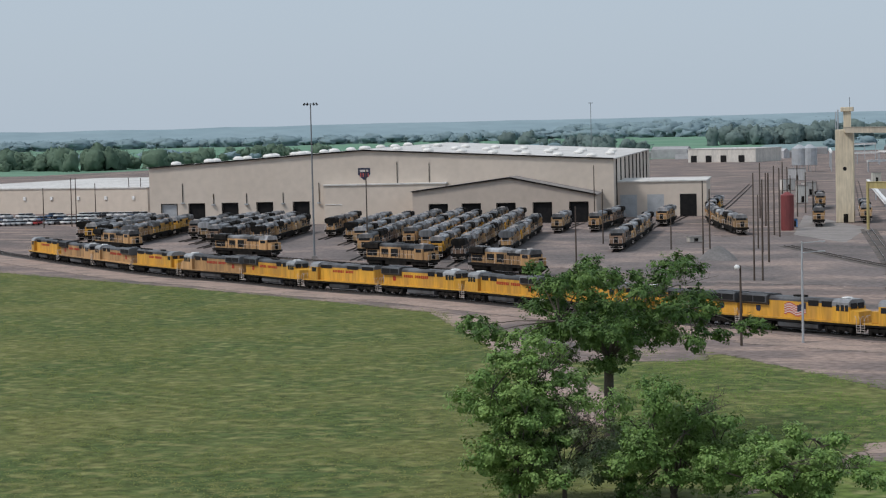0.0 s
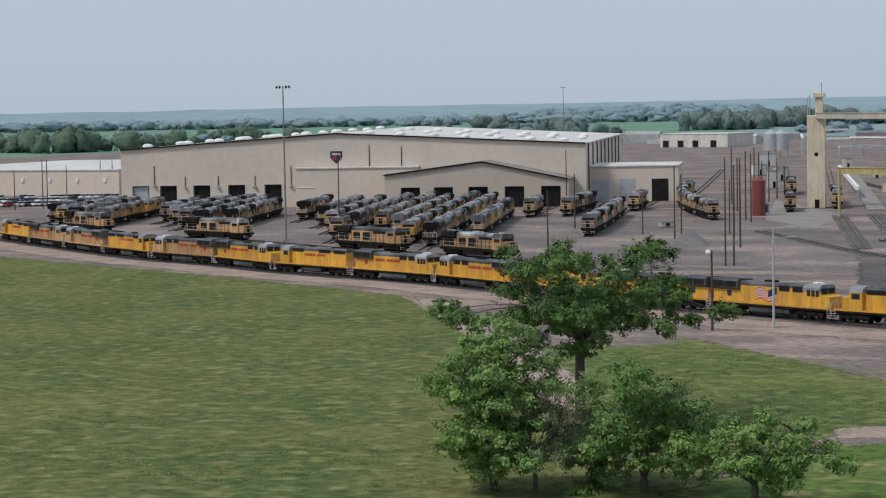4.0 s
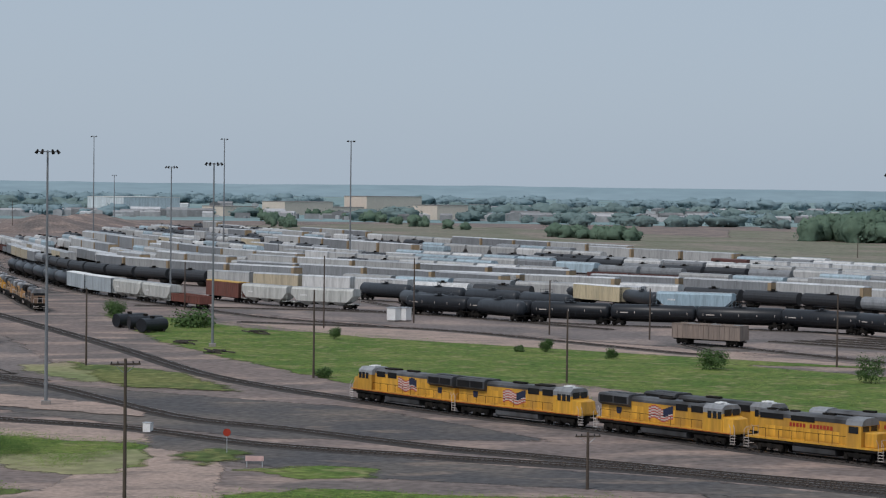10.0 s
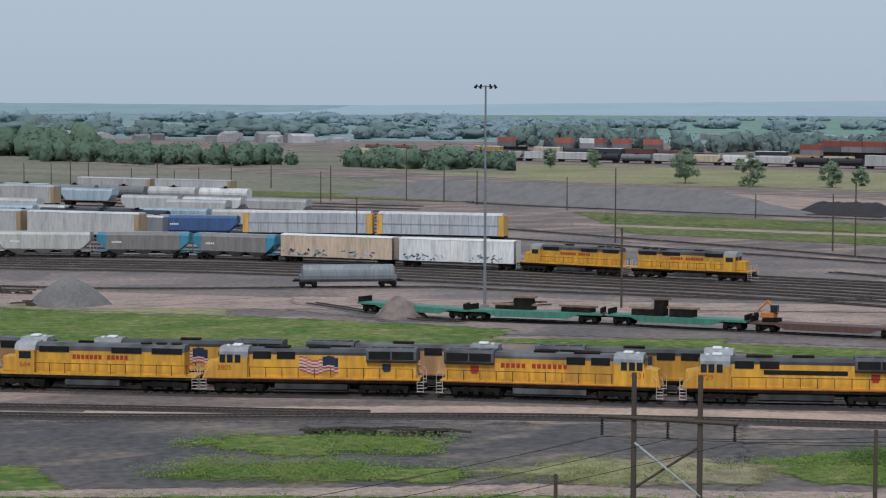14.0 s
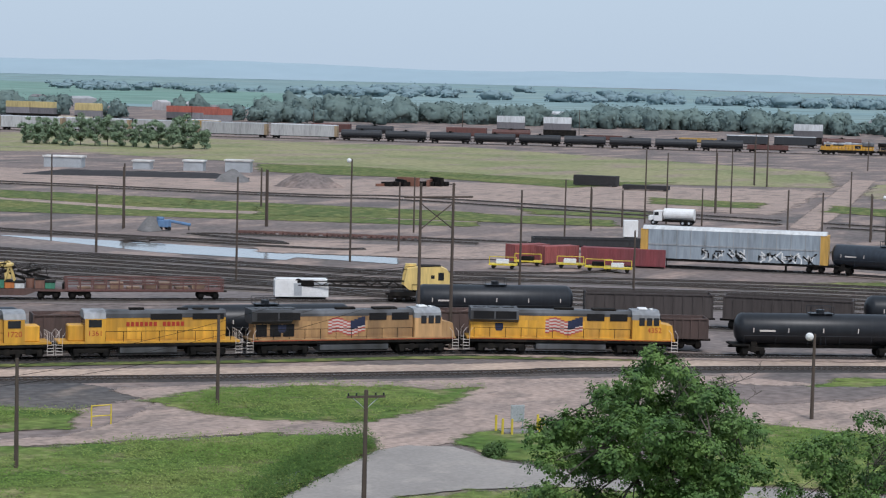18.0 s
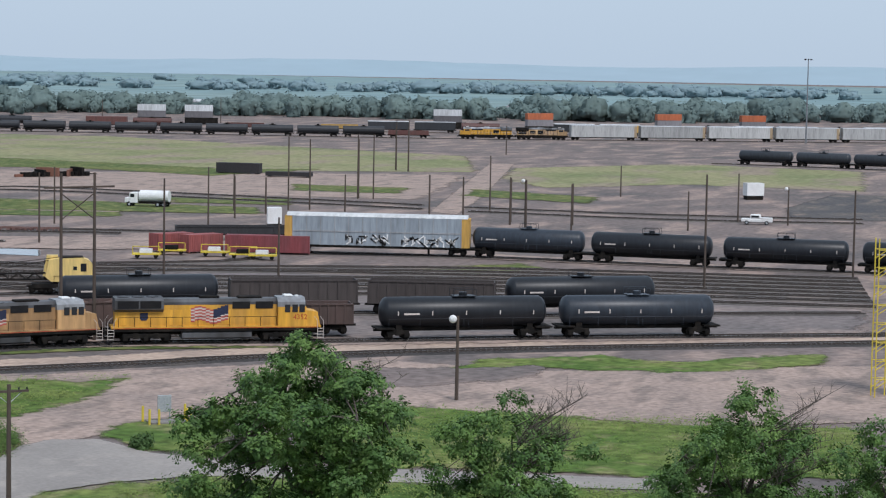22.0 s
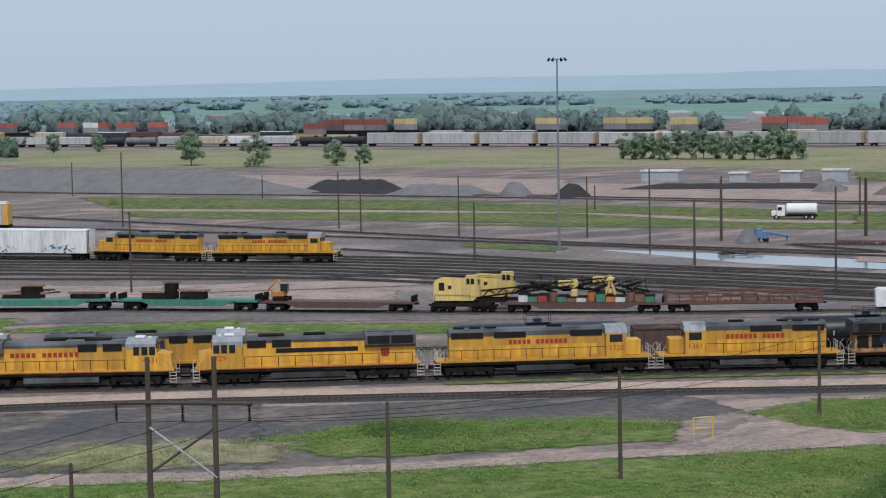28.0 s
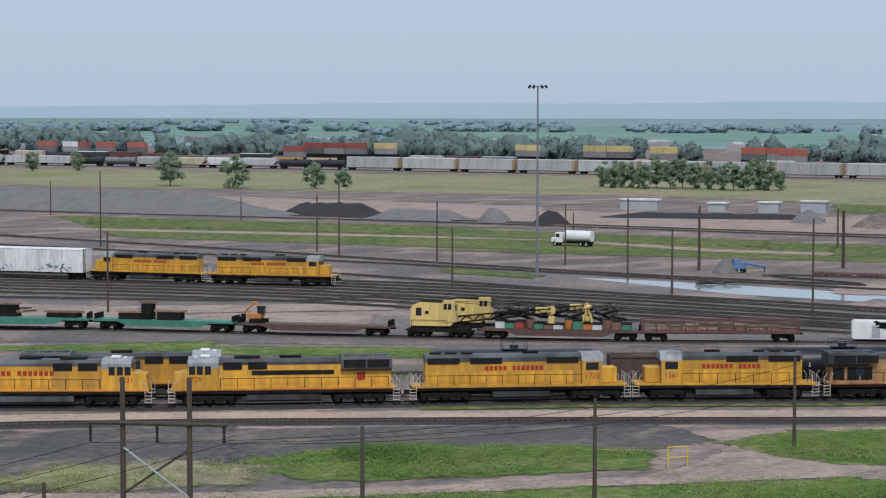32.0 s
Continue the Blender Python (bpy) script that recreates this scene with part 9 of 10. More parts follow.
# ---- wreck train ----
def stake_car(L):
    m = paint("rusty_stake_paint", (0.13, 0.06, 0.052), 0.75)
    t = thing("flat_car", "rusty open-sided flat car with stakes and rails", "flat car", "freight cars")
    h = L / 2 - 0.5
    part("deck", box(B(), -h, h, -1.45, 1.45, 0.95, 1.2, 0.03), m, t)
    for y in (-1.42, 1.42):
        repeat("stake", (-0.07, 0.07, -0.05, 0.05, 0, 1.25), m, t, [(-h + 0.3 + (2 * h - 0.6) * k / 12, y, 1.2) for k in range(13)])
        repeat("side_rail", (-h, h, -0.04, 0.04, 0, 0.14), m, t, [(0, y, 1.75), (0, y, 2.35)])
    for x in (-h, h - 0.1):
        part("end_frame", boxes([(x, x + 0.1, -1.4, 1.4, 1.2, 1.6), (x, x + 0.1, -1.4, -1.25, 1.6, 2.5), (x, x + 0.1, 1.25, 1.4, 1.6, 2.5)]), m, t)
    part("load", boxes([(-h + 1.5 + 1.9 * k, -h + 3.0 + 1.9 * k, -0.9, 0.7, 1.2, 1.45 + 0.25 * (k % 3)) for k in range(8)]), RUST, t, "dark scrap lying on the deck")
    underpinnings(t, L, True)
    return t


YCRANE = paint("crane_yellow", (0.66, 0.48, 0.165))
GREEN_FLAT = stock("green_flat", lambda: flat_car((0.06, 0.22, 0.16), 19.0, True, "faded_green", 1.3))
BROWN_FLAT = stock("brown_flat", lambda: flat_car((0.11, 0.06, 0.05), 20.0, True, "rusty_brown", 1.2))
STAKE_FLAT = stock("stake_flat", lambda: stake_car(19.5))
consist(CRANE, CRANE.near((47.0, 288.7)), [(GREEN_FLAT, 19.4, False)] * 3)
s0 = CRANE.near((88.8, 257.2))
consist(CRANE, s0, [(BROWN_FLAT, 20.4, False)])
s1 = CRANE.near((105.5, 245.4))
s2 = CRANE.near((114.6, 239.4))
consist(CRANE, s2, [(BROWN_FLAT, 17.6, False), (STAKE_FLAT, 19.8, False)])


def rail_crane(m, long_boom=True):
    t = thing("railway_crane", "yellow railway wrecking crane with a lattice boom", "crane", "wreck train")
    part("carriage", box(boxes([(-4.2, 4.2, -1.4, 1.4, 0.75, 1.3)]), -4.9, 4.9, -0.3, 0.3, 0.75, 1.0), UNDER, t)
    for x in (-2.9, 2.9):
        bogie(t, x, 3, wheel=0.45, base=2.4, full=True, w=1.05)
    part("turntable", rod(B(), (0, 0, 1.25), (0, 0, 1.6), 1.3, 18), UNDER, t)
    h = part("house", prism_yz([(-4.0, 1.6), (1.6, 1.6), (2.4, 2.3), (1.9, 4.5), (0.9, 4.75), (-2.6, 4.9), (-3.6, 4.5), (-4.0, 4.0)], -1.4, 1.4), YCRANE, t)
    part("cab", prism_yz([(0.6, 2.2), (2.6, 2.2), (2.45, 3.6), (2.1, 5.1), (0.6, 5.1)], -1.5, -0.1), YCRANE, h)
    part("house_roof", box(B(), -2.8, 0.4, -1.2, 1.2, 4.8, 5.0, 0.05), UNDER, h)
    for y in (-1, 1):
        part("window", boxes([(-3.2, -2.4, y * 1.41 - 0.012, y * 1.41 + 0.012, 3.0, 4.1)]), GLASS, h)
        part("window", boxes([(-1.9, -1.4, y * 1.41 - 0.012, y * 1.41 + 0.012, 3.2, 3.7)]), GLASS, h)
        part("handrail", rod(rod(rod(B(), (-3.8, y * 1.5, 2.4), (1.2, y * 1.5, 2.4), 0.03, 5), (-3.8, y * 1.5, 1.5), (-3.8, y * 1.5, 2.4), 0.03, 5), (1.2, y * 1.5, 1.5), (1.2, y * 1.5, 2.4), 0.03, 5), UNDER, t)
    for x0, x1 in ((0.75, 1.2), (1.35, 1.85)):
        part("cab_window", boxes([(x0, x1, -1.515, -1.5, 3.9, 4.7)]), GLASS, h)
    part("cab_windscreen", boxes([(2.3, 2.42, -1.3, -0.3, 3.7, 4.5)]), GLASS, h)
    a, b = Vector((1.6, 0.4, 2.3)), Vector((15.5 if long_boom else 17.0, 0.4, 3.9 if long_boom else 2.2))
    bm = B()
    n = 14
    for dy in (-0.55, 0.55):
        for dz in (-0.45, 0.45):
            rod(bm, a + Vector((0, dy, dz)), b + Vector((0, dy * 0.6, dz * 0.6)), 0.09, 5)
    for k in range(n):
        f0, f1 = k / n, (k + 1) / n
        w0, w1 = 1 - 0.4 * f0, 1 - 0.4 * f1
        z = 1 if k % 2 else -1
        for dy in (-0.55, 0.55):
            rod(bm, a.lerp(b, f0) + Vector((0, dy * w0, -z * 0.45 * w0)), a.lerp(b, f1) + Vector((0, dy * w1, z * 0.45 * w1)), 0.06, 4)
    part("boom", bm, UNDER, t, "dark lattice boom laid flat")
    part("boom_cable", rod(rod(B(), (-0.5, 0.2, 5.0), (b.x - 0.5, 0.2, b.z + 0.8), 0.04, 4), (-0.5, 0.6, 4.9), (b.x * 0.6, 0.6, b.z * 0.8 + 1.2), 0.04, 4), UNDER, t)
    part("boom_head", box(rod(B(), (b.x, 0.1, b.z), (b.x, 0.7, b.z), 0.6, 14), b.x - 2.2, b.x + 0.4, 0.05, 0.75, b.z - 0.45, b.z + 0.4, 0.1), YCRANE if long_boom else UNDER, t, "boom head with sheaves")
    if long_boom:
        part("hook_block", box(B(), b.x - 0.4, b.x + 0.5, -0.2, 1.0, b.z - 2.0, b.z - 0.8, 0.15), YCRANE, t)
    t.matrix_basis = m
    return t


rail_crane(CRANE.seat(s1 + 0.2, s1 + 10.2) @ Matrix.Scale(0.86, 4))
rail_crane(CRANE.seat(s1 + 3.6, s1 + 13.6) @ pose(0, 5.2, 0) @ Matrix.Scale(0.86, 4))
yc = rail_crane(pose(0, 0, 0), False)
ym_, yl_ = frame2((169.3, 206.4), (162.4, 211.4))
yc.matrix_basis = ym_ @ pose(3.6, 0, 0.3) @ Matrix.Scale(0.86, 4)


def loose(kind, m, parts, label, category):
    t = thing(kind, label, category)
    for nm, spec, material in parts:
        part(nm, boxes(spec), material, t)
    t.matrix_basis = m
    return t


# gear lying on the wreck train's flat car
rnd = random.Random(77)
for k in range(14):
    s = s2 + 1.2 + k * 1.15
    m = CRANE.seat(s, s + 1, 1.55)
    c = rnd.choice((("red", (0.35, 0.05, 0.04)), ("green", (0.05, 0.2, 0.12)), ("white", (0.6, 0.6, 0.58)), ("orange", (0.5, 0.16, 0.04)), ("rust", (0.2, 0.1, 0.07))))
    hh = rnd.uniform(0.5, 1.5)
    if k % 4 == 3:
        t = thing("oil_drum", c[0] + " steel drum on the flat car", "drum", "drums")
        part("shell", rod(B(), (0, 0, 0), (0, 0, 1.1), 0.5, 14), paint(c[0] + "_gear", c[1]), t)
        part("rim", rod(B(), (0, 0, 1.1), (0, 0, 1.16), 0.52, 14), UNDER, t)
        t.matrix_basis = m
    else:
        loose("equipment_crate", m, [("box", [(-0.55, 0.55, -1.1, 1.1, 0, hh)], paint(c[0] + "_gear", c[1])), ("lid", [(-0.6, 0.6, -1.15, 1.15, hh, hh + 0.1)], UNDER)], c[0] + " equipment box on the wreck train's flat car", "crate")
rest = thing("boom_rest", "yellow steel trestle holding up a crane boom", "trestle", "wreck train")
for y in (-0.9, 0.9):
    for dx in (-0.8, 0.8):
        part("strut", rod(B(), (dx, y, 0), (0, y * 0.5, 2.6), 0.1, 6), YCRANE, rest)
part("cap", box(B(), -0.4, 0.4, -0.8, 0.8, 2.5, 2.8, 0.05), YCRANE, rest)
rest.matrix_basis = CRANE.seat(s2 + 11.5, s2 + 12.5, 1.55)
for k in range(16):
    a = s2 + 0.8 + k * 0.95
    t = thing("lifting_beam", "black lifting beam stacked with rigging on a flat car", "machinery", "wreck train")
    part("beam", box(B(), -1.0, 1.0, -0.12, 0.12, 0, 0.3, 0.03), UNDER, t)
    part("hanger", rod(rod(B(), (-0.7, 0, 0.2), (0.2, 0, 1.0 + 0.15 * (k % 4)), 0.05, 5), (0.7, 0, 0.2), (0.2, 0, 1.0 + 0.15 * (k % 4)), 0.05, 5), UNDER, t)
    t.matrix_basis = CRANE.seat(a, a + 1, 1.55) @ pose(0, 1.0 - 0.25 * (k % 3), 1.1 + 0.35 * (k % 3), 0, rnd.uniform(-25, 25), rnd.uniform(-20, 20))
tm, tl = frame2((151.8, 218.0), (157.3, 214.7))
loose("tool_container", tm, [("body", [(0, tl, 0, 2.4, 0.55, 2.5)], WHITE), ("roof", [(0.2, tl - 0.2, 0.15, 2.25, 2.5, 2.66)], WHITE), ("door", [(tl * 0.35, tl * 0.5, -0.04, 0.0, 0.7, 2.2)], GALV), ("skid", [(0.3, tl - 0.3, 0.2, 2.2, 0.0, 0.55)], UNDER)], "white tool container standing beside the track", "container")
ex = thing("excavator", "small orange excavator standing on a flat car", "excavator")
ORANGE = paint("machine_orange", (0.5, 0.2, 0.05))
part("crawler", box(box(B(), -1.3, 1.3, -1.1, -0.7, 0, 0.6, 0.1), -1.3, 1.3, 0.7, 1.1, 0, 0.6, 0.1), UNDER, ex)
part("house", box(B(), -1.6, 0.6, -1.0, 1.0, 0.65, 1.5, 0.1), ORANGE, ex)
part("cab", box(B(), 0.0, 1.1, -1.0, 0.1, 1.5, 2.7, 0.08), GLASS, ex, "dark glazed cab")
part("boom", rod(rod(B(), (0.8, 0.3, 1.2), (-0.8, 0.3, 3.2), 0.2, 6), (-0.8, 0.3, 3.2), (-2.6, 0.3, 1.4), 0.16, 6), ORANGE, ex)
part("bucket", box(B(), -3.0, -2.3, -0.1, 0.7, 0.4, 1.3, 0.1), UNDER, ex)
ex.matrix_basis = CRANE.seat(CRANE.near((89.7, 256.6)), CRANE.near((92.9, 254.4)), 1.5) @ Matrix.Scale(0.78, 4)

# dark gear on the green flat cars
g0 = CRANE.near((47.0, 288.7))
for k, (ds, w, hh) in enumerate(((24.0, 5.0, 0.5), (26.5, 2.2, 1.5), (33.0, 4.0, 0.6), (42.5, 3.4, 0.8), (45.5, 1.2, 2.0), (47.5, 3.0, 1.0))):
    loose("steel_gear", CRANE.seat(g0 + ds, g0 + ds + w, 1.55), [("block", [(-w / 2, w / 2, -0.9, 0.9, 0, hh)], UNDER), ("beam", [(-w / 2 - 0.6, w / 2 + 0.6, -0.2, 0.2, hh, hh + 0.25)], RUST)], "dark steel wreck gear on a green flat car", "machinery")

# ---- by the crossing: carts, signs, gate, generator ----
YEL = paint("safety_yellow", (0.65, 0.5, 0.05))
gt_ = thing("yellow_gate", "pale yellow pipe barrier beside the dirt road", "barrier")
bm = B()
for x in (0, 1.9):
    rod(bm, (x, 0, 0), (x, 0, 1.9), 0.07, 6)
for z in (0.9, 1.85):
    rod(bm, (0, 0, z), (1.9, 0, z), 0.05, 6)
part("pipe_frame", bm, YEL, gt_)
gt_.matrix_basis = frame2((86.7, 148.8), (88.2, 148.6))[0] @ Matrix.Scale(0.85, 4)
sg = thing("notice_board", "grey notice board on posts with yellow bollards", "sign")
part("board", box(B(), 0.9, 2.0, -0.05, 0.05, 0.9, 2.2, 0.02), GALV, sg)
for x in (1.0, 1.9):
    part("post", rod(B(), (x, 0.06, 0), (x, 0.06, 2.2), 0.05, 6), GALV, sg)
part("slab", box(B(), 0.2, 3.2, -0.8, 0.8, 0, 0.2), CONC, sg)
for x, y in ((0, -0.9), (0.7, -1.1), (2.9, -1.1), (3.4, -0.6), (0, 0.9), (3.4, 0.9)):
    part("bollard", rod(B(), (x, y, 0), (x, y, 1.3), 0.1, 8), YEL, sg, "yellow steel bollard")
sg.matrix_basis = frame2((111.9, 130.0), (114.6, 128.8))[0]
for k, p in enumerate(((205.8, 239.2), (212.8, 241.8), (215.7, 235.9), (216.4, 230.7), (217.3, 227.7))):
    t = thing("rail_cart", "yellow maintenance rail cart", "cart", "maintenance carts")
    part("frame", boxes([(-2, 2, -0.9, 0.9, 0.5, 0.7)]), YEL, t)
    part("rail_guard", rod(rod(rod(B(), (-1.9, -0.8, 0.7), (-1.9, -0.8, 1.7), 0.06, 5), (1.9, -0.8, 0.7), (1.9, -0.8, 1.7), 0.06, 5), (-1.9, -0.8, 1.7), (1.9, -0.8, 1.7), 0.06, 5), YEL, t)
    part("engine_box", box(B(), -1.0, 0.8, -0.6, 0.6, 0.7, 1.3, 0.08), UNDER if k % 2 else WHITE, t)
    for x in (-1.3, 1.3):
        for y in (-0.75, 0.75):
            part("wheel", rod(B(), (x, y - 0.06, 0.3), (x, y + 0.06, 0.3), 0.3, 10), UNDER, t)
    t.matrix_basis = pose(p[0], p[1], 0.12, 0, 0, -45)
bl = thing("conveyor_loader", "blue mobile conveyor loader", "machine")
BLUE = paint("machine_blue", (0.12, 0.22, 0.38))
part("body", box(box(B(), -2.2, 1.0, -1.1, 1.1, 0.7, 2.4, 0.1), -2.0, -0.6, -0.9, 0.9, 2.4, 3.1, 0.1), BLUE, bl)
part("conveyor", rod(B(), (0.5, 0, 2.2), (6.0, 0, 1.2), 0.35, 6), BLUE, bl)
part("conveyor_foot", rod(B(), (5.6, 0, 0), (5.6, 0, 1.3), 0.12, 6), UNDER, bl)
for x in (-1.5, 0.5):
    for y in (-1.0, 1.0):
        part("wheel", rod(B(), (x, y - 0.15, 0.45), (x, y + 0.15, 0.45), 0.45, 12), BLACK, bl)
bl.matrix_basis = frame2((196.9, 319.1), (203.4, 317.3))[0] @ pose(2.5, 0, 0.1) @ Matrix.Scale(0.72, 4)
for p, q, nm, lab in (((402.1, 270.9), (405.3, 268.7), "box_trailer", "white box trailer parked on gravel"), ((258.3, 269.6), (259.7, 268.4), "utility_cabin", "small white utility cabin")):
    m, L = frame2(p, q)
    loose(nm, m, [("body", [(0, max(L, 2.4), 0, 2.6, 0.9, 3.6)], WHITE), ("chassis", [(0.1, max(L, 2.4) - 0.1, 0.2, 2.4, 0.0, 0.9)], UNDER)], lab, "trailer")
for p in ((-139.3, 431.2), (-137.4, 432.4), (-31.0, 382.2), (-28.2, 379.6)):
    loose("relay_cabinet", pose(p[0], p[1], 0.12, 0, 0, -20), [("body", [(-1.1, 1.1, -0.9, 0.9, 0.2, 2.7)], WHITE), ("roof", [(-1.25, 1.25, -1.05, 1.05, 2.7, 2.82)], GALV), ("plinth", [(-1.0, 1.0, -0.8, 0.8, 0, 0.2)], CONC)], "white trackside relay cabinet", "cabinet")
loose("water_tank", pose(*(-171.2, 286.5), 0.12), [("tank", [(-0.9, 0.9, -0.9, 0.9, 0.5, 2.6)], paint("pale_blue_tank", (0.5, 0.62, 0.72))), ("stand", [(-0.8, 0.8, -0.8, 0.8, 0, 0.5)], UNDER)], "pale blue water tank beside the track", "water tank")
for p, ang in (((-179.1, 390.5), 62), ((-173.6, 385.6), 40), ((-169.5, 379.6), 75)):
    t = thing("scrap_tank", "black tank shell lying on the ground without wheels", "tank", "scrapped tank shells")
    bm = B()
    rod(bm, (-3.2, 0, 1.3), (3.2, 0, 1.3), 1.25, 18)
    part("shell", bm, paint("black_tank_paint", (0.022, 0.024, 0.027)), t)
    part("dome", rod(B(), (0, 0, 2.4), (0, 0, 2.9), 0.45, 12), UNDER, t)
    part("saddle", boxes([(-2.4, -1.9, -1.1, 1.1, 0, 0.4), (1.9, 2.4, -1.1, 1.1, 0, 0.4)]), TIE, t)
    t.matrix_basis = pose(p[0], p[1], 0.12, 0, 0, ang)
ss = thing("stop_sign", "red stop sign on a thin post at the crossing", "sign")
part("post", rod(B(), (0, 0, 0), (0, 0, 2.4), 0.04, 6), GALV, ss)
part("plate", rod(B(), (0, -0.06, 2.2), (0, -0.02, 2.2), 0.42, 8), RED, ss)
ss.matrix_basis = pose(*(-86.8, 213.3), 0, 0, 0, 15)
wb_ = thing("warning_board", "low pink and white warning board", "sign")
part("board", box(B(), -0.9, 0.9, -0.03, 0.03, 0.6, 1.1), paint("board_pink", (0.6, 0.4, 0.38)), wb_)
part("post", boxes([(-0.8, -0.72, 0.03, 0.1, 0, 1.1), (0.72, 0.8, 0.03, 0.1, 0, 1.1)]), GALV, wb_)
wb_.matrix_basis = pose(*(-80.2, 204.3), 0, 0, 0, 15)
loose("relay_cabinet", pose(*(-102.1, 227.7), 0.12), [("body", [(-0.45, 0.45, -0.4, 0.4, 0, 1.0)], WHITE), ("roof", [(-0.5, 0.5, -0.45, 0.45, 1.0, 1.06)], GALV)], "small white trackside box", "cabinet")
ym = thing("ladder_tower", "pale yellow scaffold tower with a white tank beside the road", "tower")
bm = B()
ht = 13.77
for x in (0, 1.2):
    for y in (0, 1.2):
        rod(bm, (x, y, 0), (x, y, ht), 0.06, 5)
for k in range(int(ht / 0.8)):
    for y in (0, 1.2):
        rod(bm, (0, y, 0.8 * k), (1.2, y, 0.8 * k + (0.8 if k % 2 else 0)), 0.04, 4)
part("lattice", bm, YEL, ym)
part("tank", rod(B(), (3.2, 0.6, 0), (3.2, 0.6, ht), 1.3, 18), WHITE, ym, "tall white cylindrical tank")
ym.matrix_basis = frame2((167.1, 98.9), (169.0, 97.1))[0]

# ---- the far trains ----
FAR1 = track([(166.4, 1103.8), (330.7, 919.0), (426.8, 787.2), (495.1, 704.1), (542.2, 652.4), (628.2, 557.9), (665.8, 529.1), (750.3, 470.0), (827.1, 413.5)])
rnd = random.Random(5)
s = FAR1.near((170.8, 1097.9))
mixed = [("hopper", (1, 2)), ("hopper", (1, 2)), ("tank", (4, 5)), ("tank", (4, 4)), ("tank", (4, 5)), ("hopper", (0, 1)), ("box", (1, 2)), ("box", (1, 2)), ("tank", (4, 4)), ("tank", (4, 5)), ("hopper", (0, 1)), ("hopper", (1, 2))]
k = 0
stop = FAR1.near((630.7, 558.3))
rack_from, tank_from, gon_from = FAR1.near((354.7, 886.1)), FAR1.near((494.6, 686.8)), FAR1.near((595.0, 568.3))
while s < stop - 20:
    style = ("gondola", (3, 3, 7)) if s > gon_from else ("tank", (4, 4, 5)) if s > tank_from else ("rack", (0, 0)) if s > rack_from else mixed[k % len(mixed)]
    for j in range(1):
        place, L = yard_pick(style[0], rnd.choice(style[1]))
        consist(FAR1, s, [(place, L, False)])
        s += L
    k += 1
s = FAR1.near((632.4, 557.5))
consist(FAR1, s, [(FARLOCO[0], 21.5, True), (FARLOCO[3], 21.5, False)] + [(yard_pick("rack", 0)[0], 27.6, False)] * 6)
FAR2 = track([(184.6, 1223.9), (363.0, 1008.5), (536.5, 762.9), (679.9, 603.9), (801.2, 501.9), (892.3, 446.2)], bed=False)
for s in np.arange(20, FAR2.length - 30, 19.0):
    if rnd.random() < 0.75:
        place, L = yard_pick(rnd.choice(("gondola", "box", "tank")), rnd.choice((3, 3, 4, 7, 2)))
        consist(FAR2, s, [(place, L, False)])
NEARTANK = track([(544.1, 379.2), (548.0, 372.9), (556.7, 335.7), (565.5, 282.4)])
consist(NEARTANK, NEARTANK.near((548.0, 372.9)), [(TANK_SOFT, 17.5, False)] * 7)


def stack(p, q, z, color, name, n=1):
    m, L = frame2(p, q)
    t = thing("container_stack", name + " stacked shipping containers on a far train", "containers", "far containers")
    c = paint(name + "_box_paint", color, 0.6, 0.4, 0.2)
    for k in range(max(1, int(L / 12.6))):
        part("container", box(B(), k * 12.6, k * 12.6 + 12.2, -1.2, 1.2, z - 2.7, z), c, t)
        if z > 6:
            part("container", box(B(), k * 12.6, k * 12.6 + 12.2, -1.2, 1.2, z - 5.45, z - 2.75), paint("slate_box_paint", (0.2, 0.19, 0.2), 0.6, 0.4, 0.5), t)
    part("well_deck", boxes([(0, max(L, 12.2), -1.2, 1.2, 0.2, z - (5.5 if z > 6 else 2.7))]), UNDER, t)
    t.matrix_basis = m


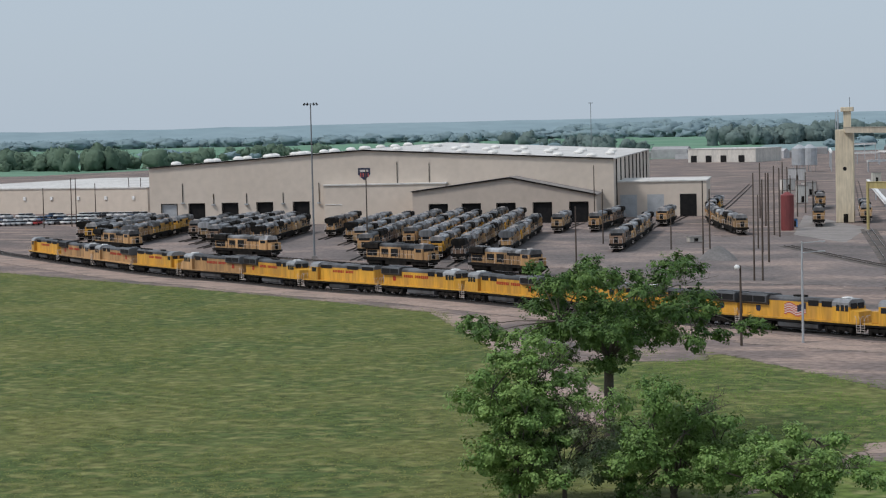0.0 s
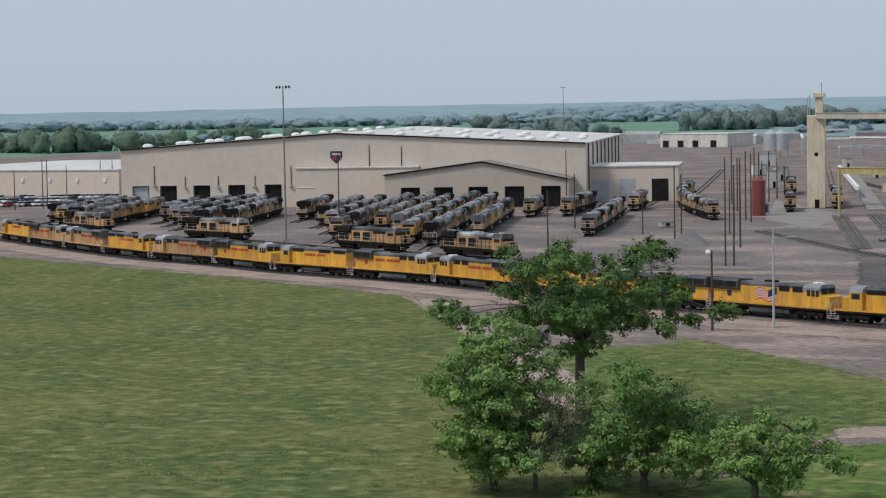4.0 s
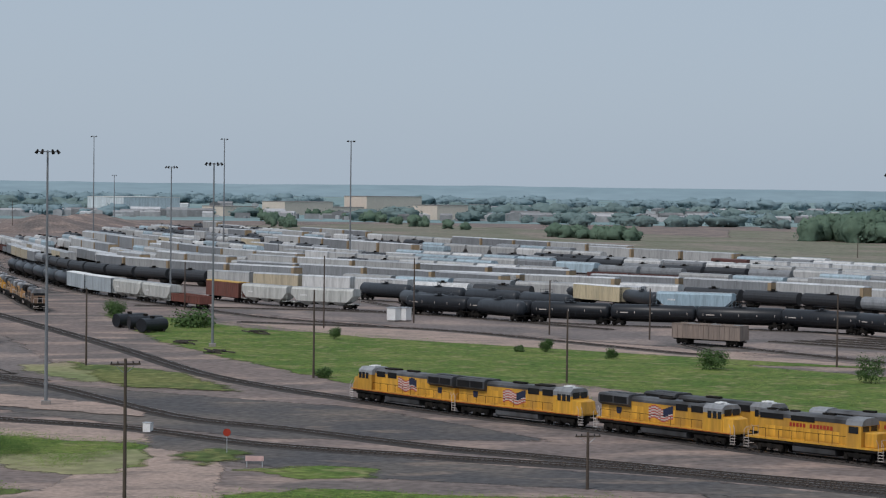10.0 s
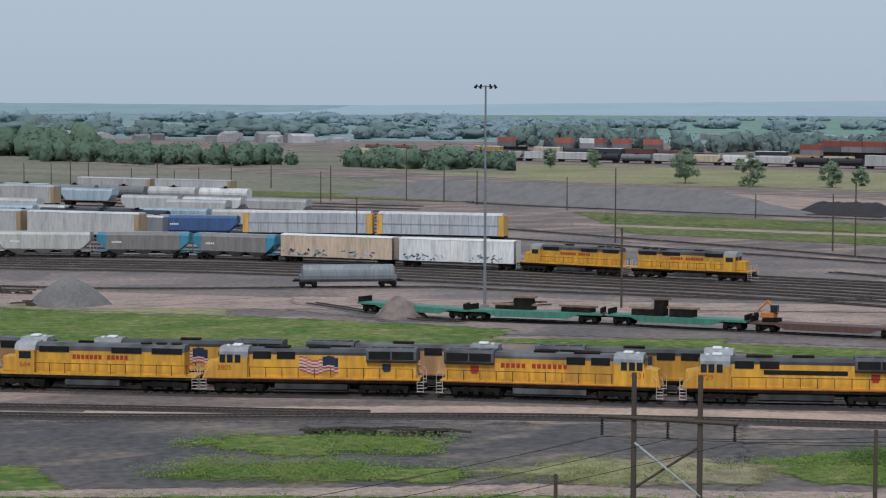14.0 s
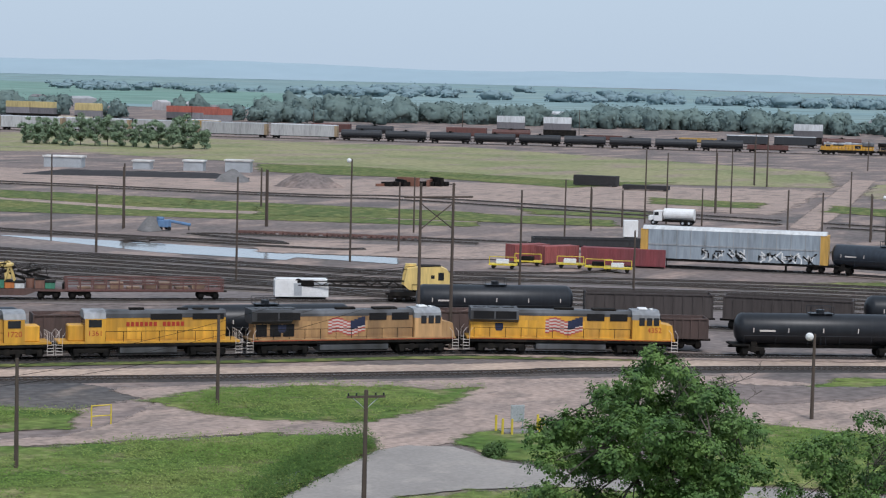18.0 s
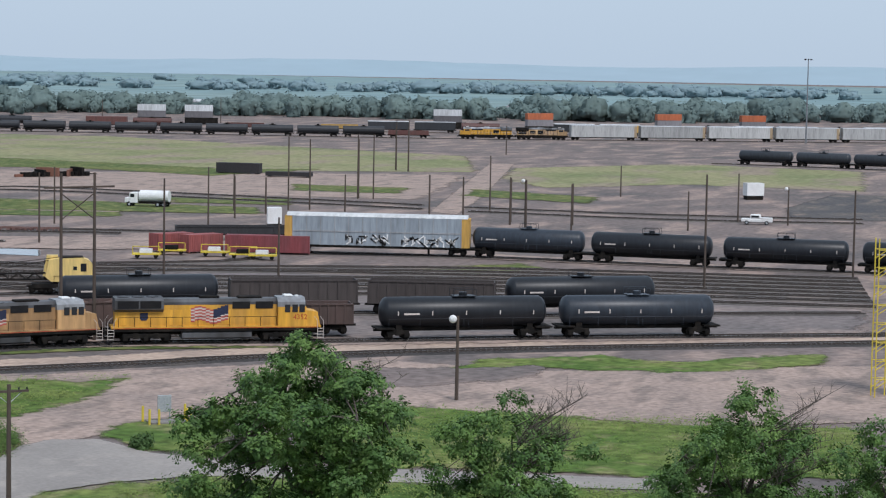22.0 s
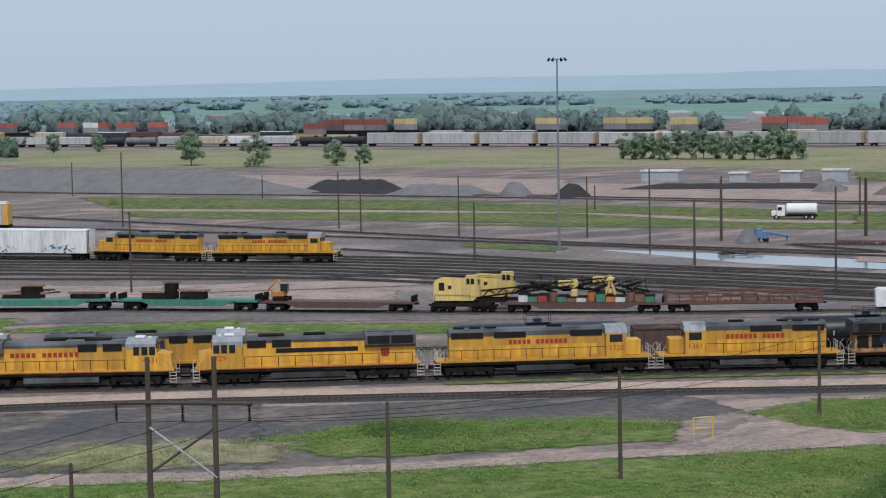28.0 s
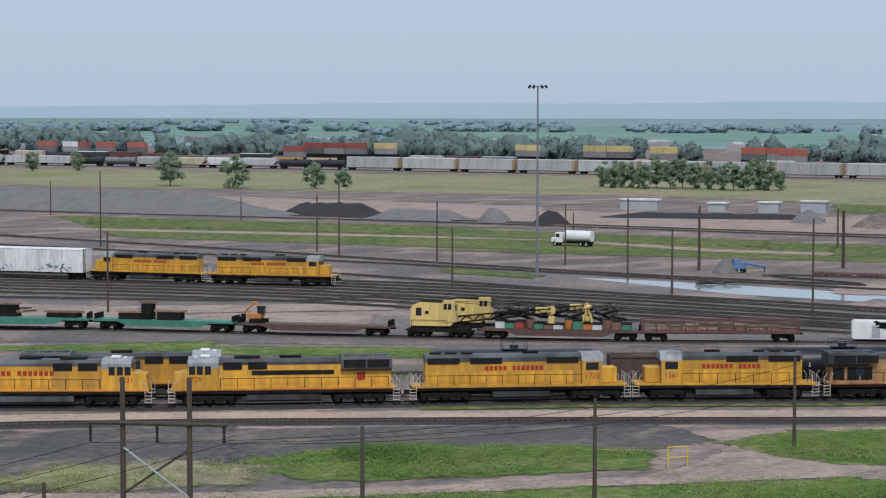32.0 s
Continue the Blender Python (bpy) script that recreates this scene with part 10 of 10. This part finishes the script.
for a, b, z, c, nm in (((279.0, 1238.6), (290.6, 1220.5), 8.0, (0.36, 0.11, 0.08), "faded red"), ((303.1, 1200.9), (312.2, 1186.6), 8.0, (0.36, 0.11, 0.08), "faded red"), ((313.1, 1185.2), (315.3, 1181.8), 8.0, (0.6, 0.62, 0.63), "white"), ((316.0, 1180.8), (324.9, 1166.8), 8.0, (0.4, 0.12, 0.08), "faded red"), ((325.8, 1165.4), (337.4, 1147.3), 8.0, (0.42, 0.13, 0.09), "faded red"), ((337.8, 1146.7), (349.1, 1128.9), 8.0, (0.4, 0.12, 0.08), "faded red"), ((385.6, 1038.5), (395.0, 1024.0), 7.5, (0.25, 0.07, 0.06), "maroon"), ((400.2, 1049.1), (421.6, 1015.7), 9, (0.28, 0.08, 0.06), "rusty"), ((427.7, 1023.0), (434.9, 1011.5), 9, (0.5, 0.4, 0.18), "ochre"), ((471.5, 953.7), (479.8, 940.6), 9, (0.5, 0.4, 0.18), "ochre"), ((491.3, 922.5), (505.7, 899.8), 9, (0.45, 0.34, 0.15), "ochre"), ((510.3, 892.4), (521.1, 875.4), 9, (0.48, 0.4, 0.22), "ochre"), ((534.6, 854.0), (549.2, 831.0), 9, (0.35, 0.1, 0.07), "red"), ((496.3, 869.2), (511.1, 855.9), 9, (0.45, 0.34, 0.15), "ochre"), ((524.9, 809.4), (533.9, 801.3), 9, (0.35, 0.1, 0.07), "red"), ((634.8, 744.5), (645.5, 734.9), 8.5, (0.7, 0.7, 0.7), "white"), ((649.9, 730.9), (660.6, 721.3), 8.5, (0.7, 0.7, 0.7), "white"), ((718.0, 646.7), (728.4, 637.3), 8.5, (0.7, 0.7, 0.7), "white"), ((728.2, 603.1), (743.2, 596.9), 8, (0.42, 0.12, 0.05), "orange"), ((787.0, 578.6), (802.9, 571.9), 8, (0.42, 0.12, 0.05), "orange"), ((812.6, 551.9), (831.4, 543.9), 8, (0.42, 0.12, 0.05), "orange")):
    stack(a, b, z, c, nm)
for a, b, z in (((288.8, 521.9), (296.0, 514.8), 2.6), ((315.4, 495.7), (319.1, 492.1), 2.4), ((323.3, 488.0), (328.0, 483.4), 2.8), ((305.8, 505.2), (309.0, 502.0), 2.0)):
    flat_hall("stockyard_trailer", a, b, 4, z, "pale grey trailer in the stockyard", GALV, ROOFWHITE)
steel_high = True
for a, b in (((377.5, 412.0), (382.8, 402.3)), ((376.7, 393.5), (382.2, 383.8))):
    m, L = frame2(a, b)
    t = thing("steel_stack", "black stack of rail and steel on the ground", "stack")
    part("steel_block", boxes([(0, L, -1.5, 1.5, 0.3, 2.7 if steel_high else 1.3)]), COAL, t)
    steel_high = False
    part("bearer", boxes([(0.5, 0.9, -1.7, 1.7, 0, 0.3), (L - 0.9, L - 0.5, -1.7, 1.7, 0, 0.3)]), TIE, t)
    t.matrix_basis = m
for k in range(9):
    p = Vector((324.3, 420.3)).lerp(Vector((339.2, 416.9)), k / 8)
    loose("scrap_bundle", pose(p.x, p.y, 0.1, 0, 0, 37 * k), [("beam", [(-3, 3, -0.3, 0.3, 0.2 * (k % 3), 0.6 + 0.5 * (k % 4))], UNDER if k % 3 else paint("scrap_rust", (0.2, 0.09, 0.06))), ("block", [(-0.8, 0.9, -1.0, 1.0, 0, 1.0)], UNDER)], "bundle of rusty scrap beams", "scrap")

# ---- grass tufts ----
def tufts(name, pts, n, hmax, material, label, seed):
    rnd = random.Random(seed)
    poly = [Vector((*p, 0)) for p in pts]
    tris = tessellate([poly])
    areas = [((poly[b] - poly[a]).cross(poly[c] - poly[a])).length for a, b, c in tris]
    hub = []
    for a, b, c in rnd.choices(tris, areas, k=n):
        u, v = rnd.random(), rnd.random()
        if u + v > 1:
            u, v = 1 - u, 1 - v
        p = poly[a] + (poly[b] - poly[a]) * u + (poly[c] - poly[a]) * v
        if noise.noise(Vector((p.x * 0.11, p.y * 0.11, seed))) < rnd.uniform(-0.5, 0.3):
            continue
        hub.append((p.x, p.y, 0.1 + hmax * rnd.uniform(0.05, 0.35)))
    vs, fs = sprigs(np.array(hub), np.tile((0.0, -0.25, 1.0), (len(hub), 1)), 9, 0.16 + hmax * 0.3, 0.085, seed)
    me = bpy.data.meshes.new(name)
    me.from_pydata(vs, [], fs)
    me.materials.append(material)
    return tagged(new(name, me), label, "grass", kind="stuff")


TUFT = mat("grass_blade", (0.145, 0.175, 0.053), 0.9, dirt=(0.215, 0.22, 0.083), amount=0.95, scale=0.16, grain=0.8, island=0.2, leafy=True, gloss=0.1)
DITCHTUFT = mat("dark_reed_blade", (0.06, 0.112, 0.028), 0.9, dirt=(0.1, 0.15, 0.045), amount=0.95, scale=0.2, grain=0.8, island=0.25, leafy=True, gloss=0.1)
LUSHTUFT = mat("lush_blade", (0.125, 0.2, 0.046), 0.9, dirt=(0.215, 0.25, 0.08), amount=0.95, scale=0.14, grain=0.8, island=0.2, leafy=True, gloss=0.1)
tufts("grass_tufts", [(-368.4, 257.9), (-245.9, 238.5), (-223.0, 233.3), (-172.6, 190.8), (-100.7, 123.0), (-138.0, 95.9)], 26000, 0.4, TUFT, "rough tufts across the grass field", 1)
tufts("grass_tufts", [(-170.7, 209.2), (-135.6, 199.2), (-92.0, 180.7), (-101.8, 156.1), (-117.0, 143.2)], 5000, 0.45, LUSHTUFT, "tufts on the grass verge", 2)
tufts("grass_tufts", [(-97.8, 150.0), (-83.0, 173.8), (-74.6, 186.5), (-42.3, 194.5), (-6.8, 172.3), (-92.6, 145.8)], 6000, 0.45, LUSHTUFT, "tufts beside the dirt road", 3)
tufts("grass_tufts", [(33.8, 153.4), (64.6, 145.2), (97.3, 138.4), (101.2, 132.5), (87.7, 121.0), (71.0, 110.8), (29.7, 135.7)], 9000, 0.45, LUSHTUFT, "tufts in front of the dirt road", 4)
tufts("grass_tufts", [(57.4, 165.1), (74.9, 165.9), (90.2, 154.6), (71.5, 150.2), (60.0, 153.4)], 3000, 0.5, LUSHTUFT, "tufts on the grass island", 5)
tufts("grass_tufts", [(97.0, 157.5), (112.5, 158.6), (127.2, 149.4), (106.3, 139.2), (97.3, 148.7)], 3000, 0.5, LUSHTUFT, "tufts on the grass island", 6)
tufts("grass_tufts", [(-122.6, 209.6), (-118.2, 220.6), (-97.2, 216.9), (-96.2, 193.4)], 1600, 0.6, LUSHTUFT, "tall tufts beside the track", 7)
tufts("grass_tufts", [(-203.0, 428.7), (-131.1, 388.2), (-58.2, 351.6), (9.7, 297.7), (62.1, 266.4), (27.8, 245.6), (-24.3, 270.0), (-99.4, 292.2), (-158.6, 358.2)], 9000, 0.35, LUSHTUFT, "tufts along the grass band", 8)
tufts("grass_tufts", [(130.1, 125.1), (151.5, 90.6), (132.9, 79.4), (110.4, 107.5)], 4000, 0.5, LUSHTUFT, "tufts on the verge behind the trees", 9)
tufts("grass_tufts", [(12.5, 180.3), (19.5, 187.0), (37.6, 181.2), (34.1, 171.1), (18.2, 174.5)], 1500, 0.5, LUSHTUFT, "tufts on the cinders", 10)
tufts("grass_tufts", [(8.3, 165.8), (16.2, 172.2), (35.7, 165.7), (32.9, 158.6)], 1900, 0.8, LUSHTUFT, "tall tufts on the cinders", 11)
tufts("grass_tufts", [(33.6, 161.9), (43.4, 169.9), (60.5, 162.2), (53.5, 153.8), (38.3, 156.7)], 900, 0.4, TUFT, "dry tufts on the cinders", 12)
tufts("grass_tufts", [(-21.2, 162.5), (35.7, 152.6), (29.6, 126.5), (-18.3, 138.9)], 6000, 0.45, LUSHTUFT, "tufts beside the dirt road", 13)
tufts("grass_tufts", [(84.5, 139.6), (101.2, 132.5), (87.7, 121.0), (75.2, 111.8), (70.0, 115.5)], 3000, 0.5, LUSHTUFT, "tufts beside the ditch", 14)
tufts("grass_tufts", [(82.5, 120.8), (78.8, 114.7), (88.5, 121.5), (99.0, 128.7), (102.4, 135.7), (93.7, 130.1)], 3000, 1.1, DITCHTUFT, "tall dark reeds along the ditch", 17)
tufts("grass_tufts", [(-123.7, 211.5), (-119.5, 205.5), (-106.8, 199.4), (-101.8, 204.6), (-112.2, 213.3), (-119.7, 215.5)], 2600, 1.1, DITCHTUFT, "tall dark grass beside the track", 18)
tufts("grass_tufts", [(64.7, 165.4), (69.5, 166.4), (75.4, 161.8), (78.1, 158.9), (72.5, 155.4), (64.9, 160.0)], 1800, 0.9, DITCHTUFT, "tall dark grass on the cinders", 19)
tufts("grass_tufts", [(81.5, 108.2), (100.0, 110.2), (118.3, 86.1), (106.2, 77.2), (75.3, 100.0)], 6000, 0.5, LUSHTUFT, "tufts before the asphalt road", 15)
tufts("grass_tufts", [(68.2, 248.1), (108.4, 227.2), (161.2, 169.2), (118.4, 184.3), (59.1, 215.6)], 2500, 0.5, LUSHTUFT, "weeds along the locomotive track", 16)
for p, h in (((195.9, 326.2), 10.93), ((252.0, 367.2), 7.63), ((221.0, 320.1), 9.91), ((284.4, 305.9), 6.89), ((283.5, 296.4), 6.77), ((333.6, 321.1), 12.29), ((429.2, 399.7), 11.53), ((427.2, 393.4), 11.70), ((536.6, 452.4), 9.14), ((301.0, 252.6), 8.39), ((309.5, 245.3), 7.40), ((297.9, 246.4), 8.24), ((590.9, 820.5), 10.18), ((614.3, 743.3), 10.48), ((682.4, 743.2), 11.48), ((166.8, 285.5), 9.90), ((-99.3, 923.8), 8.15), ((-82.0, 887.8), 7.84), ((-62.9, 841.6), 8.50), ((-49.1, 823.5), 8.32), ((-22.4, 795.4), 8.45), ((-1.2, 768.8), 8.37), ((22.1, 706.1), 9.48), ((47.0, 676.9), 9.10), ((65.4, 638.5), 8.92), ((85.3, 708.9), 9.55), ((91.6, 621.5), 9.80), ((120.9, 605.5), 10.03), ((126.8, 589.5), 9.32)):
    wood_pole(p, h, r=0.2)

# clutter round the sand tower
for k, (p, w, d, hh, c, nm, lab) in enumerate((((-312.5, 449.8), 1.6, 1.6, 2.2, (0.06, 0.2, 0.45), "chemical_tote", "blue plastic chemical tote beside a tank"), ((-394.4, 572.0), 3.2, 2.6, 5.5, (0.55, 0.55, 0.52), "pump_house", "pale pump house beside the pipes"), ((-427.4, 623.9), 4.0, 3.0, 4.5, (0.5, 0.48, 0.45), "pump_house", "grey pump house beside the pipes"), ((-464.9, 665.0), 5.0, 3.0, 4.0, (0.6, 0.58, 0.54), "storage_shed", "white storage shed by the service tracks"), ((-527.2, 761.4), 7.0, 4.0, 5.0, (0.5, 0.5, 0.5), "storage_shed", "grey storage shed by the service tracks"), ((-355.6, 597.7), 5.0, 3.0, 3.6, (0.3, 0.36, 0.42), "storage_shed", "blue-grey shed on the service platform"), ((-385.0, 652.4), 4.0, 3.0, 3.4, (0.2, 0.2, 0.2), "storage_shed", "dark shed beside the service platform"), ((-343.8, 556.3), 3.0, 2.4, 3.0, (0.4, 0.36, 0.3), "pump_house", "tan pump cabin beneath the gantry"), ((-406.6, 650.5), 3.0, 2.4, 3.4, (0.45, 0.45, 0.44), "pump_house", "grey pump cabin beneath the gantry"), ((-473.5, 736.7), 3.4, 2.4, 4.0, (0.5, 0.48, 0.42), "pump_house", "tan pump cabin beside the tracks"), ((-297.7, 390.7), 3.0, 2.0, 1.2, (0.5, 0.47, 0.42), "concrete_block", "pale concrete block on the shop yard"), ((-446.6, 562.8), 6.0, 2.4, 2.8, (0.5, 0.52, 0.52), "storage_container", "pale storage container by the shop"))):
    loose(nm, pose(p[0], p[1], 0.1, 0, 0, 35 + 11 * (k % 4)), [("body", [(-w / 2, w / 2, -d / 2, d / 2, 0.2, hh)], paint(nm + "_paint_%s" % "abcdefghijkl"[k], c)), ("roof", [(-w / 2 - 0.15, w / 2 + 0.15, -d / 2 - 0.15, d / 2 + 0.15, hh, hh + 0.18)], CONC), ("door", [(-0.45, 0.45, -d / 2 - 0.04, -d / 2, 0.25, min(2.2, hh * 0.8))], UNDER), ("base", [(-w / 2 - 0.1, w / 2 + 0.1, -d / 2 - 0.1, d / 2 + 0.1, 0, 0.2)], CONC)], lab, "shed")



def motions():
    for thing_, L, s28, turned in TRAIN:
        rows = []
        for t in (0.0, 4.0, 8.0, 12.0, 16.0, 20.0, 24.0, 28.0, 32.0):
            s = s28 + SPEED * (t - 28.0)
            m = MOVER.seat(s, s + L)
            rows.append((t, m @ pose(0, 0, 0, 0, 0, 180) if turned else m))
        walk(thing_, rows)
    walk(TANKER, drive(TANKER_WAY, 0.01))
    walk(PICKUP, drive(PICKUP_WAY, 0.02))


motions()
